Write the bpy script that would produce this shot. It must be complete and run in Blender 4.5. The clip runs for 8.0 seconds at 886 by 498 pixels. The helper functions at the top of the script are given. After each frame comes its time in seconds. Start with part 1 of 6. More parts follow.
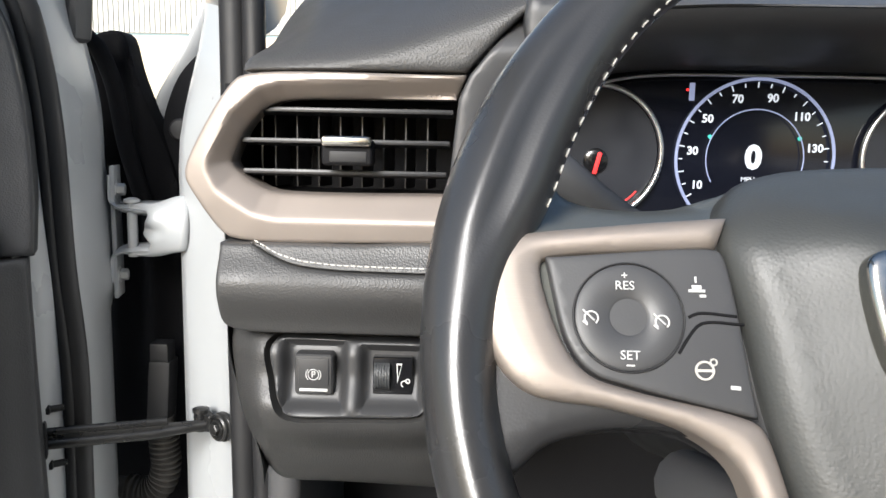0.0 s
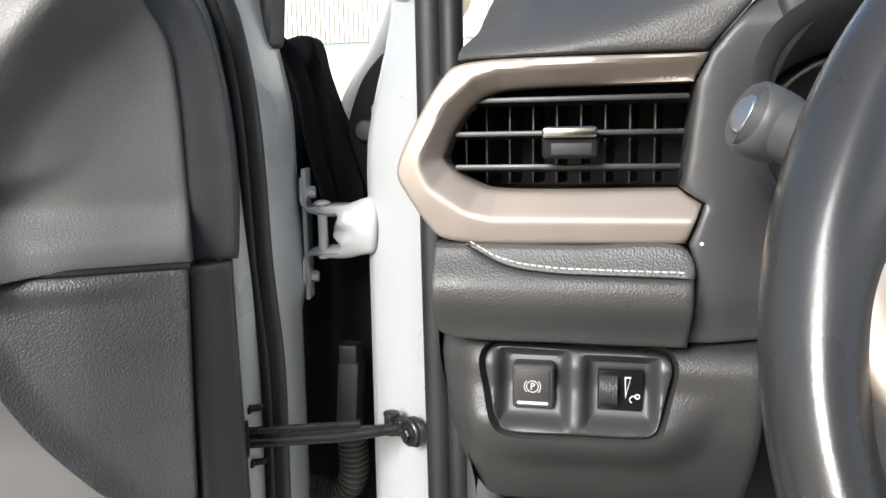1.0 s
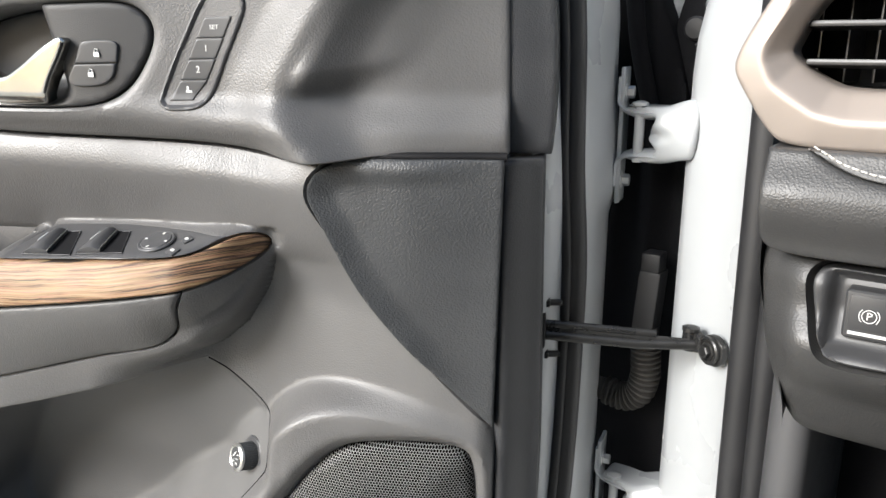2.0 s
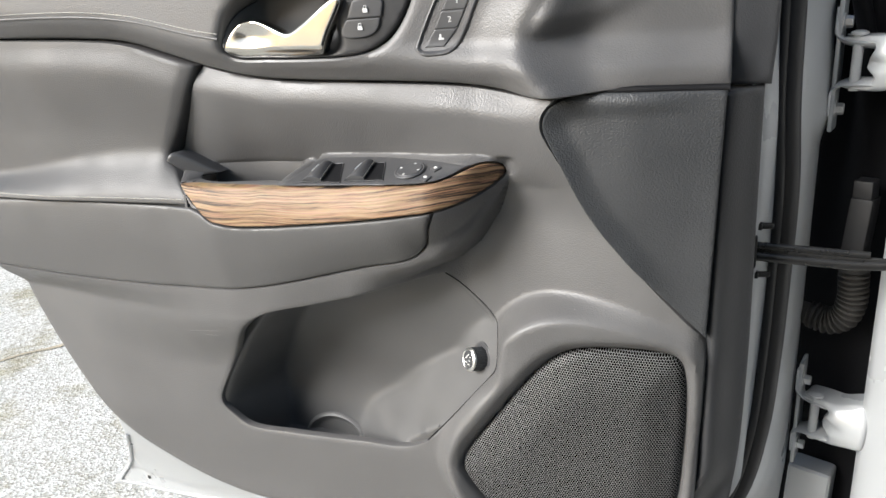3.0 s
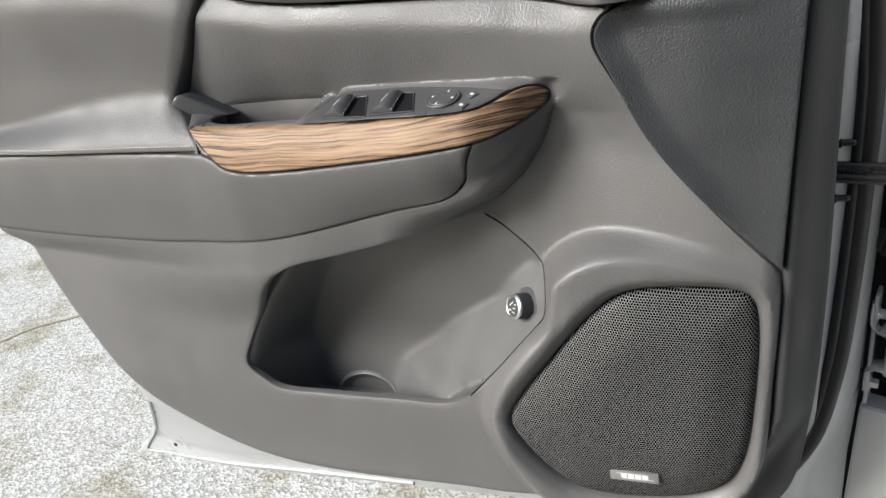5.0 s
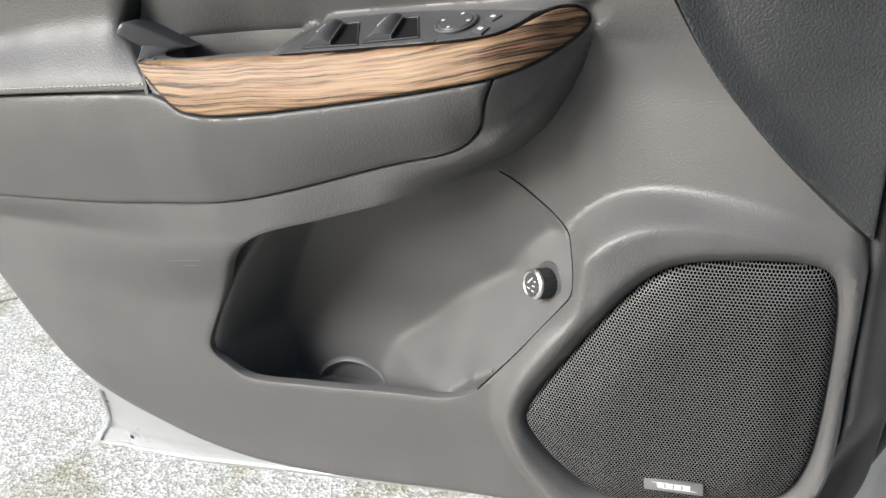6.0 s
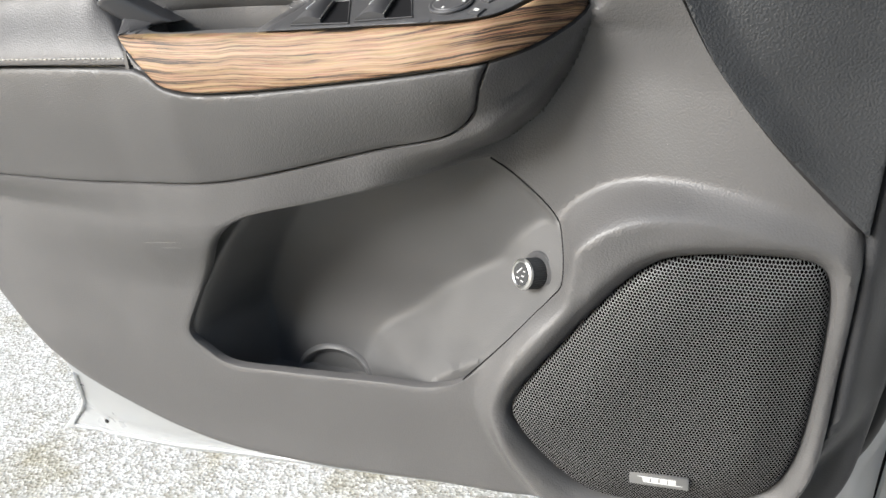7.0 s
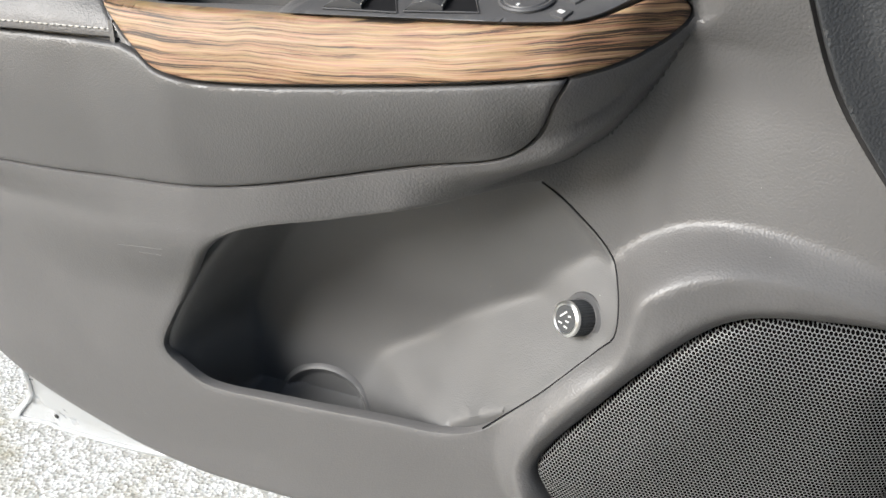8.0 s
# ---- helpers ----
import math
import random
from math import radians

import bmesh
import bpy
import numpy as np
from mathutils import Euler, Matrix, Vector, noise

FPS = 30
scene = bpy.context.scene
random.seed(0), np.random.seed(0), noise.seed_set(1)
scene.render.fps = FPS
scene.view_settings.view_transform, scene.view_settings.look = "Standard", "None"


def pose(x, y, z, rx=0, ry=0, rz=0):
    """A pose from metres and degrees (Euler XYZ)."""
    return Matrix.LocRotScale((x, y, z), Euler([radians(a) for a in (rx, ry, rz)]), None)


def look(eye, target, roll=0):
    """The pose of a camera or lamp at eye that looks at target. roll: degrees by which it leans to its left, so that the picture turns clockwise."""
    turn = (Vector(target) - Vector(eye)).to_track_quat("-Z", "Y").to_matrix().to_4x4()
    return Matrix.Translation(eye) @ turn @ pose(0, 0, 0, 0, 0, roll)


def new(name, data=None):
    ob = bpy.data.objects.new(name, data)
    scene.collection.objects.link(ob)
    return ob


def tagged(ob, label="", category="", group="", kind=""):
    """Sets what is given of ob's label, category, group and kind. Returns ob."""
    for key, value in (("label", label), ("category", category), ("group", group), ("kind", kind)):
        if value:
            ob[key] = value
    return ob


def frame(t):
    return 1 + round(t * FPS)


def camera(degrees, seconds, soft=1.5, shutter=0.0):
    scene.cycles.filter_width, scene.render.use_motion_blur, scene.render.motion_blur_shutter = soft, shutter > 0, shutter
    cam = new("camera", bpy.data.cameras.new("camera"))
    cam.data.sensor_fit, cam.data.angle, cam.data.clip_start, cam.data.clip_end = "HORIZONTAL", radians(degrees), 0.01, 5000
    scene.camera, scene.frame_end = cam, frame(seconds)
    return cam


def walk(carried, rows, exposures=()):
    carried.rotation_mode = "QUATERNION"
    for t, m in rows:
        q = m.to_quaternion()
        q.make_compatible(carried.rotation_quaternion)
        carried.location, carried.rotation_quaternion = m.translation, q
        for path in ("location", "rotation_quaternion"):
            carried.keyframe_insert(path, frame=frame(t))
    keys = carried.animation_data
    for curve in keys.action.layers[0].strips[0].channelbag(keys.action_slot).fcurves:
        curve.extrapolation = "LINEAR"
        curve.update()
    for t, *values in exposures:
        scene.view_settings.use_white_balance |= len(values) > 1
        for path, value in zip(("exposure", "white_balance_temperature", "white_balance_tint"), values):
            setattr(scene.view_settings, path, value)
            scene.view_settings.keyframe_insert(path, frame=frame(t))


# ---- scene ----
cam = camera(60.5, 8.0)
PATH = [
    (0, (0.020, 0.104, 1.397), (-0.024, 2.083, 1.107), 1.2),
    (0.5, (-0.022, 0.134, 1.393), (-0.293, 2.095, 1.107), -0.3),
    (1, (-0.030, 0.140, 1.392), (-0.461, 2.071, 1.099), -0.9),
    (1.5, (-0.032, 0.149, 1.385), (-0.780, 1.960, 0.985), -0.5),
    (2, (-0.039, 0.140, 1.381), (-1.158, 1.715, 0.863), 0.1),
    (2.2, (-0.051, 0.118, 1.379), (-1.281, 1.595, 0.826), 0.4),
    (3.3, (-0.022, -0.013, 1.390), (-1.443, 1.239, 0.747), -4.3),
    (3.5, (-0.016, -0.022, 1.397), (-1.444, 1.220, 0.751), -5.0),
    (4, (0.008, -0.049, 1.403), (-1.427, 1.181, 0.748), -5.8),
    (4.5, (-0.035, -0.017, 1.375), (-1.455, 1.213, 0.690), -6.0),
    (4.7, (-0.063, 0.005, 1.362), (-1.474, 1.232, 0.654), -6.1),
    (6, (-0.233, 0.104, 1.273), (-1.568, 1.366, 0.482), -4.7),
    (6.5, (-0.247, 0.108, 1.268), (-1.560, 1.381, 0.459), -4.1),
    (7, (-0.249, 0.109, 1.267), (-1.539, 1.396, 0.443), -2.9),
    (7.5, (-0.254, 0.114, 1.273), (-1.502, 1.421, 0.416), -0.7),
    (8, (-0.376, 0.151, 1.268), (-1.568, 1.488, 0.378), 2.5),
]
walk(cam, [(t, look(eye, target, roll)) for t, eye, target, roll in PATH], exposures=[(0.0, 1.26), (1.0, 1.26), (2.0, 1.40), (2.7, 1.26), (3.5, 1.12), (4.2, 1.0), (4.7, 1.0), (6.0, 1.12), (8.0, 1.24)])

# ---- world and light: a bright, thinly clouded day; light comes in through the open door and the windscreen ----
world = bpy.data.worlds.new("sky")
scene.world = world
world.use_nodes = True
wn, wl = world.node_tree.nodes, world.node_tree.links
sky = wn.new("ShaderNodeTexSky")
sky.sky_type = "NISHITA"
sky.sun_disc = False
sky.sun_elevation, sky.sun_rotation = radians(27), radians(-161)
sky.dust_density, sky.air_density, sky.ozone_density = 2.0, 1.2, 1.5
wl.new(sky.outputs[0], wn["Background"].inputs[0])
wn["Background"].inputs[1].default_value = 0.085
sun_data = bpy.data.lights.new("sun", "SUN")
sun_data.energy, sun_data.angle, sun_data.color = 3.4, radians(26), (0.95, 0.95, 0.945)
sun = new("sun", sun_data)
sun.matrix_world = look((-1.3, -3.7, 2.0), (0, 0, 0))


# ---- materials ----
def material(name, colour, rough=0.5, metal=0.0, grain=0.0, cell=0.0014, spread=0.15, blotch=18.0, coat=0.0, soft_grain=False, rough_spread=0.08, spec=0.5, dust=0.0):
    """A surface with two scales of variation: blotches of tone and gloss, and a fine grain in relief."""
    m = bpy.data.materials.new(name)
    m.use_nodes = True
    n, l = m.node_tree.nodes, m.node_tree.links
    b = n["Principled BSDF"]
    b.inputs["Metallic"].default_value = metal
    b.inputs["Coat Weight"].default_value = coat
    b.inputs["Coat Roughness"].default_value = 0.2
    b.inputs["Specular IOR Level"].default_value = spec
    co = n.new("ShaderNodeTexCoord")
    big = n.new("ShaderNodeTexNoise")
    big.inputs["Scale"].default_value, big.inputs["Detail"].default_value = blotch, 5.0
    l.new(co.outputs["Object"], big.inputs["Vector"])
    mix = n.new("ShaderNodeMix")
    mix.data_type = "RGBA"
    mix.inputs["A"].default_value = (*[c * (1 - spread) for c in colour], 1)
    mix.inputs["B"].default_value = (*[min(1, c * (1 + spread)) for c in colour], 1)
    l.new(big.outputs["Fac"], mix.inputs["Factor"])
    colour_out = mix.outputs["Result"]
    if dust:
        # sparse pale specks of dust, each about half a millimetre
        cells = n.new("ShaderNodeTexVoronoi")
        cells.inputs["Scale"].default_value = 70.0
        l.new(co.outputs["Object"], cells.inputs["Vector"])
        near = n.new("ShaderNodeMapRange")
        near.inputs["From Min"].default_value, near.inputs["From Max"].default_value = 0.045, 0.02
        l.new(cells.outputs["Distance"], near.inputs["Value"])
        pick = n.new("ShaderNodeSeparateColor")
        l.new(cells.outputs["Color"], pick.inputs[0])
        rare = n.new("ShaderNodeMath")
        rare.operation = "GREATER_THAN"
        rare.inputs[1].default_value = 0.72
        l.new(pick.outputs[0], rare.inputs[0])
        amount = n.new("ShaderNodeMath")
        amount.operation = "MULTIPLY"
        l.new(near.outputs["Result"], amount.inputs[0])
        l.new(rare.outputs[0], amount.inputs[1])
        speck = n.new("ShaderNodeMix")
        speck.data_type = "RGBA"
        speck.inputs["B"].default_value = (dust, dust, dust * 0.95, 1)
        l.new(amount.outputs[0], speck.inputs["Factor"])
        l.new(mix.outputs["Result"], speck.inputs["A"])
        colour_out = speck.outputs["Result"]
    l.new(colour_out, b.inputs["Base Color"])
    ro = n.new("ShaderNodeMapRange")
    ro.inputs["From Min"].default_value, ro.inputs["From Max"].default_value = 0.3, 0.7
    ro.inputs["To Min"].default_value, ro.inputs["To Max"].default_value = rough - rough_spread, rough + rough_spread
    l.new(big.outputs["Fac"], ro.inputs["Value"])
    l.new(ro.outputs["Result"], b.inputs["Roughness"])
    if grain:
        vor = n.new("ShaderNodeTexVoronoi")
        vor.inputs["Scale"].default_value = 1.0 / cell
        vor.feature = "SMOOTH_F1"
        vor.inputs["Smoothness"].default_value = 0.5
        warp = n.new("ShaderNodeTexNoise")
        warp.inputs["Scale"].default_value, warp.inputs["Detail"].default_value = 0.45 / cell, 3.0
        l.new(co.outputs["Object"], warp.inputs["Vector"])
        l.new(co.outputs["Object"], vor.inputs["Vector"])
        add = n.new("ShaderNodeMath")
        add.operation = "MULTIPLY_ADD"
        add.inputs[1].default_value = 0.22
        dome = n.new("ShaderNodeMapRange")
        dome.interpolation_type = "SMOOTHSTEP"
        dome.inputs["From Min"].default_value, dome.inputs["From Max"].default_value = 0.75, 0.10 if soft_grain else 0.20
        l.new(vor.outputs["Distance"], dome.inputs["Value"])
        l.new(dome.outputs["Result"], add.inputs[2])
        l.new(warp.outputs["Fac"], add.inputs[0])
        bump = n.new("ShaderNodeBump")
        bump.inputs["Strength"].default_value, bump.inputs["Distance"].default_value = grain, cell * 0.19
        l.new(add.outputs[0], bump.inputs["Height"])
        l.new(bump.outputs["Normal"], b.inputs["Normal"])
    return m


def wood_material():
    """Open-pore striped veneer: long dark veins over tan, along the local x."""
    m = bpy.data.materials.new("striped_wood")
    m.use_nodes = True
    n, l = m.node_tree.nodes, m.node_tree.links
    b = n["Principled BSDF"]
    co = n.new("ShaderNodeTexCoord")
    warp = n.new("ShaderNodeTexNoise")
    warp.inputs["Scale"].default_value, warp.inputs["Detail"].default_value = 9.0, 3.0
    l.new(co.outputs["UV"], warp.inputs["Vector"])
    warp_map = n.new("ShaderNodeVectorMath")
    warp_map.operation = "MULTIPLY_ADD"
    warp_map.inputs[1].default_value = (0.0, 0.014, 0.0)
    l.new(warp.outputs["Color"], warp_map.inputs[0])
    l.new(co.outputs["UV"], warp_map.inputs[2])
    st = n.new("ShaderNodeMapping")
    st.inputs["Scale"].default_value = (6.0, 330.0, 1.0)
    l.new(warp_map.outputs[0], st.inputs["Vector"])
    vein = n.new("ShaderNodeTexNoise")
    vein.inputs["Scale"].default_value, vein.inputs["Detail"].default_value, vein.inputs["Roughness"].default_value = 1.0, 6.0, 0.72
    l.new(st.outputs[0], vein.inputs["Vector"])
    ramp = n.new("ShaderNodeValToRGB")
    e = ramp.color_ramp.elements
    e[0].position, e[0].color = 0.415, (0.034, 0.022, 0.016, 1)
    e[1].position, e[1].color = 0.58, (0.43, 0.288, 0.172, 1)
    mid = e.new(0.462)
    mid.color = (0.27, 0.153, 0.082, 1)
    parts = n.new("ShaderNodeSeparateXYZ")
    l.new(co.outputs["UV"], parts.inputs[0])
    knot = n.new("ShaderNodeMapRange")
    knot.interpolation_type = "SMOOTHSTEP"
    knot.inputs["From Min"].default_value, knot.inputs["From Max"].default_value = 0.36, 0.25
    knot.inputs["To Min"].default_value, knot.inputs["To Max"].default_value = 0.0, 0.055
    l.new(parts.outputs["X"], knot.inputs["Value"])
    less = n.new("ShaderNodeMath")
    less.operation = "SUBTRACT"
    l.new(vein.outputs["Fac"], less.inputs[0])
    l.new(knot.outputs["Result"], less.inputs[1])
    l.new(less.outputs[0], ramp.inputs["Fac"])
    fine_map = n.new("ShaderNodeMapping")
    fine_map.inputs["Scale"].default_value = (30.0, 1700.0, 1.0)
    l.new(warp_map.outputs[0], fine_map.inputs["Vector"])
    fine = n.new("ShaderNodeTexNoise")
    fine.inputs["Scale"].default_value, fine.inputs["Detail"].default_value = 1.0, 2.0
    l.new(fine_map.outputs[0], fine.inputs["Vector"])
    mul = n.new("ShaderNodeMix")
    mul.data_type, mul.blend_type = "RGBA", "MULTIPLY"
    mul.inputs["Factor"].default_value = 0.55
    l.new(ramp.outputs["Color"], mul.inputs["A"])
    l.new(fine.outputs["Color"], mul.inputs["B"])
    l.new(mul.outputs["Result"], b.inputs["Base Color"])
    b.inputs["Roughness"].default_value = 0.56
    b.inputs["Specular IOR Level"].default_value = 0.35
    b.inputs["Coat Weight"].default_value = 0.0
    b.inputs["Coat Roughness"].default_value = 0.2
    bump = n.new("ShaderNodeBump")
    bump.inputs["Strength"].default_value, bump.inputs["Distance"].default_value = 0.25, 0.0004
    l.new(vein.outputs["Fac"], bump.inputs["Height"])
    l.new(bump.outputs["Normal"], b.inputs["Normal"])
    return m


def brushed_material(name, colour, rough=0.38):
    """Satin metal paint with a faint horizontal brushing."""
    m = material(name, colour, rough, metal=0.6, spread=0.06, blotch=30.0, rough_spread=0.04)
    n, l = m.node_tree.nodes, m.node_tree.links
    co = n.new("ShaderNodeTexCoord")
    st = n.new("ShaderNodeMapping")
    st.inputs["Scale"].default_value = (12.0, 300.0, 1600.0)
    l.new(co.outputs["Object"], st.inputs["Vector"])
    no = n.new("ShaderNodeTexNoise")
    no.inputs["Scale"].default_value = 1.0
    l.new(st.outputs[0], no.inputs["Vector"])
    bump = n.new("ShaderNodeBump")
    bump.inputs["Strength"].default_value, bump.inputs["Distance"].default_value = 0.12, 0.0003
    l.new(no.outputs["Fac"], bump.inputs["Height"])
    l.new(bump.outputs["Normal"], n["Principled BSDF"].inputs["Normal"])
    return m


def grille_material():
    """Black metal mesh: rows of round holes, every second row shifted by half a step (local x and z)."""
    m = bpy.data.materials.new("grille_mesh")
    m.use_nodes = True
    n, l = m.node_tree.nodes, m.node_tree.links
    b = n["Principled BSDF"]
    co = n.new("ShaderNodeTexCoord")
    sep = n.new("ShaderNodeSeparateXYZ")
    l.new(co.outputs["Object"], sep.inputs[0])

    def op(kind, a, c=None, d=None):
        node = n.new("ShaderNodeMath")
        node.operation = kind
        for i, value in enumerate((a, c, d)):
            if value is None:
                continue
            if isinstance(value, (int, float)):
                node.inputs[i].default_value = value
            else:
                l.new(value, node.inputs[i])
        return node.outputs[0]

    pitch = 0.0031
    row = op("DIVIDE", sep.outputs["Z"], pitch * 0.866)
    row_no = op("FLOOR", row)
    odd = op("MULTIPLY", op("MODULO", op("ADD", row_no, 1000.0), 2.0), 0.5)
    col = op("FRACT", op("ADD", op("ADD", op("DIVIDE", sep.outputs["X"], pitch), odd), 500.0))
    dx = op("SUBTRACT", col, 0.5)
    dy = op("MULTIPLY", op("SUBTRACT", op("FRACT", row), 0.5), 0.866)
    dist = op("SQRT", op("ADD", op("MULTIPLY", dx, dx), op("MULTIPLY", dy, dy)))
    solid = n.new("ShaderNodeMapRange")
    solid.interpolation_type = "SMOOTHSTEP"
    solid.inputs["From Min"].default_value, solid.inputs["From Max"].default_value = 0.38, 0.46
    l.new(dist, solid.inputs["Value"])
    mix = n.new("ShaderNodeMix")
    mix.data_type = "RGBA"
    mix.inputs["A"].default_value = (0.002, 0.002, 0.002, 1)
    mix.inputs["B"].default_value = (0.14, 0.14, 0.143, 1)
    l.new(solid.outputs[0], mix.inputs["Factor"])
    l.new(mix.outputs["Result"], b.inputs["Base Color"])
    spec = n.new("ShaderNodeMath")
    spec.operation = "MULTIPLY"
    spec.inputs[1].default_value = 0.5
    l.new(solid.outputs[0], spec.inputs[0])
    l.new(spec.outputs[0], b.inputs["Specular IOR Level"])
    b.inputs["Roughness"].default_value = 0.42
    bump = n.new("ShaderNodeBump")
    bump.inputs["Strength"].default_value, bump.inputs["Distance"].default_value = 0.2, 0.001
    l.new(solid.outputs[0], bump.inputs["Height"])
    l.new(bump.outputs["Normal"], b.inputs["Normal"])
    return m


def concrete_material():
    """Old exposed-aggregate concrete: pale stones in a grey-buff matrix, dirt patches and thin cracks."""
    m = bpy.data.materials.new("old_concrete")
    m.use_nodes = True
    n, l = m.node_tree.nodes, m.node_tree.links
    b = n["Principled BSDF"]
    co = n.new("ShaderNodeTexCoord")
    stones = n.new("ShaderNodeTexVoronoi")
    stones.inputs["Scale"].default_value = 120.0
    l.new(co.outputs["Object"], stones.inputs["Vector"])
    ramp = n.new("ShaderNodeValToRGB")
    e = ramp.color_ramp.elements
    e[0].position, e[0].color = 0.15, (0.36, 0.35, 0.315, 1)
    e[1].position, e[1].color = 0.85, (0.68, 0.68, 0.665, 1)
    grey = n.new("ShaderNodeSeparateColor")
    l.new(stones.outputs["Color"], grey.inputs[0])
    l.new(grey.outputs[0], ramp.inputs["Fac"])
    patch = n.new("ShaderNodeTexNoise")
    patch.inputs["Scale"].default_value, patch.inputs["Detail"].default_value, patch.inputs["Roughness"].default_value = 2.6, 9.0, 0.65
    l.new(co.outputs["Object"], patch.inputs["Vector"])
    pr = n.new("ShaderNodeValToRGB")
    pe = pr.color_ramp.elements
    pe[0].position, pe[0].color = 0.36, (0.56, 0.50, 0.33, 1)
    pe[1].position, pe[1].color = 0.50, (1.0, 0.985, 0.95, 1)
    l.new(patch.outputs["Fac"], pr.inputs["Fac"])
    mul = n.new("ShaderNodeMix")
    mul.data_type, mul.blend_type = "RGBA", "MULTIPLY"
    mul.inputs["Factor"].default_value = 0.8
    l.new(ramp.outputs["Color"], mul.inputs["A"])
    l.new(pr.outputs["Color"], mul.inputs["B"])
    l.new(mul.outputs["Result"], b.inputs["Base Color"])
    b.inputs["Roughness"].default_value = 0.9
    bump = n.new("ShaderNodeBump")
    bump.inputs["Strength"].default_value, bump.inputs["Distance"].default_value = 0.6, 0.004
    l.new(stones.outputs["Distance"], bump.inputs["Height"])
    l.new(bump.outputs["Normal"], b.inputs["Normal"])
    return m


def glow_material(name, colour, strength):
    m = bpy.data.materials.new(name)
    m.use_nodes = True
    b = m.node_tree.nodes["Principled BSDF"]
    b.inputs["Base Color"].default_value = (*[c * 0.5 for c in colour], 1)
    b.inputs["Emission Color"].default_value = (*colour, 1)
    b.inputs["Emission Strength"].default_value = strength
    return m


PLASTIC = material("grained_grey_plastic", (0.092, 0.090, 0.089), 0.48, grain=0.36, cell=0.0019, spread=0.12, dust=0.22, spec=0.6)
SMOOTH = material("satin_grey_plastic", (0.058, 0.058, 0.060), 0.42, spread=0.08, grain=0.06, cell=0.0008)
DARK = material("coarse_black_plastic", (0.036, 0.038, 0.040), 0.48, grain=0.60, cell=0.0020, spread=0.12, spec=0.45)
EDGE_BLACK = material("black_edge_plastic", (0.029, 0.030, 0.032), 0.48, grain=0.40, cell=0.0016, spread=0.10)
LEATHER = material("grey_leather", (0.078, 0.0765, 0.0755), 0.49, spec=0.5, grain=0.42, cell=0.0016, spread=0.12, soft_grain=True)
# darker copy of the grey leather: weaker light on the insert put into colour
SHADED_INSERT_LEATHER = material("shaded_grey_leather", (0.058, 0.0565, 0.056), 0.50, spec=0.45, grain=0.42, cell=0.0016, spread=0.12, soft_grain=True)
# darker copy of the dash leather: shade on the lower dash put into colour
SHADED_LEATHER = material("shaded_black_leather", (0.034, 0.0335, 0.033), 0.47, grain=0.42, cell=0.0013, spread=0.12, soft_grain=True)
DASH_LEATHER = material("black_dash_leather", (0.060, 0.059, 0.058), 0.46, grain=0.55, cell=0.0014, spread=0.12, soft_grain=True)
RIM_LEATHER = material("polished_rim_leather", (0.030, 0.030, 0.031), 0.29, grain=0.10, cell=0.0010, spread=0.25, coat=0.30, soft_grain=True)
# worn leather, paler and greener than the rim: windscreen light put into colour
LIT_SPOKE_LEATHER = material("lit_worn_spoke_leather", (0.085, 0.088, 0.080), 0.36, grain=0.15, cell=0.0010, spread=0.3, coat=0.15, soft_grain=True)
HUB_SKIN = material("grained_hub_skin", (0.055, 0.057, 0.055), 0.46, grain=0.16, cell=0.0012, spread=0.1, soft_grain=True)
SLAT = material("satin_black_slat", (0.010, 0.010, 0.011), 0.42, spread=0.1)
# darkened plastic: shade below the wheel and in the handle cup put into colour
SHADED_PLASTIC = material("shaded_black_plastic", (0.020, 0.020, 0.021), 0.50, grain=0.3, cell=0.001, spread=0.12)
POD_BLACK = material("satin_black_switch_plastic", (0.034, 0.034, 0.035), 0.44, grain=0.15, cell=0.0008, spread=0.1)
GLOSS_BLACK = material("gloss_black", (0.008, 0.008, 0.009), 0.16, spread=0.1, rough_spread=0.04)
RUBBER = material("black_rubber", (0.011, 0.011, 0.012), 0.55, grain=0.1, cell=0.001, spread=0.15)
DUSTY_RUBBER = material("dusty_rubber", (0.030, 0.028, 0.025), 0.7, grain=0.2, cell=0.001, spread=0.35, blotch=60.0)
LINER_BLACK = material("fine_black_plastic", (0.094, 0.093, 0.092), 0.47, grain=0.45, cell=0.0012, spread=0.14, dust=0.30)
# rubber made darker: the shade inside the hinge gap is put into the colour
GAP_SHADE = material("gap_shade_black", (0.006, 0.006, 0.007), 0.9, grain=0.3, cell=0.002, spread=0.2, spec=0.15)
# near-black for the vent tab; elsewhere shade of hollows and gaps put into colour
CAVITY = material("cavity_shade_black", (0.006, 0.006, 0.007), 0.7, spread=0.2, spec=0.2)
WHITE = material("white_car_paint", (0.345, 0.357, 0.365), 0.30, spread=0.025, blotch=6.0, coat=0.5, rough_spread=0.05)
BRONZE = brushed_material("satin_bronze", (0.33, 0.284, 0.250), 0.54)
CHROME = material("polished_chrome", (0.54, 0.525, 0.485), 0.18, metal=1.0, spread=0.04, rough_spread=0.03)
BADGE = material("brushed_grey_badge", (0.34, 0.34, 0.335), 0.42, metal=0.8, spread=0.06)
SATIN = material("satin_silver", (0.78, 0.78, 0.76), 0.32, metal=1.0, spread=0.04)
STEEL = material("black_steel", (0.016, 0.016, 0.016), 0.30, metal=0.2, spread=0.3, blotch=60.0)
BOLT = material("zinc_bolt", (0.55, 0.56, 0.56), 0.36, metal=0.7, spread=0.1, blotch=80.0)
WOOD = wood_material()
MESH = grille_material()
CONCRETE = concrete_material()
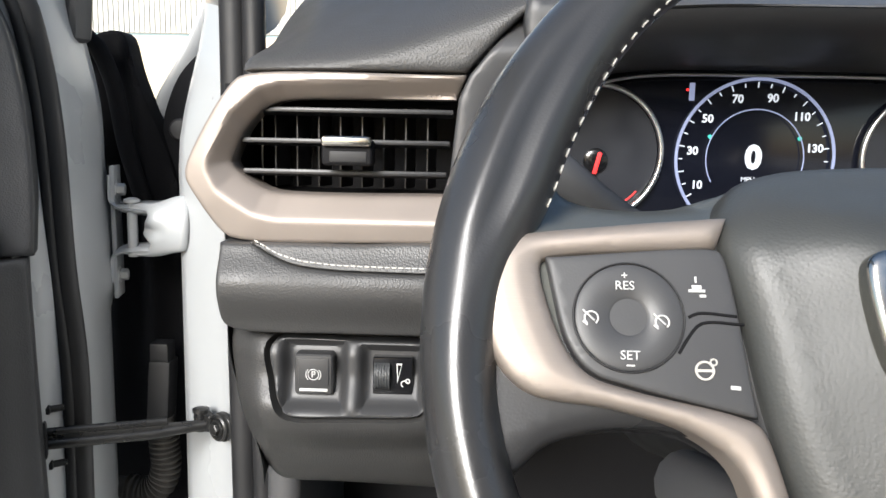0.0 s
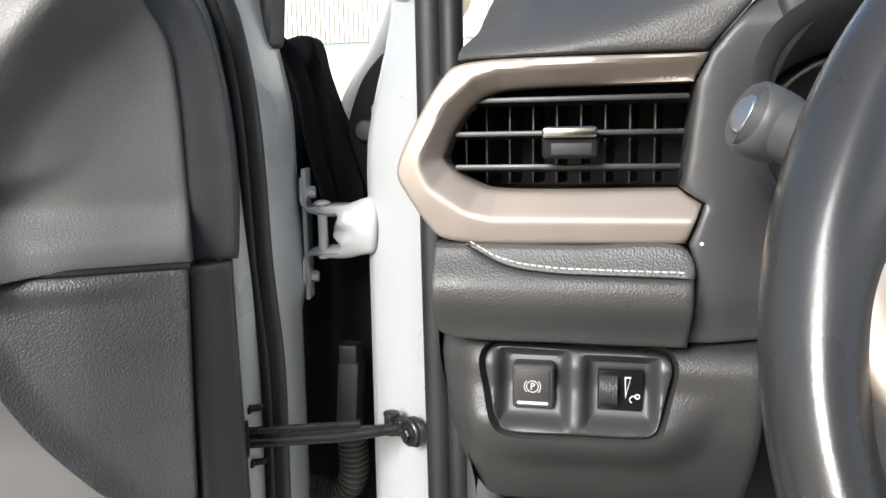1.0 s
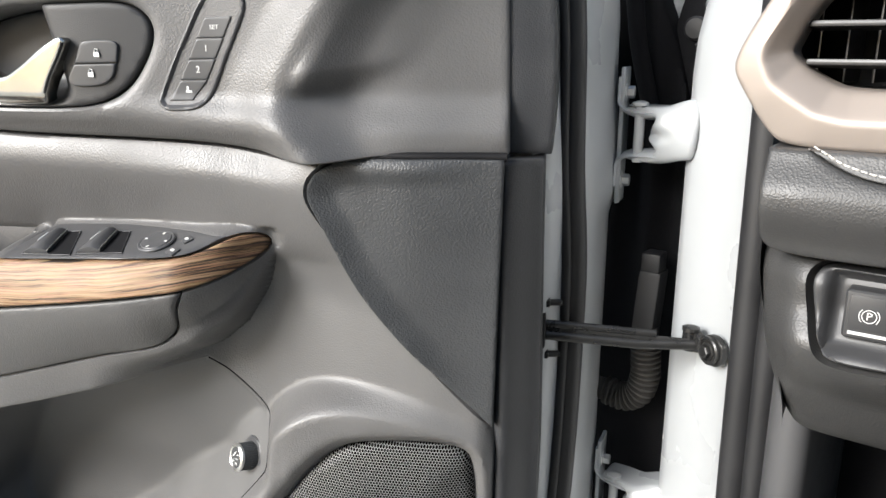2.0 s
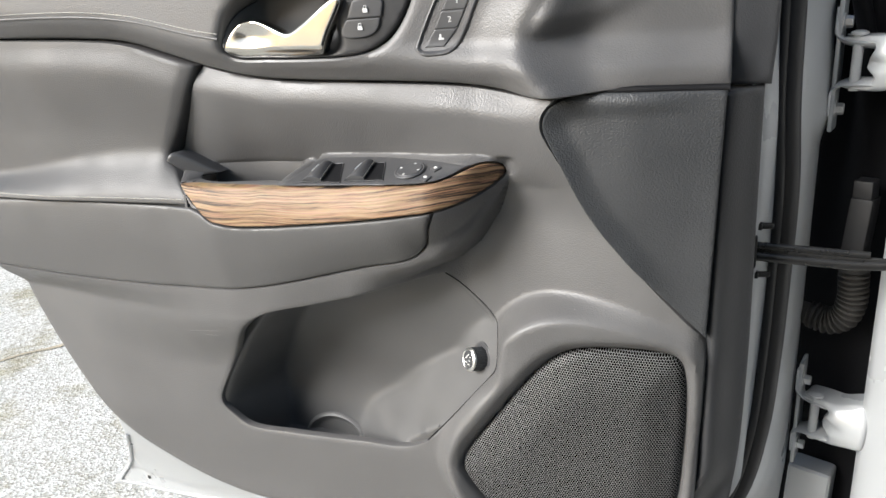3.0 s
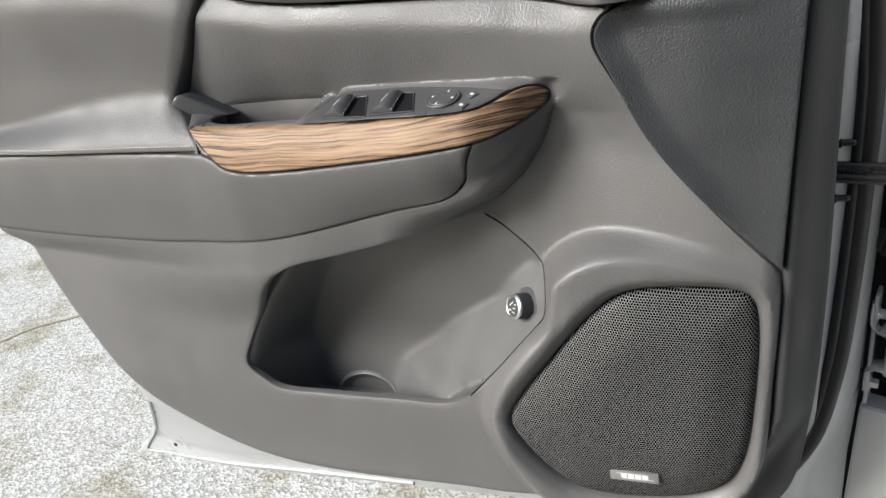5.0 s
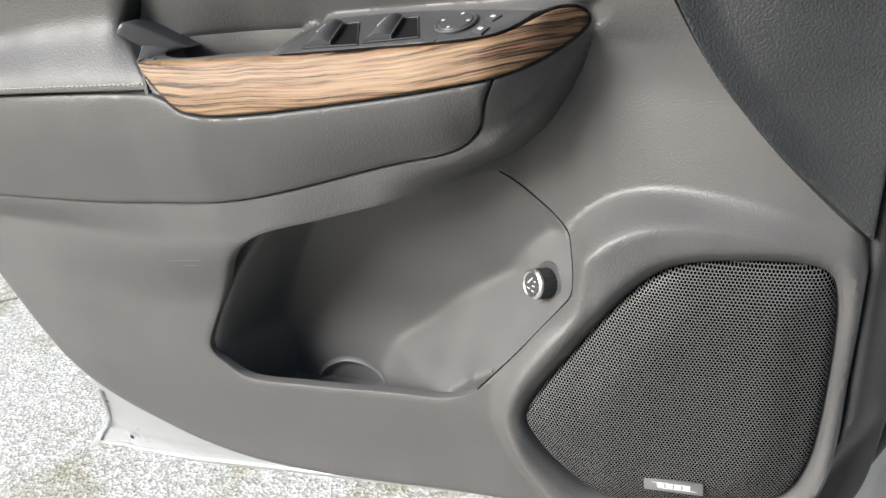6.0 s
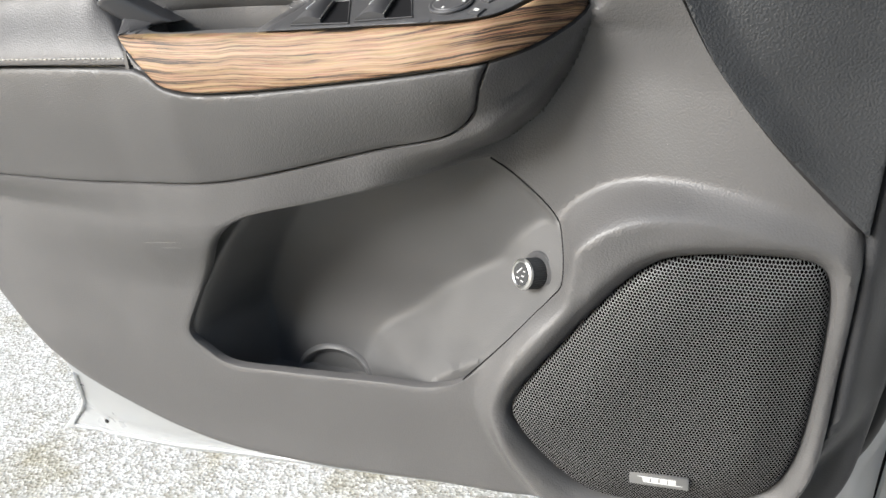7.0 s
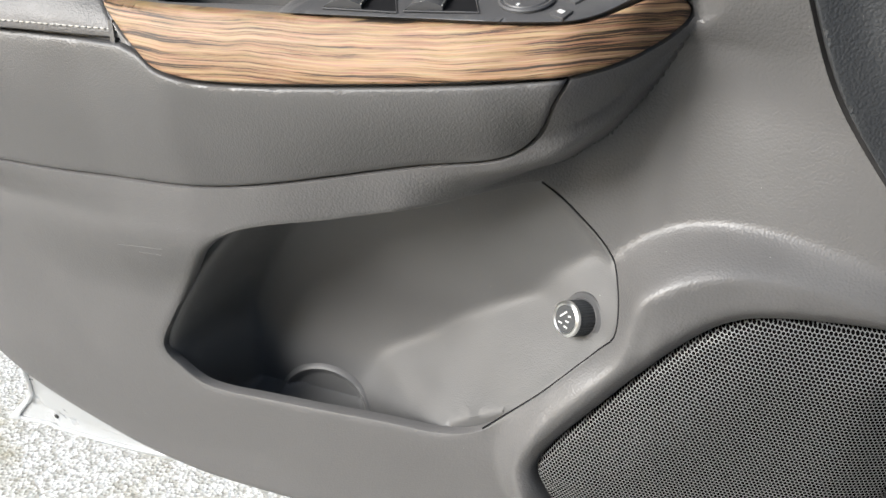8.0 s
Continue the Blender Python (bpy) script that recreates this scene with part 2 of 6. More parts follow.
THREAD = material("pale_thread", (0.52, 0.50, 0.46), 0.8, spread=0.1)
INK = material("white_print", (0.56, 0.56, 0.55), 0.6, spread=0.05)
RED = material("red_enamel", (0.42, 0.015, 0.015), 0.3, spread=0.1)
CLOTH = material("pale_headliner", (0.35, 0.34, 0.33), 0.9, grain=0.3, cell=0.002, spread=0.05)
RIBBED = material("pale_painted_panel", (0.50, 0.50, 0.47), 0.5, spread=0.05, blotch=2.0)
BUFF = material("buff_render", (0.60, 0.50, 0.36), 0.8, grain=0.3, cell=0.01, spread=0.12, blotch=3.0)
NEEDLE = glow_material("red_needle", (1.0, 0.03, 0.03), 0.8)
LIT = glow_material("lit_figures", (0.75, 0.80, 0.88), 0.35)
LIT_RING = glow_material("lit_ring", (0.35, 0.40, 0.62), 0.28)
TEAL = glow_material("teal_marks", (0.05, 0.55, 0.45), 0.5)
SCREEN = material("cluster_glass", (0.006, 0.007, 0.012), 0.12, spread=0.1, rough_spread=0.03)


# ---- building tools ----
def S(a, b, x):
    """A smooth step from 0 at a to 1 at b."""
    t = np.clip((np.asarray(x, float) - a) / (b - a), 0, 1)
    return t * t * (3 - 2 * t)


def knots(x, xs, ys, blur=0.012):
    """A soft broken line through a few knots."""
    x = np.asarray(x, float)
    return sum(np.interp(x + blur * k, xs, ys) for k in (-1, -0.5, 0, 0.5, 1)) / 5


def curve(points, step, closed=True):
    """A smooth line through the points, in steps of about that length; a point given twice is a sharp corner."""
    pts = [np.array(p, float) for p in points]
    runs, n = [], len(pts)
    corner = [i for i in range(n) if np.allclose(pts[i], pts[(i + 1) % n])] if closed else []
    if closed and corner:
        k = (corner[0] + 1) % n
        pts = pts[k:] + pts[:k]
        run = []
        for i, p in enumerate(pts):
            run.append(p)
            if i + 1 < n and np.allclose(p, pts[i + 1]):
                runs.append(run)
                run = []
        run = run + [pts[0]] if not np.allclose(run[-1], pts[0]) else run
        if len(run) > 1:
            runs.append(run)
    else:
        runs = [pts + [pts[0]]] if closed else [pts]
    loop = closed and not corner
    out = []
    for run in runs:
        run = [p for i, p in enumerate(run) if i == 0 or not np.allclose(p, run[i - 1])]
        m = len(run)
        for i in range(m - 1):
            p1, p2 = run[i], run[i + 1]
            p0 = run[i - 1] if i else (run[m - 2] if loop else 2 * p1 - p2)
            p3 = run[i + 2] if i + 2 < m else (run[1] if loop else 2 * p2 - p1)
            d = np.linalg.norm(p2 - p1)
            a = max(np.linalg.norm(p1 - p0), 1e-6) ** 0.5
            c = max(d, 1e-6) ** 0.5
            e = max(np.linalg.norm(p3 - p2), 1e-6) ** 0.5
            m1 = (p1 - p0) / a - (p2 - p0) / (a + c) + (p2 - p1) / c
            m2 = (p2 - p1) / c - (p3 - p1) / (c + e) + (p3 - p2) / e
            m1, m2 = m1 * c, m2 * c
            k = max(1, int(round(d / step)))
            for j in range(k):
                t = j / k
                out.append((2 * t**3 - 3 * t**2 + 1) * p1 + (t**3 - 2 * t**2 + t) * m1 + (-2 * t**3 + 3 * t**2) * p2 + (t**3 - t**2) * m2)
    if not closed:
        out.append(pts[-1])
    return np.array(out)


def gap_to(points, line, closed=True):
    """The distance of each point from a line."""
    a = line
    b = np.roll(line, -1, axis=0) if closed else line[1:]
    a = a if closed else line[:-1]
    best = np.full(len(points), 1e9)
    ab = b - a
    ll = (ab**2).sum(1) + 1e-18
    for k in range(0, len(points), 4000):
        p = points[k : k + 4000, None, :]
        t = np.clip(((p - a) * ab).sum(2) / ll, 0, 1)
        best[k : k + 4000] = np.sqrt((((p - a) - t[..., None] * ab) ** 2).sum(2)).min(1)
    return best


def inside(points, line):
    """Which points lie within a closed line."""
    x, y = points[:, 0], points[:, 1]
    odd = np.zeros(len(points), bool)
    x1, y1 = line[-1]
    for x2, y2 in line:
        if y1 != y2:
            odd ^= ((y1 > y) != (y2 > y)) & (x < (x2 - x1) * (y - y1) / (y2 - y1) + x1)
        x1, y1 = x2, y2
    return odd


def depth_in(points, line):
    """Positive inside a closed line, negative outside: the distance from it."""
    d = gap_to(points, line)
    return np.where(inside(points, line), d, -d)


def mesh_of(name, verts, faces, mat, smooth=40):
    me = bpy.data.meshes.new(name)
    me.from_pydata([tuple(map(float, v)) for v in verts], [], [tuple(map(int, f)) for f in faces])
    me.materials.append(mat)
    if smooth:
        me.shade_smooth()
        me.set_sharp_from_angle(angle=radians(smooth))
    me.update()
    return me


def put(name, me, parent=None, label="", place=None):
    """Links a mesh as a part of a thing, in the thing's own frame."""
    ob = new(name, me)
    while parent is not None and parent.parent is not None and parent.parent.parent is not None:
        place = parent.matrix_basis @ (place if place is not None else Matrix())
        parent = parent.parent
    if parent is not None:
        ob.parent = parent
    if place is not None:
        ob.matrix_basis = place
    if label:
        tagged(ob, label)
    return ob


def thing(name, place, label, category, group="", kind=""):
    ob = new(name)
    ob.empty_display_size = 0.05
    ob.matrix_basis = place
    return tagged(ob, label, category, group, kind)


from mathutils.geometry import delaunay_2d_cdt


def sheet(name, outline, height, mat, step=0.006, roll=0.003, thick=0.008, holes=(), side=-1, smooth=40, roll_at=None, seams=(), dense=None, hole_thick=None):
    """A moulded skin: an outline in (p, q), a height over it, edges rolled off by a radius and turned back by a thickness."""
    loops = [outline] + list(holes)
    pts, edges = [], []
    for loop in loops:
        k = len(pts)
        pts += [tuple(p) for p in loop]
        edges += [(k + i, k + (i + 1) % len(loop)) for i in range(len(loop))]
    lo, hi = outline.min(0), outline.max(0)
    gx, gy = np.meshgrid(np.arange(lo[0], hi[0], step), np.arange(lo[1], hi[1], step * 0.87))
    gx[1::2] += step / 2
    grid = np.stack([gx.ravel(), gy.ravel()], 1)

    def depth(p):
        d = depth_in(p, outline)
        for h in holes:
            d = np.minimum(d, -depth_in(p, h))
        return d

    ring = []
    if roll:
        for loop in loops:
            t = np.roll(loop, -1, axis=0) - np.roll(loop, 1, axis=0)
            t /= np.linalg.norm(t, axis=1)[:, None] + 1e-12
            nrm = np.stack([-t[:, 1], t[:, 0]], 1)
            for off in (0.12 * roll, 0.4 * roll, roll):
                for sgn in (-1, 1):
                    c = loop + nrm * off * sgn
                    dc = depth(c)
                    ring.append(c[dc > off * 0.95])
        ring = np.concatenate(ring)
    gd = depth(grid)
    grid = grid[gd > max(roll * 1.3, step * 0.45)]
    for line in seams:
        x, y = line[:, 0], line[:, 1]
        turn = 1 if (x * np.roll(y, -1) - np.roll(x, -1) * y).sum() > 0 else -1
        t = np.roll(line, -1, axis=0) - np.roll(line, 1, axis=0)
        t /= np.linalg.norm(t, axis=1)[:, None] + 1e-12
        nrm = np.stack([-t[:, 1], t[:, 0]], 1) * turn
        for off in (-0.0030, -0.0009, 0.0012):
            c = line + nrm * off
            ok = depth(c) > 0.0012
            k, where = len(pts), {}
            for q in range(len(c)):
                if ok[q]:
                    where[q] = len(pts)
                    pts.append(tuple(c[q]))
            edges += [(where[q], where[(q + 1) % len(c)]) for q in range(len(c)) if q in where and (q + 1) % len(c) in where]
        grid = grid[gap_to(grid, line) > 0.005]
        if len(ring):
            ring = ring[gap_to(ring, line) > 0.0042]
    if dense is not None:
        ok = depth(dense) > 0.004
        for line in seams:
            ok &= gap_to(dense, line) > 0.0045
        dense = dense[ok]
        _, first = np.unique(np.round(dense / 0.0014).astype(int), axis=0, return_index=True)
        dense = dense[np.sort(first)]
        lone = np.ones(len(grid), bool)
        for k in range(0, len(grid), 1500):
            lone[k : k + 1500] = ((grid[k : k + 1500, None, :] - dense[None]) ** 2).sum(2).min(1) > (0.62 * step) ** 2
        grid = np.concatenate([grid[lone], dense])
    if not seams:
        gd = depth(grid)
        grid = grid[gd > max(roll * 1.3, step * 0.45)]
    allp = [Vector(p) for p in pts] + ([Vector(p) for p in ring] if len(ring) else []) + [Vector(p) for p in grid]
    vs, _, fs, _, _, _ = delaunay_2d_cdt(allp, edges, [], 0, 1e-6)
    vs = np.array([(v.x, v.y) for v in vs])
    cen = np.array([vs[list(f)].mean(0) for f in fs])
    keep = depth(cen) > 1e-7
    fs = [f for f, k in zip(fs, keep) if k]
    d = np.maximum(depth(vs), 0)
    w = height(vs[:, 0], vs[:, 1])
    if roll:
        r = roll if roll_at is None else roll_at(vs[:, 0], vs[:, 1])
        q = np.clip(1 - d / r, 0, 1)
        w = w - r * (1 - np.sqrt(np.maximum(0, 1 - q * q)))
    flip = side > 0
    used = {}
    for f in fs:
        for i in range(len(f)):
            used.setdefault(f[i], None)
    verts = np.stack([vs[:, 0], side * w, vs[:, 1]], 1)
    faces = [tuple(reversed(f)) if flip else tuple(f) for f in fs]
    count = {}
    for f in faces:
        for i in range(len(f)):
            e = (f[i], f[(i + 1) % len(f)])
            count[e] = 1
    border = [e for e in count if (e[1], e[0]) not in count]
    back = {}
    extra = []
    for a, b in border:
        for v in (a, b):
            if v not in back:
                back[v] = len(verts) + len(extra)
                deep = thick if hole_thick is None or gap_to(vs[v][None], outline)[0] < 0.0002 else hole_thick
                extra.append(verts[v] - np.array([0, side * deep, 0]))
        faces.append((b, a, back[a], back[b]))
    verts = np.concatenate([verts, np.array(extra)]) if extra else verts
    return mesh_of(name, verts, faces, mat, smooth)


def flat(value):
    return lambda p, q: np.full(np.shape(p), float(value))


def plate(name, points, level, mat, step=0.004, roll=0.0012, thick=0.004, side=-1, close=True, fine=None):
    """A small plate with rounded edges, from a rough outline."""
    return sheet(name, curve(points, fine or step * 0.5), level if callable(level) else flat(level), mat, step, roll, thick, side=side)


def rounded(x0, z0, x1, z1, r):
    """An outline of a rectangle with round corners."""
    out = []
    for cx, cz, a0 in ((x1 - r, z1 - r, 0), (x0 + r, z1 - r, 90), (x0 + r, z0 + r, 180), (x1 - r, z0 + r, 270)):
        for k in range(5):
            a = radians(a0 + 22.5 * k)
            out.append((cx + r * math.cos(a), cz + r * math.sin(a)))
    return np.array(out)


def tube(name, points, radius, mat, segs=14, caps=True, flatten=1.0, up=(0, 0, 1)):
    """A pipe along a line; the radius may be a list."""
    pts = [Vector(p) for p in points]
    n = len(pts)
    rad = list(radius) if hasattr(radius, "__len__") else [radius] * n
    verts, faces = [], []
    u = None
    for i, p in enumerate(pts):
        t = (pts[min(i + 1, n - 1)] - pts[max(i - 1, 0)]).normalized()
        if u is None:
            u = Vector(up)
            u = (u - t * u.dot(t)).normalized() if abs(u.dot(t)) < 0.95 else t.orthogonal().normalized()
        else:
            u = (u - t * u.dot(t)).normalized()
        v = t.cross(u)
        for k in range(segs):
            a = 2 * math.pi * k / segs
            verts.append(p + rad[i] * (u * math.cos(a) + v * math.sin(a) * flatten))
    for i in range(n - 1):
        for k in range(segs):
            a, b = i * segs + k, i * segs + (k + 1) % segs
            faces.append((a, a + segs, b + segs, b))
    if caps:
        faces.append(tuple(range(segs)))
        faces.append(tuple(reversed(range((n - 1) * segs, n * segs))))
    return mesh_of(name, verts, [tuple(reversed(f)) for f in faces], mat, 50)


def block(name, size, mat, bevel=0.002, at=(0, 0, 0), turn=(0, 0, 0), segs=2, shape=None):
    """A box with rounded edges; shape may bend its corners."""
    bm = bmesh.new()
    bmesh.ops.create_cube(bm, size=1.0)
    for v in bm.verts:
        v.co = Vector((v.co.x * size[0], v.co.y * size[1], v.co.z * size[2]))
        if shape:
            v.co = shape(v.co)
    if bevel:
        bmesh.ops.bevel(bm, geom=bm.edges[:], offset=bevel, segments=segs, profile=0.6, affect="EDGES")
    bmesh.ops.transform(bm, matrix=pose(*at, *turn), verts=bm.verts[:])
    me = bpy.data.meshes.new(name)
    bm.to_mesh(me)
    bm.free()
    me.materials.append(mat)
    me.shade_smooth()
    me.set_sharp_from_angle(angle=radians(35))
    return me


def lathe(name, profile, mat, segs=32, place=None, wobble=None, caps=True):
    """A turned shape: (radius, height) pairs round the local z."""
    verts, faces = [], []
    for r, h in profile:
        for k in range(segs):
            a = 2 * math.pi * k / segs
            rr = r * (wobble(k, h) if wobble else 1)
            verts.append(Vector((rr * math.cos(a), rr * math.sin(a), h)))
    for i in range(len(profile) - 1):
        for k in range(segs):
            a, b = i * segs + k, i * segs + (k + 1) % segs
            faces.append((a, b, b + segs, a + segs))
    if caps:
        faces.append(tuple(reversed(range(segs))))
        faces.append(tuple(range((len(profile) - 1) * segs, len(profile) * segs)))
    if place is not None:
        verts = [place @ v for v in verts]
    return mesh_of(name, verts, faces, mat, 35)


def join(name, meshes, mat):
    """Several small pieces of one part as one mesh."""
    verts, faces = [], []
    for me in meshes:
        k = len(verts)
        verts += [tuple(v.co) for v in me.vertices]
        faces += [tuple(i + k for i in p.vertices) for p in me.polygons]
        bpy.data.meshes.remove(me)
    return mesh_of(name, verts, faces, mat, 40)


def lettering(name, text, size, mat, place, bold=0.0):
    """Raised print in the built-in font, standing in the local x-z plane."""
    cu = bpy.data.curves.new(name, "FONT")
    cu.body, cu.size, cu.extrude, cu.align_x, cu.align_y = text, size, 0.00015, "CENTER", "CENTER"
    cu.resolution_u, cu.offset = 3, bold * size
    tmp = bpy.data.objects.new(name, cu)
    me = bpy.data.meshes.new_from_object(tmp)
    bpy.data.objects.remove(tmp)
    bpy.data.curves.remove(cu)
    me.transform(place)
    me.materials.clear()
    me.materials.append(mat)
    me.name = name
    return me


def spread_strip(name, plan, z0, z1, mat, rows=12, shift=None, closed=False):
    """A wall swept upright along a plan line; shift(z) moves it aside."""
    verts, faces = [], []
    n = len(plan)
    for j in range(rows + 1):
        z = z0 + (z1 - z0) * j / rows
        for i, (x, y) in enumerate(plan):
            dx, dy = shift(z, i / (n - 1)) if shift else (0, 0)
            verts.append((x + dx, y + dy, z))
    for j in range(rows):
        for i in range(n if closed else n - 1):
            a, b = j * n + i, j * n + (i + 1) % n
            faces.append((a, b, b + n, a + n))
    return mesh_of(name, verts, faces, mat, 60)


# ---- setting ----
def ground():
    n = 60
    verts, faces = [], []
    for j in range(n + 1):
        for i in range(n + 1):
            a, b = (i / n * 2 - 1), (j / n * 2 - 1)
            x, y = 60 * a * abs(a) ** 1.5 - 1.5, 60 * b * abs(b) ** 1.5 + 0.8
            verts.append((x, y, 0.012 * noise.noise(Vector((x * 0.8, y * 0.8, 0))) - 0.01))
    for j in range(n):
        for i in range(n):
            a = j * (n + 1) + i
            faces.append((a, a + 1, a + n + 2, a + n + 1))
    return mesh_of("ground", verts, faces, CONCRETE, 60)


tagged(new("ground", ground()), "pale weathered concrete with exposed stones and dirt", "ground", kind="structure")


def crack(name, points, width):
    """A shallow dirty crack: a thin sunken wedge that lies in the concrete."""
    line = curve(points, 0.05, closed=False)
    verts, faces = [], []
    for i, (x, y) in enumerate(line):
        k = noise.noise(Vector((x * 9, y * 9, 3)))
        t = line[min(i + 1, len(line) - 1)] - line[max(i - 1, 0)]
        t /= np.linalg.norm(t)
        wd = width * (0.6 + 0.8 * abs(k))
        cx, cy = x - t[1] * k * 0.03, y + t[0] * k * 0.03
        z = 0.012 * noise.noise(Vector((cx * 0.8, cy * 0.8, 0))) - 0.006
        verts += [(cx - t[1] * wd, cy + t[0] * wd, z), (cx, cy, z - 0.0012), (cx + t[1] * wd, cy - t[0] * wd, z)]
    for i in range(len(line) - 1):
        for k in range(2):
            a = i * 3 + k
            faces.append((a, a + 1, a + 4, a + 3))
    return mesh_of(name, verts, faces, DIRT, 60)


DIRT = material("dirt_in_crack", (0.44, 0.38, 0.28), 0.95, grain=0.5, cell=0.006, spread=0.3, blotch=30.0)

# ---- the open front door: local x runs from the hinge edge to the rear, y into the car, z up ----
DOOR = Matrix(((-0.907, 0.421, 0, -0.384), (-0.421, -0.907, 0, 0.731), (0, 0, 1, 0), (0, 0, 0, 1)))
door = thing("door_1", DOOR, "white car front door standing wide open, grey inner trim", "door", kind="structure")

OUTLINE = curve([(0.004, 1.281), (0.004, 1.281), (0.18, 1.276), (0.278, 1.289), (0.536, 1.299), (0.615, 1.314), (0.731, 1.345), (0.80, 1.351), (1.02, 1.357),
                 (1.16, 1.34), (1.16, 1.34), (1.098, 1.19), (1.096, 1.155), (1.106, 1.112), (1.104, 1.075), (1.076, 1.020), (1.046, 0.943), (0.998, 0.861),
                 (0.905, 0.750), (0.790, 0.688), (0.685, 0.660), (0.56, 0.655), (0.42, 0.664), (0.26, 0.678), (0.14, 0.690), (0.060, 0.706), (0.022, 0.760), (0.012, 0.90), (0.010, 1.0)], 0.008)
GRILLE = curve([(0.300, 0.803), (0.295, 0.823), (0.25, 0.888), (0.198, 0.955), (0.172, 0.977), (0.146, 0.986), (0.058, 0.990), (0.038, 0.983), (0.030, 0.962), (0.028, 0.86),
                (0.035, 0.785), (0.050, 0.746), (0.082, 0.722), (0.125, 0.709), (0.19, 0.703), (0.228, 0.711), (0.262, 0.740), (0.292, 0.782)], 0.005)
POCKET = curve([(0.684, 0.828), (0.668, 0.868), (0.630, 0.928), (0.590, 0.978), (0.556, 1.000), (0.476, 1.021), (0.378, 1.045), (0.326, 1.054), (0.326, 1.054), (0.269, 1.001), (0.254, 0.974),
                (0.252, 0.946), (0.2622, 0.930), (0.281, 0.908), (0.329, 0.850), (0.354, 0.822), (0.388, 0.807), (0.45, 0.803), (0.562, 0.796), (0.640, 0.795), (0.664, 0.808)], 0.006)
TRI = curve([(0.006, 1.2810), (0.006, 1.2810), (0.09, 1.2810), (0.160, 1.2770), (0.182, 1.262), (0.186, 1.245), (0.172, 1.214), (0.138, 1.150), (0.092, 1.093), (0.046, 1.046), (0.012, 1.014), (0.012, 1.014)], 0.006)
PAD = curve([(1.090, 1.128), (1.090, 1.128), (0.845, 1.139), (0.637, 1.144), (0.637, 1.144), (0.618, 1.139), (0.603, 1.130), (0.578, 1.125), (0.535, 1.126), (0.431, 1.137), (0.349, 1.148), (0.304, 1.155),
             (0.304, 1.155), (0.312, 1.138), (0.322, 1.112), (0.340, 1.094), (0.411, 1.076), (0.529, 1.047), (0.583, 1.037), (0.726, 1.024), (0.88, 1.021), (1.070, 1.022), (1.070, 1.022), (1.096, 1.075)], 0.006)
WOOD_LINE = curve([(0.655, 1.172), (0.655, 1.172), (0.618, 1.143), (0.603, 1.133), (0.578, 1.128), (0.535, 1.129), (0.431, 1.140), (0.349, 1.151), (0.306, 1.157), (0.281, 1.163), (0.260, 1.172), (0.245, 1.182),
                   (0.238, 1.191), (0.241, 1.199), (0.253, 1.2025), (0.264, 1.2015), (0.292, 1.190), (0.310, 1.186), (0.40, 1.180), (0.50, 1.176)], 0.005)
SWITCH_LINE = curve([(0.500, 1.1775), (0.500, 1.1775), (0.4835, 1.195), (0.476, 1.198), (0.462, 1.1992), (0.36, 1.203), (0.270, 1.2035), (0.270, 1.2035), (0.292, 1.1925), (0.310, 1.1885), (0.40, 1.1825)], 0.005)
INSERT = curve([(0.626, 1.317), (0.626, 1.317), (0.731, 1.345), (0.80, 1.351), (1.02, 1.357), (1.18, 1.362), (1.18, 1.362), (1.098, 1.19), (1.095, 1.150), (1.093, 1.131), (1.093, 1.131), (0.845, 1.142), (0.637, 1.147),
                (0.637, 1.147), (0.668, 1.180), (0.690, 1.200), (0.684, 1.214), (0.662, 1.250)], 0.006)


PLINTH = curve([(0.314, 0.80), (0.311, 0.828), (0.272, 0.889), (0.243, 0.930), (0.237, 0.965), (0.235, 0.984), (0.219, 1.001), (0.193, 1.014), (0.165, 1.019), (0.117, 1.016), (0.074, 1.006), (0.039, 0.991), (0.0, 0.976), (-0.04, 0.96), (-0.05, 0.85), (-0.04, 0.70), (0.10, 0.665), (0.24, 0.685), (0.285, 0.735)], 0.006)


def arm_low(u):
    return knots(u, (0.20, 0.234, 0.250, 0.279, 0.310, 0.355, 0.40, 0.49, 0.57, 0.70, 1.1), (1.205, 1.185, 1.142, 1.097, 1.071, 1.056, 1.040, 1.018, 0.998, 0.982, 0.978), 0.006)


def arm_pad_low(u):
    return knots(u, (0.20, 0.250, 0.279, 0.308, 0.327, 0.345, 0.411, 0.529, 0.583, 0.726, 1.1), (1.207, 1.165, 1.133, 1.113, 1.105, 1.093, 1.076, 1.047, 1.037, 1.024, 1.021), 0.006)


def arm_wood_low(u):
    return knots(u, (0.20, 0.245, 0.260, 0.281, 0.306, 0.349, 0.431, 0.535, 0.60, 0.66, 1.1), (1.197, 1.182, 1.172, 1.163, 1.157, 1.151, 1.140, 1.129, 1.130, 1.135, 1.118), 0.006)


def arm_top(u):
    return knots(u, (0.20, 0.245, 0.260, 0.292, 0.310, 0.40, 0.468, 0.654, 0.72, 1.1), (1.203, 1.203, 1.2015, 1.190, 1.186, 1.180, 1.176, 1.170, 1.165, 1.15), 0.006)


def switch_top(u):
    """The rear edge of the switch panel, where the armrest drops to the recess."""
    return knots(u, (0.22, 0.268, 0.36, 0.462, 0.476, 0.4835, 0.500, 0.6), (1.2045, 1.2050, 1.2045, 1.2005, 1.199, 1.196, 1.178, 1.165), 0.002)


def lip_line(u):
    """The lower edge of the upper trim."""
    return knots(u, (0.0, 0.176, 0.278, 0.536, 0.615, 0.731, 0.80, 1.2), (1.281, 1.277, 1.289, 1.299, 1.314, 1.345, 1.351, 1.360))


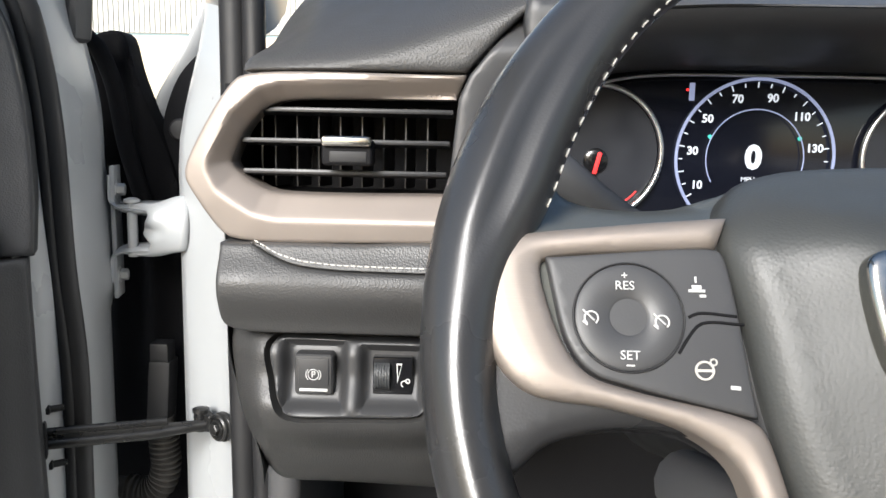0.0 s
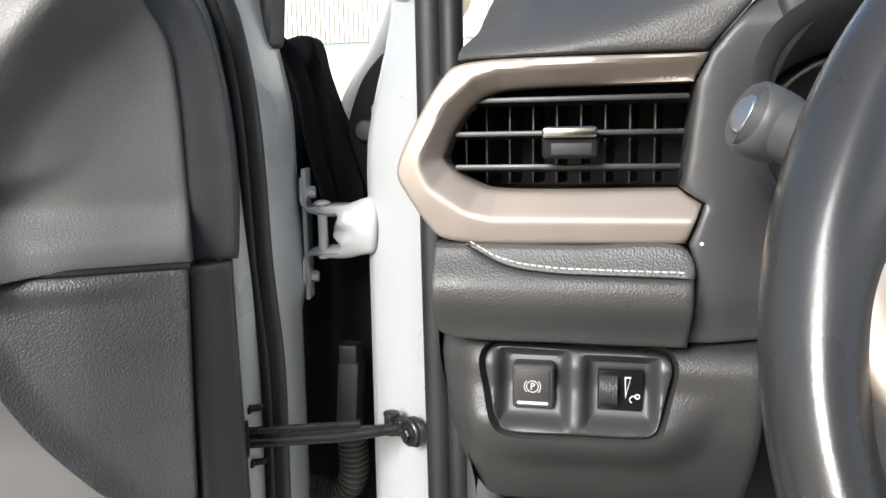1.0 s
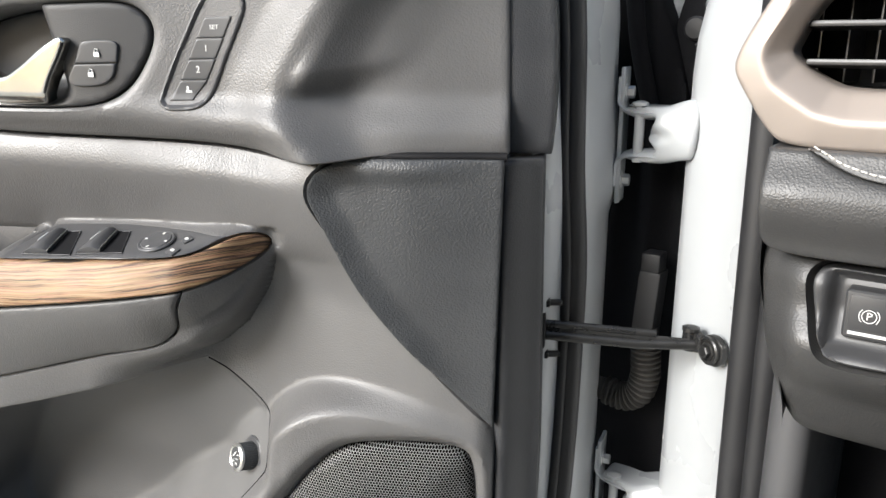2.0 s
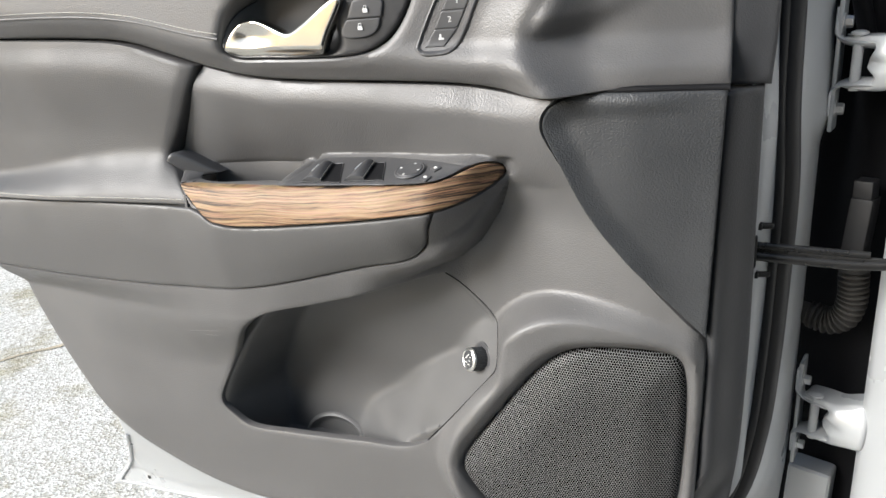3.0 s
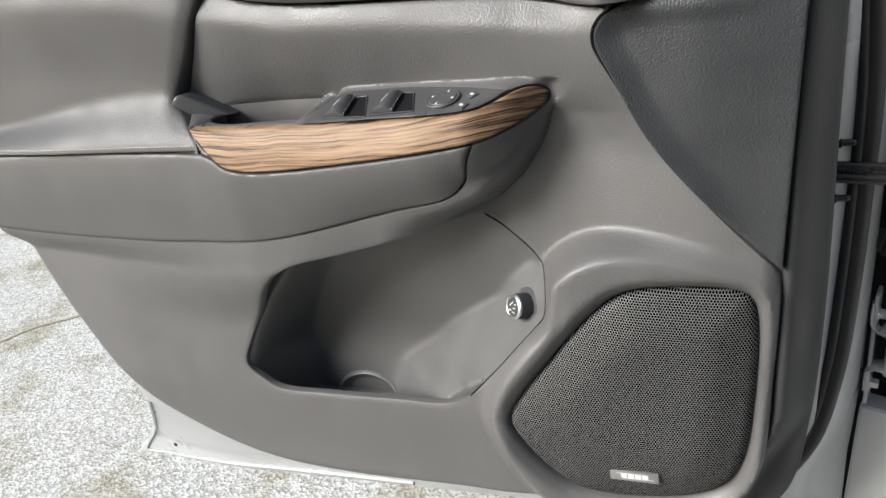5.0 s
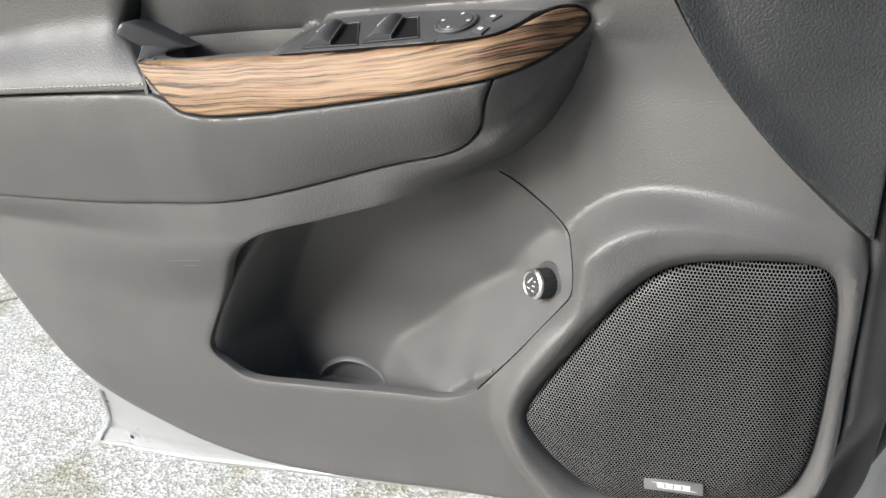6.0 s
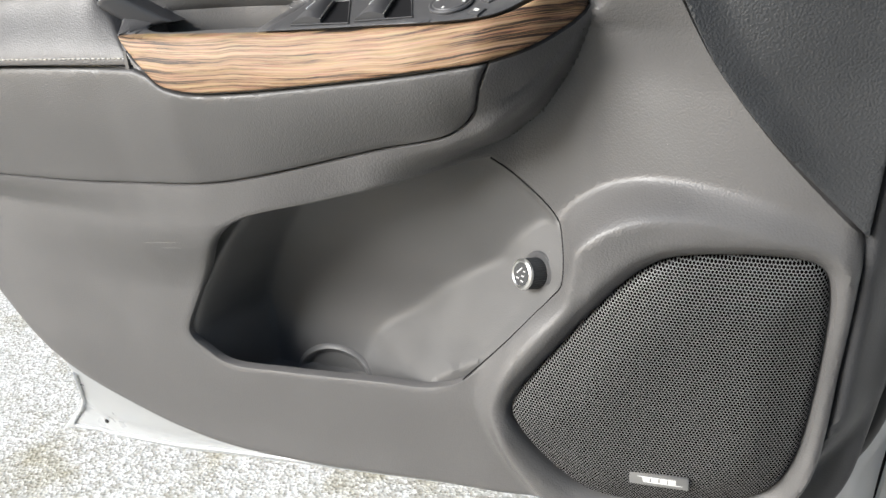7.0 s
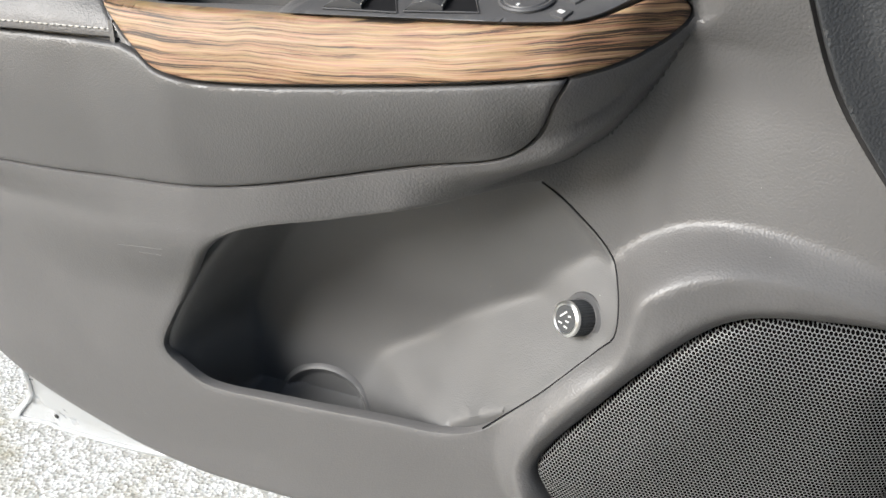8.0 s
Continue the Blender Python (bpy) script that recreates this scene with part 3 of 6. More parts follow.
def door_skin(u, v):
    """How far the inner trim stands into the car."""
    u, v = np.asarray(u, float), np.asarray(v, float)
    pts = np.stack([u, v], 1)
    # the shallow valley between the speaker, the armrest and the front corner
    valley = S(0.06, 0.31, u) * (1 - S(0.40, 0.55, u)) * S(0.88, 1.0, v)
    base = 0.002 - 0.044 * valley
    k = S(1.13, 1.205, v)
    base = base * (1 - k) - 0.012 * k
    base = base + 0.045 * (1 - S(0.12, 0.27, u)) * S(1.12, 1.26, v) * S(0.03, 0.15, u)
    top = lip_line(u)
    deep = S(0.26, 0.42, u) * (1 - 0.8 * S(0.56, 0.67, u))
    base = base - 0.034 * deep * S(1.15, 1.19, v)
    base = base + (0.036 + 0.034 * deep) * np.clip((v - 1.172) / (top - 0.010 - 1.172), 0, 1) ** 0.78 * S(0.13, 0.26, u) * S(0.76, 0.72, u)
    # its upper edge rolls back below the upper trim
    base = base - 0.014 * S(-0.036, -0.002, v - top) ** 1.4 * S(0.15, 0.24, u)
    # the raised plinth round the speaker
    d = depth_in(pts, GRILLE)
    far = np.clip(-depth_in(pts, PLINTH) / 0.030, 0, 1)
    g = (1 - S(0.0, 1.0, far)) * (1 - S(0.30, 0.36, u))
    base = base * (1 - g) + (0.012 + 0.014 * np.clip((u - 0.03) / 0.27, 0, 1)) * g
    base = base - 0.011 * S(-0.017, 0.001, d)
    # the lower front edge falls away, the rear edge too
    base = base - 0.015 * (1 - S(0.0, 0.03, u)) - 0.02 * S(0.85, 1.13, u)
    base = base - 0.010 * S(0.80, 0.68, v)
    # the armrest
    crest = knots(u, (0.229, 0.248, 0.272, 0.306, 0.36, 0.60, 0.68, 1.12), (-0.012, 0.006, 0.034, 0.060, 0.067, 0.067, 0.052, 0.028), 0.008)
    lo, pl, wl, tp = arm_low(u), arm_pad_low(u), arm_wood_low(u), arm_top(u)
    fall = knots(u, (0.2, 0.24, 0.48, 0.53, 0.64, 0.70, 1.1), (0.012, 0.024, 0.030, 0.010, 0.010, 0.055, 0.06), 0.01)
    t1 = np.clip((v - lo) / np.maximum(pl - lo, 0.004), 0, 1)
    t2 = np.clip((v - pl) / np.maximum(wl - pl, 0.004), 0, 1)
    t3 = np.clip((v - wl) / np.maximum(tp - wl, 0.004), 0, 1)
    t4 = np.clip((v - tp) / fall, 0, 1)
    steep = S(0.42, 0.32, u)
    p0 = 0.69 * S(0.295, 0.43, u) * S(1.0, 0.62, u)
    p1 = (1 - steep) * (0.5 * S(0, 1, t1) + 0.5 * np.sin(t1 * math.pi / 2)) + steep * (1 - (1 - S(-0.12, 1.0, t1)) ** 2.6)
    p = p0 * S(-0.10, 0.0, v - lo) + (0.74 - p0) * p1 + 0.26 * np.sin(t2 * math.pi / 2) - 0.13 * t3**1.6
    p = p * (1 - S(0, 1, t4))
    p = p * S(0.219, 0.238, u)
    p = p * (1 - S(-0.0005, 0.0075, v - switch_top(u)) * S(0.51, 0.49, u))
    return base + (crest - base) * p


def tri_skin(u, v):
    d = depth_in(np.stack([u, v], 1), TRI)
    return 0.002 + 0.012 * S(1.0, 1.25, v) * S(0.0, 0.1, u) + 0.011 * np.clip(1 - d / 0.024, 0, 1) ** 1.2 * S(0.02, 0.10, u) * S(1.02, 1.10, v) * S(1.283, 1.265, v)


def insert_skin(u, v):
    low = knots(u, (0.6, 0.637, 0.845, 1.12), (1.149, 1.146, 1.142, 1.131))
    roll_out = 1 - S(0.0, 0.030 + 0.040 * S(1.08, 0.72, u), v - low)
    edge = 0.004 * (1 - S(0.0, 0.02, (u - knots(v, (1.14, 1.20, 1.25, 1.32), (0.64, 0.69, 0.662, 0.626)))))
    return 0.022 - 0.03 * S(0.85, 1.13, u) + 0.032 * roll_out - edge * (1 - roll_out) + 0.010 * S(1.22, 1.33, v) - 0.006 * S(-0.045, -0.002, v - lip_line(u)) ** 1.4


def under(*lines):
    """The trim skin, let down where other pieces lie in it."""
    def height(u, v):
        pts = np.stack([u, v], 1)
        w = door_skin(u, v)
        for line in lines:
            w = w - 0.008 * (S(0.0005, 0.0050, depth_in(pts, line)) if line is SWITCH_LINE else S(-0.0030, 0.0012, depth_in(pts, line)))
        k = S(-0.0012, 0.0010, depth_in(pts, TRI))
        k = np.maximum(k, S(1.262, 1.270, v) * S(0.172, 0.160, u))
        return w * (1 - k) + np.minimum(w, tri_skin(u, v) - 0.006 - 0.014 * S(1.262, 1.270, v)) * k - np.maximum(w - insert_skin(u, v) + 0.008, 0) * S(-0.002, 0.001, depth_in(pts, INSERT)) * (1 - k)
    return height


def ring_at(line, gap):
    """Points at a distance inside a closed line (outside: minus)."""
    t = np.roll(line, -1, axis=0) - np.roll(line, 1, axis=0)
    t /= np.linalg.norm(t, axis=1)[:, None] + 1e-12
    nrm = np.stack([t[:, 1], -t[:, 0]], 1)
    both_ways = np.concatenate([line + nrm * gap, line - nrm * gap])
    return both_ways[np.abs(depth_in(both_ways, line) - gap) < 0.0005]


def ring_out(line, gap):
    """Points at a distance outside a closed line."""
    t = np.roll(line, -1, axis=0) - np.roll(line, 1, axis=0)
    t /= np.linalg.norm(t, axis=1)[:, None]
    nrm = np.stack([t[:, 1], -t[:, 0]], 1)
    both_ways = np.concatenate([line + nrm * gap, line - nrm * gap])
    return both_ways[np.abs(depth_in(both_ways, line) + gap) < 0.0005]


def nose_points():
    """Rows of points along the foot of the armrest's nose, square to it."""
    a = np.linspace(0.222, 0.40, 400)
    line = np.stack([a, arm_low(a)], 1)
    along = np.concatenate([[0], np.cumsum(np.linalg.norm(np.diff(line, axis=0), axis=1))])
    s = np.arange(0, along[-1], 0.0022)
    line = np.stack([np.interp(s, along, line[:, 0]), np.interp(s, along, line[:, 1])], 1)
    t = np.gradient(line, axis=0)
    t /= np.linalg.norm(t, axis=1)[:, None]
    square = np.stack([-t[:, 1], t[:, 0]], 1)
    return [tuple(p) for k in np.arange(-0.006, 0.0241, 0.0025) for p in line + square * k]


ARM_POINTS = np.array([(a, float(arm_low(np.array([a]))[0]) + b) for a in np.arange(0.224, 0.62, 0.003) for b in (-0.004, -0.0015, 0.0, 0.0015, 0.003, 0.005, 0.008, 0.012)]
                      + [(a, float(arm_top(np.array([a]))[0]) + b) for a in np.arange(0.228, 0.53, 0.003) for b in np.arange(0.004, 0.036, 0.002)]
                      + [(a, float(switch_top(np.array([a]))[0]) + b) for a in np.arange(0.232, 0.50, 0.003) for b in (-0.001, 0.0, 0.0015, 0.003, 0.0045, 0.006, 0.0075, 0.009)]
                      + nose_points())
PULL = curve([(0.512, 1.1775), (0.512, 1.1775), (0.560, 1.1750), (0.638, 1.1728), (0.646, 1.1760), (0.640, 1.1810), (0.560, 1.1838), (0.514, 1.1850), (0.514, 1.1850)], 0.004)
put("lower_panel", sheet("lower_panel", OUTLINE, under(GRILLE, TRI, PAD, WOOD_LINE, SWITCH_LINE, INSERT), PLASTIC, 0.0055, 0.010, 0.03, hole_thick=0.007, holes=[POCKET[::-1], PULL[::-1]], side=1, seams=(GRILLE, TRI, PAD, WOOD_LINE, INSERT), roll_at=lambda u, v: 0.0012 + 0.0088 * np.maximum(1 - S(0.238, 0.250, u) * S(0.42, 0.39, u) * S(0.80, 0.83, v) * S(1.07, 1.055, v), 0) * (1 - 0.75 * S(-0.022, -0.010, v - lip_line(u))) * (1 - 0.65 * S(0.236, 0.248, u) * S(0.72, 0.70, u) * S(0.782, 0.790, v) * S(1.07, 1.06, v)), dense=np.concatenate([ARM_POINTS] + [ring_out(GRILLE, k) for k in (0.004, 0.007, 0.010, 0.0135)] + [ring_out(PLINTH, k) for k in (0.001, 0.004, 0.008, 0.012, 0.016, 0.020, 0.023, 0.026, 0.029, 0.032)])), door, "warm grey moulded lower door trim")
put("armrest_pad", sheet("armrest_pad", PAD, lambda u, v: door_skin(u, v) + 0.0015, LEATHER, 0.005, 0.0025, 0.012, side=1), door, "padded grey leather armrest side")
wood_mesh = sheet("wood_trim", WOOD_LINE, lambda u, v: door_skin(u, v) + 0.0025, WOOD, 0.0035, 0.0018, 0.010, side=1)
grain_map = wood_mesh.uv_layers.new(name="grain")
co_of = np.array([tuple(v.co) for v in wood_mesh.vertices])
across = co_of[:, 2] - 0.55 * (arm_wood_low(co_of[:, 0]) + arm_top(co_of[:, 0])) + 0.35 * (0.067 - co_of[:, 1]) * S(0.33, 0.25, co_of[:, 0])
for loop in wood_mesh.loops:
    grain_map.data[loop.index].uv = (float(co_of[loop.vertex_index, 0]), float(across[loop.vertex_index]))
put("wood_trim", wood_mesh, door, "striped tan and brown wood veneer strip")


put("rear_insert", sheet("rear_insert", INSERT, insert_skin, SHADED_INSERT_LEATHER, 0.006, 0.008, 0.04, side=1, roll_at=lambda u, v: 0.002 + 0.003 * S(0.72, 0.69, u) * S(1.16, 1.20, v)), door, "padded grey leather door insert")

# the hollow of the pull behind the wood: rear face, floor and ends
put("pull_cup", join("pull_cup", [sheet("w", curve([(0.50, 1.189), (0.50, 1.189), (0.648, 1.186), (0.648, 1.186), (0.648, 1.10), (0.648, 1.10), (0.50, 1.10), (0.50, 1.10)], 0.01), lambda u, v: np.minimum(door_skin(u, np.full(np.shape(u), 1.1875)), 0.02) - 0.002 - 0.02 * S(1.180, 1.11, v), PLASTIC, 0.008, 0.0, 0.004, side=1),
                                  block("w", (0.14, 0.09, 0.004), PLASTIC, 0, at=(0.575, 0.01, 1.105)), block("w", (0.004, 0.09, 0.06), PLASTIC, 0, at=(0.505, 0.015, 1.135)), block("w", (0.004, 0.09, 0.06), PLASTIC, 0, at=(0.645, 0.01, 1.130))], PLASTIC), door, "deep grey hollow behind the pull")

# the cup lug at the rear end of the pull
put("pull_cup_lug", plate("pull_cup_lug", [(0.690, 1.197), (0.690, 1.197), (0.684, 1.206), (0.676, 1.206), (0.628, 1.178), (0.628, 1.178), (0.655, 1.174), (0.668, 1.179)], lambda u, v: 0.030 - 0.45 * np.clip(0.69 - u, 0, 0.08), SMOOTH, roll=0.004, thick=0.02, side=1), door)


# ---- upper trim with the handle ----
CUP = curve([(0.572, 1.334), (0.560, 1.374), (0.532, 1.396), (0.48, 1.412), (0.40, 1.418), (0.345, 1.416), (0.328, 1.402), (0.327, 1.385), (0.346, 1.350), (0.366, 1.334), (0.393, 1.326), (0.511, 1.3235), (0.560, 1.326)], 0.006)
UPPER = curve([(0.004, 1.2845), (0.004, 1.2845), (0.10, 1.284), (0.18, 1.279), (0.278, 1.292), (0.536, 1.302), (0.615, 1.317), (0.731, 1.348), (0.80, 1.354), (1.02, 1.360), (1.19, 1.364), (1.19, 1.364),
               (1.20, 1.56), (1.20, 1.56), (0.30, 1.56), (0.06, 1.56), (0.06, 1.56), (0.029, 1.507), (0.015, 1.480), (0.009, 1.439), (0.006, 1.36)], 0.008)


def crease(v):
    return knots(v, (1.27, 1.298, 1.328, 1.35, 1.381, 1.418, 1.46, 1.56), (0.166, 0.192, 0.205, 0.201, 0.182, 0.158, 0.125, 0.03), 0.01)


def upper_skin(u, v):
    u, v = np.asarray(u, float), np.asarray(v, float)
    w = 0.040 - 0.018 * S(0.42, 0.26, u) * S(1.30, 1.34, v) + 0.0 * u
    w = w - 0.02 * S(0.9, 1.13, u)
    c = crease(v)
    # the front corner is scooped out behind a soft crest; a second soft ridge crosses it
    over = c - u
    front = 1 - np.exp(-0.5 * (over + np.sqrt(over**2 + 0.00004)) / 0.040)
    ridge = 1.348 + 0.023 * S(0.0, 0.14, c - u)
    dv = v - ridge
    scoop = 0.032 * front - 0.015 * S(-0.016, 0.008, dv) * np.exp(-np.maximum(dv - 0.006, 0) / 0.045) * S(0.0, 0.02, over) * S(0.11, 0.02, over)
    w = w + 0.014 * S(0.060, 0.0, np.abs(u - c)) - scoop
    w = w - 0.022 * S(0.12, -0.02, u)
    w = w - 0.022 * S(0.040, 0.0, v - lip_line(u)) ** 1.5 * S(0.17, 0.24, u)
    return w


put("upper_panel", sheet("upper_panel", UPPER, upper_skin, PLASTIC, 0.006, 0.009, 0.05, holes=[CUP[::-1]], side=1, roll_at=lambda u, v: 0.009 - 0.0055 * np.maximum(S(0.020, 0.010, v - lip_line(u)) * S(0.005, 0.03, u), S(0.06, 0.04, u))), door, "warm grey moulded upper door trim")


def cup_skin(u, v):
    hollow = S(0.40, 0.44, u - 0.25 * (v - 1.33)) * S(1.322, 1.35, v)
    return upper_skin(u, v) - 0.002 - 0.048 * hollow * S(0.58, 0.53, u)


CUP_IN = curve([(0.571, 1.334), (0.559, 1.3735), (0.5315, 1.395), (0.48, 1.411), (0.40, 1.417), (0.345, 1.415), (0.329, 1.402), (0.328, 1.385), (0.347, 1.351), (0.367, 1.335), (0.393, 1.327), (0.511, 1.3245), (0.559, 1.327)], 0.006)
# surround takes the darkened plastic so that its cup looks shaded
bezel = put("handle_bezel", sheet("handle_bezel", CUP_IN, cup_skin, SHADED_PLASTIC, 0.005, 0.003, 0.02, side=1), door, "smooth dark handle surround with a hollow cup")
handle = curve([(0.567, 1.331), (0.563, 1.345), (0.545, 1.363), (0.522, 1.367), (0.500, 1.360), (0.478, 1.352), (0.455, 1.361), (0.420, 1.382), (0.406, 1.388), (0.401, 1.385), (0.420, 1.350), (0.432, 1.329), (0.44, 1.3275), (0.558, 1.328)], 0.003)
put("door_handle", sheet("door_handle", handle, lambda u, v: 0.038 + 0.010 * S(0.50, 0.42, u) - 0.007 * np.exp(-(((u - 0.530) / 0.020) ** 2 + ((v - 1.350) / 0.013) ** 2)) - 0.006 * S(1.337, 1.328, v), CHROME, 0.002, 0.003, 0.014, side=1), door, "polished chrome pull lever")
for name, pts in (("unlock_button", [(0.390, 1.3825), (0.386, 1.384), (0.360, 1.384), (0.357, 1.381), (0.359, 1.3655), (0.359, 1.3655), (0.398, 1.3645), (0.398, 1.3645)]),
                  ("lock_button", [(0.399, 1.3635), (0.399, 1.3635), (0.360, 1.3645), (0.360, 1.3645), (0.364, 1.353), (0.374, 1.346), (0.402, 1.345), (0.406, 1.349)])):
    b = put(name, plate(name, pts, lambda u, v: upper_skin(u, v) + 0.0006, SMOOTH, 0.003, 0.001, 0.003, side=1), bezel)
    cx, cz = np.mean([p[0] for p in pts]), np.mean([p[1] for p in pts])
    wq = float(upper_skin(np.array([cx]), np.array([cz]))[0]) + 0.0016
    put("padlock_mark", join("padlock_mark", [block("m", (0.0055, 0.0004, 0.0042), INK, 0, at=(cx, wq, cz - 0.0015)),
                                              tube("m", [(cx - 0.002 + 0.0008, wq, cz), (cx - 0.0015, wq, cz + 0.003), (cx + 0.001, wq, cz + 0.0034), (cx + 0.0018, wq, cz + 0.001)], 0.0005, INK, 6)], INK), b)

MEMORY = curve([(0.238, 1.424), (0.236, 1.414), (0.255, 1.372), (0.274, 1.334), (0.284, 1.3255), (0.300, 1.3225), (0.316, 1.3235), (0.323, 1.330), (0.320, 1.341), (0.295, 1.392), (0.275, 1.424), (0.262, 1.430), (0.246, 1.429)], 0.003)
memory = put("memory_switch", plate("memory_switch", [(0.238, 1.424), (0.236, 1.414), (0.255, 1.372), (0.274, 1.334), (0.284, 1.3255), (0.300, 1.3225), (0.316, 1.3235), (0.323, 1.330), (0.320, 1.341), (0.295, 1.392), (0.275, 1.424), (0.262, 1.430), (0.246, 1.429)],
                                     lambda u, v: upper_skin(u, v) + 0.0025 - 0.0035 * S(0.003, 0.006, depth_in(np.stack([u, v], 1), MEMORY)), SMOOTH, 0.0025, 0.0025, 0.008, side=1), door, "seat memory switch with four dark keys")
for i, text in enumerate(("SET", "1", "2", "")):
    a = np.array([(0.262, 1.4055), (0.271, 1.387), (0.280, 1.3685), (0.289, 1.350), (0.300, 1.3315)])
    left, right = 0.0128, -0.0125
    q = [(a[i] + (left, -0.0007)), (a[i] + (left, -0.0007)), (a[i] + (right, 0.0)), (a[i] + (right, 0.0)), (a[i + 1] + (right + (0.003 if i == 3 else 0), 0.0006)), (a[i + 1] + (right, 0.0006)), (a[i + 1] + (left, 0.0)), (a[i + 1] + (left, 0.0))]
    key = put("memory_key", plate("memory_key", q, lambda u, v: upper_skin(u, v) + 0.0012, SMOOTH, 0.003, 0.0007, 0.003, side=1), memory)
    c = (a[i] + a[i + 1]) / 2
    wq = float(upper_skin(np.array([c[0]]), np.array([c[1]]))[0]) + 0.0014
    face = Matrix.Translation((c[0], wq, c[1])) @ Matrix(((-1, 0, 0, 0), (0, 0, 1, 0), (0, 1, 0, 0), (0, 0, 0, 1)))
    if text:
        put("key_figure", lettering("key_figure", text, 0.0085 if len(text) == 1 else 0.0056, INK, face), key)
    else:
        put("seat_mark", join("seat_mark", [block("m", (0.006, 0.0004, 0.002), INK, 0, at=(c[0], wq, c[1] - 0.001)), block("m", (0.002, 0.0004, 0.005), INK, 0, at=(c[0] + 0.001, wq, c[1] + 0.0012))], INK), key)


# ---- stitched seams on the leather ----
def stitches(name, line, skin, length=0.0042, gap=0.0016, radius=0.00055, side=1, lift=0.0006):
    """A row of short threads along a seam."""
    seg = np.linalg.norm(np.diff(line, axis=0), axis=1)
    along = np.concatenate([[0], np.cumsum(seg)])
    out, s = [], 0.0
    while s + length < along[-1]:
        pts = []
        for k in (0.0, 0.15, 0.5, 0.85, 1.0):
            d = s + k * length
            p, q = np.interp(d, along, line[:, 0]), np.interp(d, along, line[:, 1])
            h = float(np.ravel(skin(np.array([p]), np.array([q])))[0]) + lift - (0.0008 if k in (0.0, 1.0) else 0)
            pts.append((p, side * h, q))
        out.append(tube("s", pts, radius, THREAD, 5))
        s += length + gap
    return join(name, out, THREAD)


put("stitching", stitches("stitching", curve([(0.640, 1.1535), (0.845, 1.148), (1.085, 1.138)], 0.02, closed=False), lambda u, v: insert_skin(u, v)), door, "pale thread in a single row")
seam_line = curve([(0.572, 1.354), (0.609, 1.360), (0.694, 1.378), (0.788, 1.387), (1.08, 1.388)], 0.02, closed=False)
put("stitching", stitches("stitching", seam_line, upper_skin), door, "pale thread in a single row")
put("seam_welt", tube("seam_welt", [(p, float(upper_skin(np.array([p]), np.array([q - 0.006]))[0]) - 0.001, q - 0.006) for p, q in seam_line], 0.002, LEATHER, 8), door)

# ---- switch panel on the armrest ----
switch = put("window_switch_panel", sheet("window_switch_panel", SWITCH_LINE, lambda u, v: door_skin(u, v) + 0.003, SMOOTH, 0.004, 0.002, 0.008, side=1), door, "satin grey switch panel with window and mirror controls")


def on_skin(u, v, lift=0.0):
    return Vector((u, float(door_skin(np.array([u]), np.array([v]))[0]) + lift, v))


def skin_frame(u, v, lift=0.0):
    """A pose on the trim at (u, v): x to the front of the car, y up the slope, z off the surface."""
    p = on_skin(u, v, lift)
    du = (on_skin(u + 0.006, v, lift) - on_skin(u - 0.006, v, lift)).normalized()
    dv = (on_skin(u, v + 0.005, lift) - on_skin(u, v - 0.005, lift)).normalized()
    nrm = dv.cross(du)
    if nrm.y < 0:
        nrm = -nrm
    nrm.normalize()
    x = -(du - nrm * du.dot(nrm)).normalized()
    y = nrm.cross(x)
    return Matrix(((x.x, y.x, nrm.x, p.x), (x.y, y.y, nrm.y, p.y), (x.z, y.z, nrm.z, p.z), (0, 0, 0, 1)))

def switch_patch(corners):
    """A frame over four corners on the trim: (across, along the slope, off the surface)."""
    a, b, c, d = [on_skin(u, v, 0.003) for u, v in corners]
    nrm = (d - a).cross(b - a).normalized()
    if nrm.z < 0:
        nrm = -nrm

    def at(s, t, h):
        return (a * (1 - s) + d * s) * (1 - t) + (b * (1 - s) + c * s) * t + nrm * h
    return at


def patch_mesh(name, at, s0, s1, t0, t1, height, mat, n=14, m=8):
    """A small moulded piece over such a frame, its sides closed down to the panel."""
    verts, faces = [], []
    for j in range(m + 3):
        for i in range(n + 3):
            p, q = min(max(i - 1, 0), n) / n, min(max(j - 1, 0), m) / m
            h = -0.001 if i in (0, n + 2) or j in (0, m + 2) else height(p, q)
            verts.append(at(s0 + (s1 - s0) * p, t0 + (t1 - t0) * q, h))
    for j in range(m + 2):
        for i in range(n + 2):
            k = j * (n + 3) + i
            faces.append((k, k + 1, k + n + 4, k + n + 3))
    return mesh_of(name, verts, faces, mat, 45)


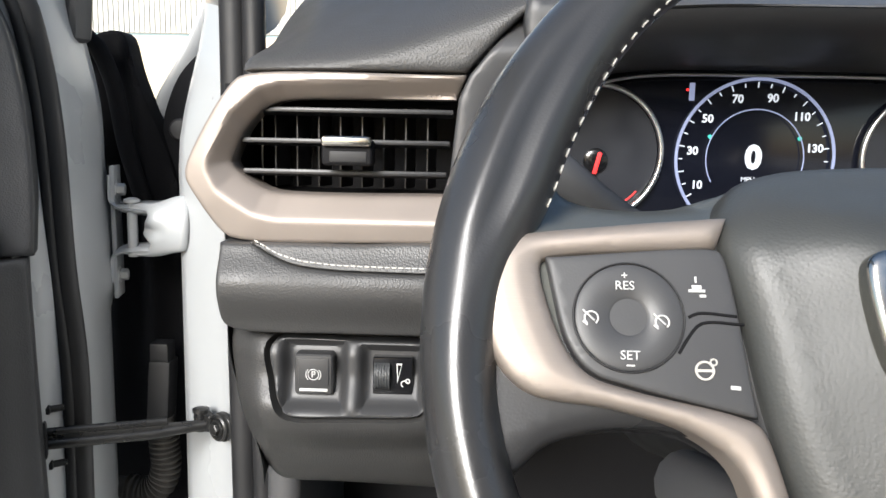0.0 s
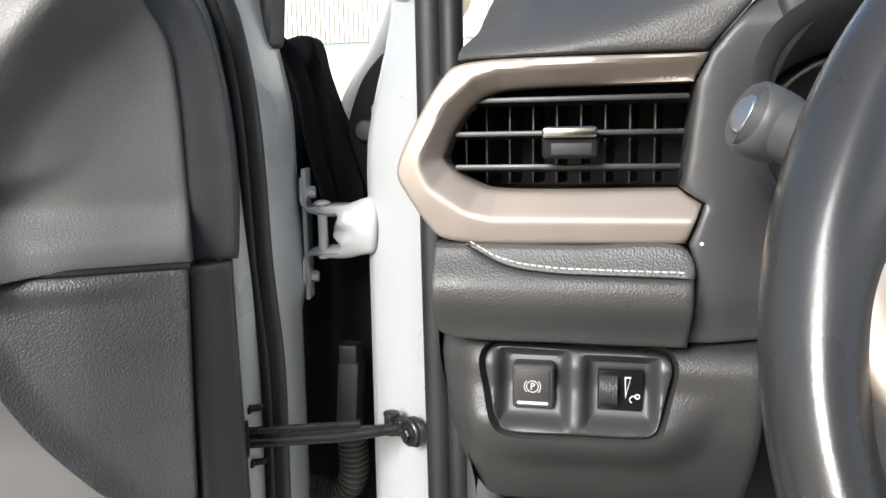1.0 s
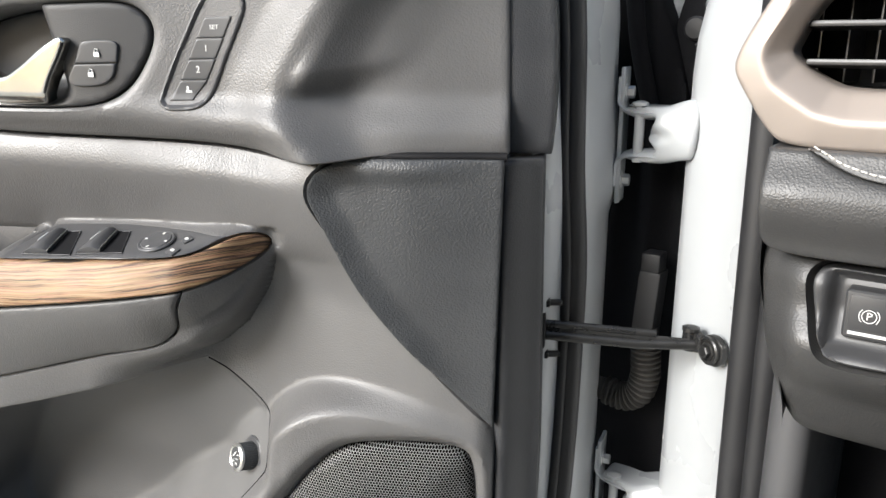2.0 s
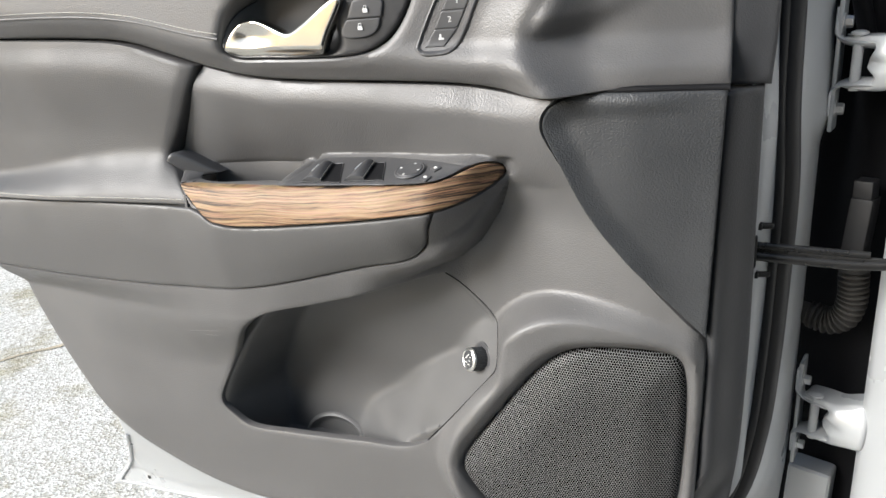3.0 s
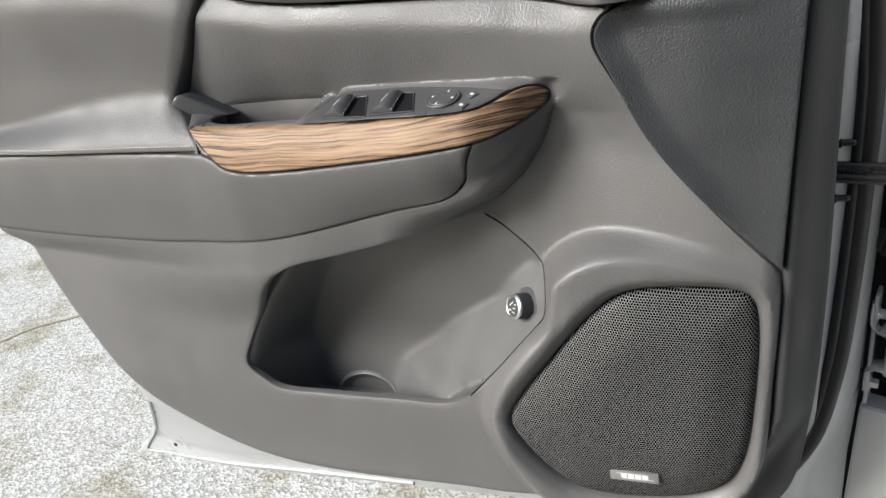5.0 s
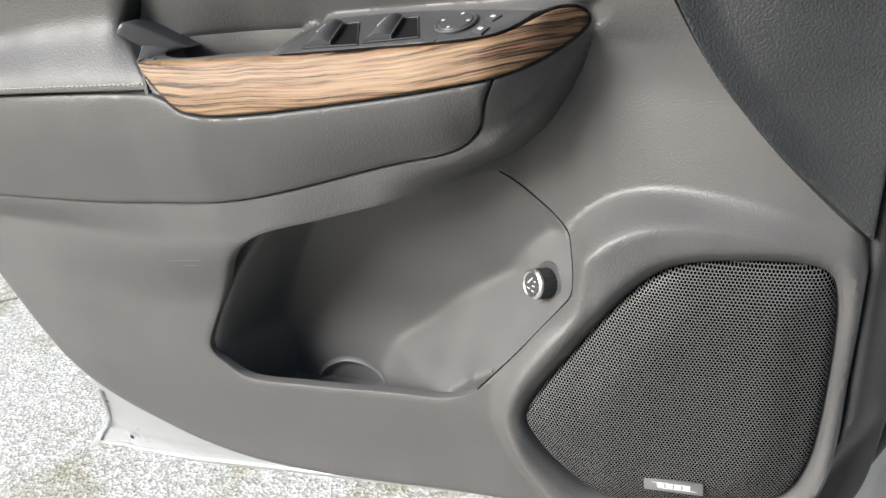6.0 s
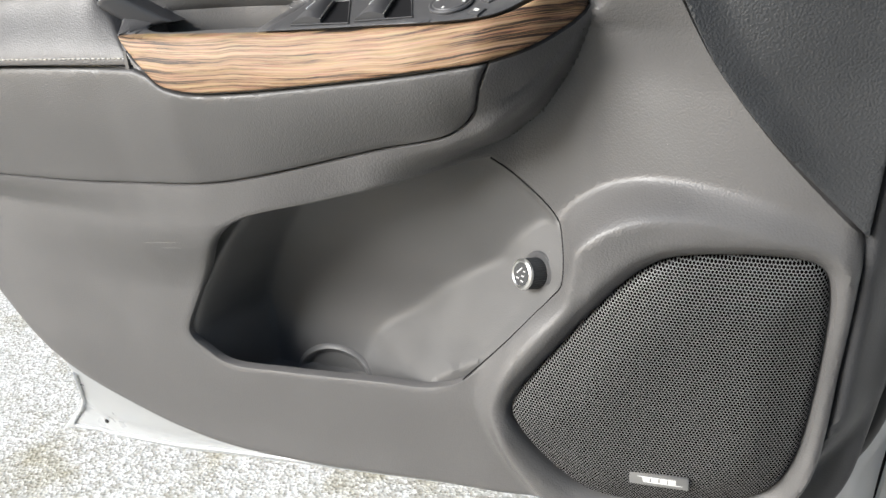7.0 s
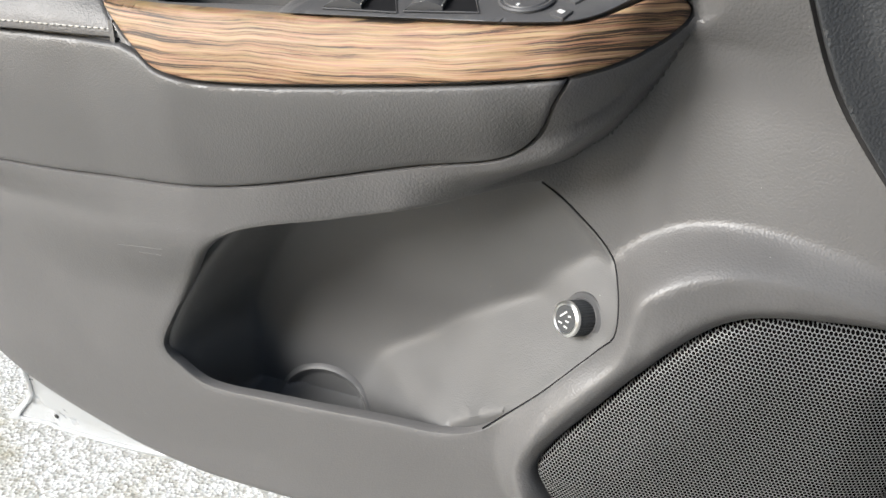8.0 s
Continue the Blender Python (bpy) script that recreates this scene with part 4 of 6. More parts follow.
for corners in (((0.4745, 1.1815), (0.4675, 1.1935), (0.4395, 1.1955), (0.4205, 1.1835)), ((0.4165, 1.1845), (0.4095, 1.1970), (0.3815, 1.1985), (0.3655, 1.1880))):
    at = switch_patch(corners)
    # no hollow is cut: a flat near-black patch paints its shade
    put("well_shade", patch_mesh("well_shade", at, 0.0, 1.0, 0.0, 1.0, lambda p, q: 0.0007, CAVITY, 4, 4), switch, "flat dark patch for the shade in a window switch hollow")
    put("window_switch", patch_mesh("window_switch", at, 0.02, 0.52, 0.05, 0.97, lambda p, q: 0.0010 + 0.0080 * math.sin(math.pi * (0.06 + 0.80 * p)) * (1 - (2 * q - 1) ** 8 * 0.3), SMOOTH), switch, "grey curved window switch key")
    put("switch_edge", tube("switch_edge", [at(0.52, 0.06, 0.0040), at(0.535, 0.5, 0.0046), at(0.52, 0.95, 0.0040)], 0.0006, SATIN, 6), switch)
    put("switch_mark", tube("switch_mark", [at(0.16, 0.36, 0.0076), at(0.20, 0.66, 0.0086)], 0.0007, INK, 6), switch)
    put("well_rim", tube("well_rim", [at(0.0, 0.0, 0.0008), at(0.0, 1.0, 0.0008), at(1.0, 1.0, 0.0008), at(1.0, 0.0, 0.0008), at(0.0, 0.0, 0.0008)], 0.0006, SMOOTH, 6), switch)
dial_at = skin_frame(0.339, 1.1955, 0.003)
dial = put("mirror_control", lathe("mirror_control", [(0.0180, -0.001), (0.0184, 0.0016), (0.0172, 0.0026), (0.0152, 0.0022), (0.0145, 0.0030), (0.0100, 0.0034), (0.006, 0.0030)], SMOOTH, 36), switch, "round black mirror control", place=dial_at)
for k in range(4):
    put("arrow_mark", block("arrow_mark", (0.0030, 0.0020, 0.0003), INK, 0, at=(0.0122 * math.cos(k * math.pi / 2), 0.0122 * math.sin(k * math.pi / 2), 0.0034), turn=(0, 0, 90 * k)), dial)
for u, v in ((0.308, 1.1990), (0.3137, 1.1922)):
    b = put("mirror_button", block("mirror_button", (0.011, 0.0105, 0.003), SMOOTH, 0.0012, turn=(0, 0, -20)), switch, place=skin_frame(u, v, 0.0035))
    put("mirror_mark", block("mirror_mark", (0.0045, 0.0030, 0.0003), INK, 0, at=(0, 0, 0.0017), turn=(0, 0, -20)), b)


# ---- scuffs on the lower trim ----
SCUFF = material("pale_scuff", (0.145, 0.143, 0.138), 0.7, spread=0.2)
for a, b in (((0.6985, 0.9523), (0.6455, 0.9608)), ((0.677, 0.9484), (0.650, 0.9520))):
    put("scuff", tube("scuff", [(a[0] + (b[0] - a[0]) * k / 6, float(door_skin(np.array([a[0] + (b[0] - a[0]) * k / 6]), np.array([a[1] + (b[1] - a[1]) * k / 6]))[0]) + 0.00005, a[1] + (b[1] - a[1]) * k / 6) for k in range(7)], 0.00022, SCUFF, 5), door)


# ---- map pocket, tailgate knob ----
LINER = curve([(0.70, 0.80), (0.70, 0.86), (0.65, 0.94), (0.61, 1.01), (0.58, 1.032), (0.50, 1.050), (0.40, 1.066), (0.324, 1.058), (0.324, 1.058), (0.266, 1.004), (0.2505, 0.976), (0.2485, 0.944), (0.2585, 0.9268), (0.2775, 0.9048),
               (0.3255, 0.847), (0.348, 0.8175), (0.375, 0.795), (0.375, 0.795), (0.43, 0.74), (0.50, 0.70), (0.66, 0.70), (0.69, 0.74)], 0.006)


def liner_skin(u, v):
    u, v = np.asarray(u, float), np.asarray(v, float)
    # distance behind the front edge of the liner, along the sloping lower right side
    s = (u - knots(v, (0.75, 0.807, 0.850, 0.908, 0.930, 0.946, 0.974, 1.001, 1.05, 1.08), (0.42, 0.392, 0.329, 0.281, 0.2622, 0.252, 0.254, 0.269, 0.322, 0.33)))
    edge = door_skin(np.clip(u - np.maximum(s, 0), 0.2, 0.7), v) - 0.0009 - 0.010 * S(0.860, 0.808, v)
    back = np.minimum(-0.046 - 0.044 * S(1.02, 0.82, v) - 0.016 * S(0.36, 0.56, u), edge)
    flank = edge - 0.95 * np.maximum(s, 0.0)
    w = 0.5 * (flank + back + np.sqrt((flank - back) ** 2 + 0.000036))
    w = edge + (w - edge) * S(-0.002, 0.006, s)
    # the rear wall turns forward into the car
    wall = knots((u - knots(v, (0.74, 0.80, 0.828, 0.87, 0.93, 0.97, 1.0, 1.05), (0.69, 0.690, 0.694, 0.676, 0.64, 0.607, 0.58, 0.56))), (-0.2, -0.046, -0.014, 0.1), (0.0, 0.0, 1.0, 1.0), 0.005)
    w = w * (1 - wall) - 0.006 * wall
    # the floor turns forward, with an arch for a bottle
    floor = S(0.735, 0.705, v)
    arch = S(0.046, 0.036, np.hypot((u - 0.556) * 0.80, (v - 0.712) * 0.85))
    rim_of = S(0.0495, 0.0465, np.hypot((u - 0.556) * 0.80, (v - 0.712) * 0.85)) * (1 - arch)
    return w * (1 - floor) - 0.012 * floor - 0.003 * arch * (1 - floor) + 0.005 * rim_of * (1 - floor)


put("map_pocket", sheet("map_pocket", LINER, liner_skin, LINER_BLACK, 0.005, 0.0015, 0.006, side=1, dense=np.array([(0.556 + r * math.cos(a) / 0.80, 0.712 + r * math.sin(a) / 0.85) for r in (0.033, 0.036, 0.0385, 0.041, 0.0435, 0.0455, 0.0475, 0.0495, 0.052) for a in np.arange(0, 6.28, 0.06)] + [tuple(q) for d in (-0.0025, -0.001, 0.001, 0.003, 0.006, 0.010) for q in ring_at(POCKET, d)])), door, "dark hollow door pocket with a bottle arch")
gap_line = curve([(0.3265, 1.0525), (0.300, 1.030), (0.269, 1.001), (0.254, 0.974), (0.252, 0.946), (0.2622, 0.930), (0.281, 0.908), (0.329, 0.850), (0.352, 0.824)], 0.006, closed=False)
# thin dark tube added along the joint to paint its shadow line
put("gap_shade_strip", tube("gap_shade_strip", [(p, float(door_skin(np.array([p]), np.array([q]))[0]) - 0.0008, q) for p, q in gap_line], 0.0008, CAVITY, 6), door)
ka = Vector((0.280, float(liner_skin(np.array([0.280]), np.array([0.942]))[0]), 0.942))
aim = Vector((0.62, 0.74, 0.22)).normalized()
knob_place = Matrix.Translation(ka) @ aim.to_track_quat("Z", "Y").to_matrix().to_4x4()
put("knob_collar", lathe("knob_collar", [(0.0215, -0.004), (0.0215, 0.0008), (0.0205, 0.0016), (0.0165, 0.0014), (0.0160, 0.0006)], SMOOTH, 40), door, place=knob_place)
knob = put("tailgate_knob", lathe("tailgate_knob", [(0.0150, 0.0), (0.0150, 0.016), (0.0140, 0.0175)], DARK, 72, wobble=lambda k, h: 1.0 if k % 2 else 0.955), door, "ribbed black rotary knob with a chrome ring", place=knob_place)
put("knob_ring", lathe("knob_ring", [(0.0142, 0.0165), (0.0150, 0.0178), (0.0146, 0.0200), (0.0126, 0.0214), (0.0112, 0.0202)], SATIN, 48, caps=False), knob)
put("knob_face", lathe("knob_face", [(0.0114, 0.018), (0.0114, 0.0204), (0.004, 0.0206)], DARK, 40), knob)
for x, y, l, a in ((-0.003, 0.003, 0.009, 50), (0.003, -0.001, 0.004, 10), (-0.004, -0.005, 0.004, 0), (0.003, -0.006, 0.004, 0), (0.004, 0.004, 0.003, 20)):
    put("knob_mark", block("knob_mark", (l, 0.0013, 0.0003), INK, 0, at=(x, y, 0.0208), turn=(0, 0, a)), knob)


# ---- speaker, front corner ----
GRILLE_IN = curve([(0.298, 0.803), (0.293, 0.822), (0.2485, 0.887), (0.1968, 0.9536), (0.1714, 0.9752), (0.1456, 0.9842), (0.058, 0.988), (0.0393, 0.9815), (0.032, 0.962), (0.030, 0.86),
                   (0.037, 0.7855), (0.0517, 0.7475), (0.083, 0.724), (0.1255, 0.711), (0.19, 0.705), (0.227, 0.7127), (0.2605, 0.7415), (0.290, 0.783)], 0.005)


def grille_skin(u, v):
    d = depth_in(np.stack([u, v], 1), GRILLE_IN)
    return door_skin(u, v) - 0.0005 - 0.004 * (1 - S(0.0, 0.006, d)) + knots(d, (0.0, 0.044, 0.3), (0.0, 0.015, 0.015), 0.010)


grille = put("speaker_grille", sheet("speaker_grille", GRILLE_IN, grille_skin, MESH, 0.006, 0.003, 0.010, side=1), door, "black perforated metal speaker grille")
badge_at = Matrix.Translation((0.152, float(grille_skin(np.array([0.152]), np.array([0.7545]))[0]) + 0.001, 0.7545)) @ pose(0, 0, 0, 0, 3.0, 0)
badge = put("speaker_badge", block("speaker_badge", (0.055, 0.003, 0.0142), BADGE, 0.001), grille, "satin silver oblong badge", place=badge_at)
for i, x in enumerate((-0.0125, -0.0045, 0.0035, 0.0115)):
    put("badge_bar", block("badge_bar", (0.0068, 0.0006, 0.0045), INK, 0.0002, at=(x, 0.0016, 0)), badge)
for z in (-0.0030, 0.0030):
    put("badge_bar", block("badge_bar", (0.036, 0.0006, 0.0008), INK, 0.0002, at=(-0.001 + z, 0.0016, z)), badge)


def upper_edge(v):
    return knots(v, (1.28, 1.36, 1.439, 1.48, 1.507, 1.56), (0.004, 0.006, 0.009, 0.015, 0.029, 0.06))


put("front_corner_panel", sheet("front_corner_panel", TRI, tri_skin, DARK, 0.005, 0.002, 0.02, side=1), door, "coarse-grained black front corner panel")
# dark tube added behind the corner panel's top joint to keep it in shade
put("gap_shade_strip", tube("gap_shade_strip", [(a, float(tri_skin(np.array([a]), np.array([1.279]))[0]) - 0.006, 1.2830 - 0.004 * float(S(0.11, 0.17, a))) for a in np.linspace(0.004, 0.172, 24)], 0.0042, CAVITY, 8), door)
put("edge_strip", sheet("edge_strip", curve([(0.040, 1.2795), (0.040, 1.2795), (0.040, 1.10), (0.040, 0.90), (0.045, 0.78), (0.07, 0.72), (0.12, 0.70), (0.12, 0.70), (0.09, 0.665), (0.03, 0.672), (-0.012, 0.725), (-0.028, 0.82), (-0.033, 0.95), (-0.030, 1.15), (-0.028, 1.2795), (-0.028, 1.2795)], 0.008),
                        lambda u, v: -0.006 - 0.028 * S(0.006, -0.03, u - 0.05 * S(0.85, 0.70, v)) - 0.012 * S(0.004, 0.02, u - 0.05 * S(0.85, 0.70, v)), EDGE_BLACK, 0.006, 0.004, 0.05, side=1), door, "coarse black edge trim of the door")
put("edge_strip", sheet("edge_strip", curve([(0.030, 1.2815), (0.030, 1.2815), (0.030, 1.36), (0.035, 1.45), (0.055, 1.507), (0.09, 1.56), (0.09, 1.56), (0.02, 1.56), (0.02, 1.56), (-0.012, 1.511), (-0.024, 1.478), (-0.031, 1.44), (-0.036, 1.39), (-0.037, 1.34), (-0.034, 1.2815), (-0.034, 1.2815)], 0.008),
                        lambda u, v: -0.034 - 0.008 * S(0.004, -0.04, u - upper_edge(v)) - 0.045 * S(0.004, 0.02, u - upper_edge(v)), EDGE_BLACK, 0.006, 0.004, 0.05, side=1), door, "grey upper edge trim of the door")


# ---- white steel shell of the door, with its rubber seal ----
def shell():
    """The hinge face in plan, stacked from the sill up; its foot curves to the rear."""
    plan = [(-0.020, -0.045), (-0.032, -0.075), (-0.040, -0.090), (-0.052, -0.098), (-0.064, -0.108), (-0.076, -0.128), (-0.090, -0.160), (-0.100, -0.186), (-0.104, -0.198), (-0.100, -0.210)]
    verts, faces = [], []
    zs = [0.44 + (1.60 - 0.44) * j / 80 for j in range(81)]
    for z in zs:
        foot = float(0.10 * S(0.80, 0.62, z))
        lean = float(0.012 * S(1.22, 1.38, z) + 0.034 * S(1.40, 1.56, z))
        for i, (u, w) in enumerate(plan):
            f = i / (len(plan) - 1)
            dent = 0.008 * float(S(1.22, 1.20, z) * S(0.55, 0.75, f))
            verts.append((u + foot * (1 - f) ** 1.2 + lean * (1 - 0.4 * f) + dent, w - 0.5 * dent, z))
    n = len(plan)
    for j in range(len(zs) - 1):
        for i in range(n - 1):
            a = j * n + i
            faces.append((a, a + 1, a + n + 1, a + n))
    return mesh_of("steel_shell", verts, [tuple(reversed(f)) for f in faces], WHITE, 60)


put("steel_shell", shell(), door, "white painted hinge face of the door")
# the inner sheet behind the trim, seen below it, with the turned rear corner
SHEET_LINE = curve([(0.06, 0.60), (0.06, 0.60), (0.06, 1.50), (0.06, 1.50), (1.27, 1.50), (1.27, 1.50), (1.262, 1.257), (1.250, 1.195), (1.222, 1.125), (1.14, 1.03), (1.04, 0.90), (1.010, 0.78), (1.036, 0.63), (1.122, 0.52), (1.212, 0.420), (1.212, 0.420), (1.10, 0.438), (0.85, 0.462), (0.50, 0.495), (0.25, 0.525), (0.14, 0.548)], 0.012)


def sheet_skin(u, v):
    w = -0.085 - 0.06 * S(0.10, 0.20, u) * S(0.98, 0.90, u) * S(0.64, 0.70, v) - 0.095 * S(0.72, 0.47, v) - 0.02 * S(0.9, 1.18, u)
    return w - 0.010 * S(0.030, 0.0, v - (0.487 + 0.09 * S(1.05, 0.2, u) - 0.012)) - 0.006 * S(1.11, 1.13, u + 0.10 * (0.44 - v) + 0.03)


put("inner_sheet", sheet("inner_sheet", SHEET_LINE, sheet_skin, WHITE, 0.012, 0.006, 0.025, side=1), door, "white painted lower sheet of the door")
hem_line = curve([(1.020, 0.640), (1.100, 0.530), (1.176, 0.440), (1.168, 0.437), (1.06, 0.452), (0.85, 0.474), (0.55, 0.502)], 0.02, closed=False)
put("hem_flange", tube("hem_flange", [(p, float(sheet_skin(np.array([p]), np.array([q]))[0]) + 0.001, q) for p, q in hem_line], 0.0035, WHITE, 8), door, "white folded hem round the lower sheet")
put("drain_plug", lathe("drain_plug", [(0.004, 0.0), (0.004, 0.002), (0.002, 0.003)], RUBBER, 16), door, place=Matrix.Translation((1.085, float(sheet_skin(np.array([1.085]), np.array([0.472]))[0]) - 0.0005, 0.472)) @ Matrix.Rotation(radians(-90), 4, "X"))
seal_pts = [(0.02, -0.100, 1.60), (-0.028, -0.102, 1.526), (-0.041, -0.104, 1.473), (-0.049, -0.106, 1.40), (-0.054, -0.107, 1.26), (-0.061, -0.106, 1.16), (-0.061, -0.106, 1.06), (-0.059, -0.104, 0.95), (-0.053, -0.102, 0.85), (-0.034, -0.098, 0.755), (0.002, -0.094, 0.695), (0.045, -0.092, 0.665), (0.12, -0.092, 0.645)]
dense = curve(seal_pts, 0.02, closed=False)
put("door_seal", tube("door_seal", dense, 0.0125, RUBBER, 14, flatten=0.9), door, "black rubber door seal")
put("seal_lip", tube("seal_lip", [(p[0] + 0.009, p[1] + 0.008, p[2]) for p in dense], 0.006, RUBBER, 10), door)

# added out of view: keeps sky light from falling behind the upper trim
put("top_light_stop", block("top_light_stop", (1.16, 0.150, 0.012), RUBBER, 0.004, at=(0.63, -0.030, 1.552)), door, "unseen black strip that stops light at the door top")

# ---- check strap and studs on the door ----
for z in (1.120, 1.062):
    st = put("stud", lathe("stud", [(0.0036, 0.0), (0.0036, 0.020), (0.003, 0.022)], STEEL, 12), door, place=Matrix.Translation((-0.028, -0.082, z)) @ Matrix.Rotation(radians(-90), 4, "Y") @ Matrix.Rotation(radians(12), 4, "X"))
    put("nut", lathe("nut", [(0.0085, -0.002), (0.0085, 0.001), (0.0062, 0.0016), (0.0062, 0.008), (0.005, 0.009)], STEEL, 6), st)

strap = thing("door_check_strap", pose(-0.390, 0.816, 1.092), "black steel check strap bolted between door and pillar", "door strap")
end = Vector((0.152, 0.066, -0.004))
side_way = Vector((0, 0, 1))
for dz, r, reach in ((0.0065, 0.0042, 0.70), (-0.0065, 0.0058, 0.99)):
    put("rail", tube("rail", [Vector((0, 0, dz)) + end * (reach * k / 10) - Vector((0, 0, dz)) * (0.9 * max(0, k / 10 - 0.6) / 0.4 if reach > 0.8 else 0) for k in range(11)], r, STEEL, 10, flatten=0.8), strap)
put("rail_web", tube("rail_web", [end * (0.9 * k / 8) for k in range(9)], 0.0045, STEEL, 8, flatten=0.35), strap)
put("rubber_bush", block("rubber_bush", (0.016, 0.020, 0.040), RUBBER, 0.004, at=(-0.004, -0.002, 0), turn=(0, 0, 25)), strap)
EYE_LINE = [(0.023, 0.0), (0.021, 0.0095), (0.013, 0.0150), (0.002, 0.0150), (-0.008, 0.0095), (-0.024, 0.0075), (-0.029, 0.0040), (-0.029, -0.0050), (-0.024, -0.0080), (-0.008, -0.0100), (0.002, -0.0150), (0.013, -0.0150), (0.021, -0.0095)]
bracket = put("pillar_bracket", plate("pillar_bracket", EYE_LINE, 0.0025, STEEL, 0.003, 0.0012, 0.005), strap, "black steel eyelet bolted to the pillar", place=pose(0.157, 0.0555, -0.003, 0, 0, -34))
put("eye_boss", lathe("eye_boss", [(0.0145, 0.0), (0.0145, 0.0045), (0.0128, 0.0058), (0.0110, 0.0050), (0.0105, 0.0035)], STEEL, 28, place=pose(0.006, -0.0015, 0, 90)), bracket)
put("bracket_bolt", lathe("bracket_bolt", [(0.0098, 0.002), (0.0098, 0.0048), (0.0070, 0.0054), (0.0066, 0.0100), (0.0055, 0.0108)], STEEL, 6, place=pose(0.006, -0.0015, 0, 90)), bracket)
put("strap_pin", lathe("strap_pin", [(0.0065, -0.012), (0.0065, 0.0085), (0.0092, 0.0095), (0.0088, 0.0125), (0.004, 0.0140)], STEEL, 18, place=pose(-0.023, -0.004, 0.002)), bracket)
put("pin_ear", plate("pin_ear", [(-0.034, 0.0085), (-0.026, 0.0115), (-0.014, 0.0110), (-0.006, 0.0060), (-0.006, -0.006), (-0.014, -0.010), (-0.028, -0.010), (-0.034, -0.006)], 0.0055, STEEL, 0.003, 0.002, 0.006), bracket)


KNUCKLE = [(0.066, 0.038), (0.030, 0.0310), (0.004, 0.0300), (-0.010, 0.0285), (-0.013, 0.0255), (-0.006, 0.0225), (0.012, 0.0215), (0.024, 0.0185), (0.020, 0.010), (0.0145, 0.003), (0.0145, -0.004), (0.022, -0.010), (0.027, -0.0155), (0.016, -0.0215), (-0.006, -0.0225), (-0.010, -0.0255), (0.0, -0.0285), (0.030, -0.0295), (0.050, -0.0250), (0.066, -0.020)]


def hinge(x, y, z):
    h = put("hinge", block("hinge", (0.005, 0.034, 0.150), WHITE, 0.002, at=(-0.021, 0.010, -0.004), turn=(0, 0, 12)), door, "white painted steel hinge with two bolts", place=DOOR.inverted() @ pose(x, y, z))
    for dz in (0.044, -0.053):
        put("bolt", lathe("bolt", [(0.010, 0.0), (0.010, 0.0018), (0.0068, 0.0025), (0.0068, 0.009), (0.006, 0.0100), (0.002, 0.0100)], BOLT, 6, place=pose(-0.018, 0.004, dz, 0, 90, 12)), h)
    for s in (1, -1):
        arm = [(-0.021, 0.004, s * 0.060), (-0.021, 0.003, s * 0.042), (-0.0195, 0.001, s * 0.030), (-0.012, -0.001, s * 0.0235), (0.002, -0.003, s * 0.0205), (0.018, -0.004, s * 0.0195), (0.026, -0.004, s * 0.0195)]
        put("leaf_arm", tube("leaf_arm", curve(arm, 0.003, closed=False), 0.0030, WHITE, 12, flatten=4.0, up=(1, 0, 0)), h)
    put("pin", lathe("pin", [(0.0056, -0.030), (0.0056, 0.030), (0.009, 0.031), (0.009, 0.034), (0.004, 0.036)], WHITE, 16, place=pose(0.004, -0.006, 0)), h)
    put("knuckle", plate("knuckle", KNUCKLE, lambda x, z: 0.012 + 0.012 * S(0.012, 0.034, x) * (1 - np.clip(np.abs(z - 0.003) / 0.032, 0, 1) ** 2) - 0.010 * np.exp(-(((z - 0.001) / 0.006) ** 2)) * S(0.05, 0.02, x), WHITE, 0.003, 0.005, 0.034), h)
    put("bolt_washer", lathe("bolt_washer", [(0.0065, 0.0), (0.0065, 0.0012), (0.003, 0.0016)], WHITE, 18, place=pose(-0.002, -0.006, 0.0305)), h)


hinge(-0.350, 0.945, 1.288)
hinge(-0.354, 0.951, 0.835)

# ---- body of the car round the door opening ----
body = thing("wall_car", pose(0, 0, 0), "white car body round the open driver's doorway", "car shell", kind="structure")


def pillar_shift(z, f):
    k = float(S(1.36, 1.56, z))
    low = float(S(1.0, 0.5, z))
    return 0.040 * k * (1 - f) + 0.0 * low, 0.02 * k


put("hinge_pillar", spread_strip("hinge_pillar", [(-0.285, 1.06), (-0.292, 0.985), (-0.298, 0.958), (-0.294, 0.944), (-0.284, 0.934), (-0.262, 0.914), (-0.240, 0.896), (-0.218, 0.876), (-0.202, 0.852), (-0.192, 0.824), (-0.186, 0.80), (-0.170, 0.79)], 0.30, 1.62, WHITE, 40, pillar_shift), body, "white painted hinge pillar")
for i, (dx, r) in enumerate(((-0.178, 0.013), (-0.158, 0.010))):
    put("body_seal", tube("body_seal", [(dx + 0.004 * math.sin(z * 3), 0.785 - 0.01 * i, z) for z in np.linspace(0.40, 1.62, 30)], r, RUBBER, 12), body, "black rubber body seal")
put("kick_panel", spread_strip("kick_panel", [(-0.150, 0.79), (-0.146, 0.74), (-0.136, 0.715), (-0.120, 0.712), (-0.112, 0.72), (-0.108, 0.94)], 0.35, 1.19, SMOOTH, 6), body, "grey kick panel beside the footwell")
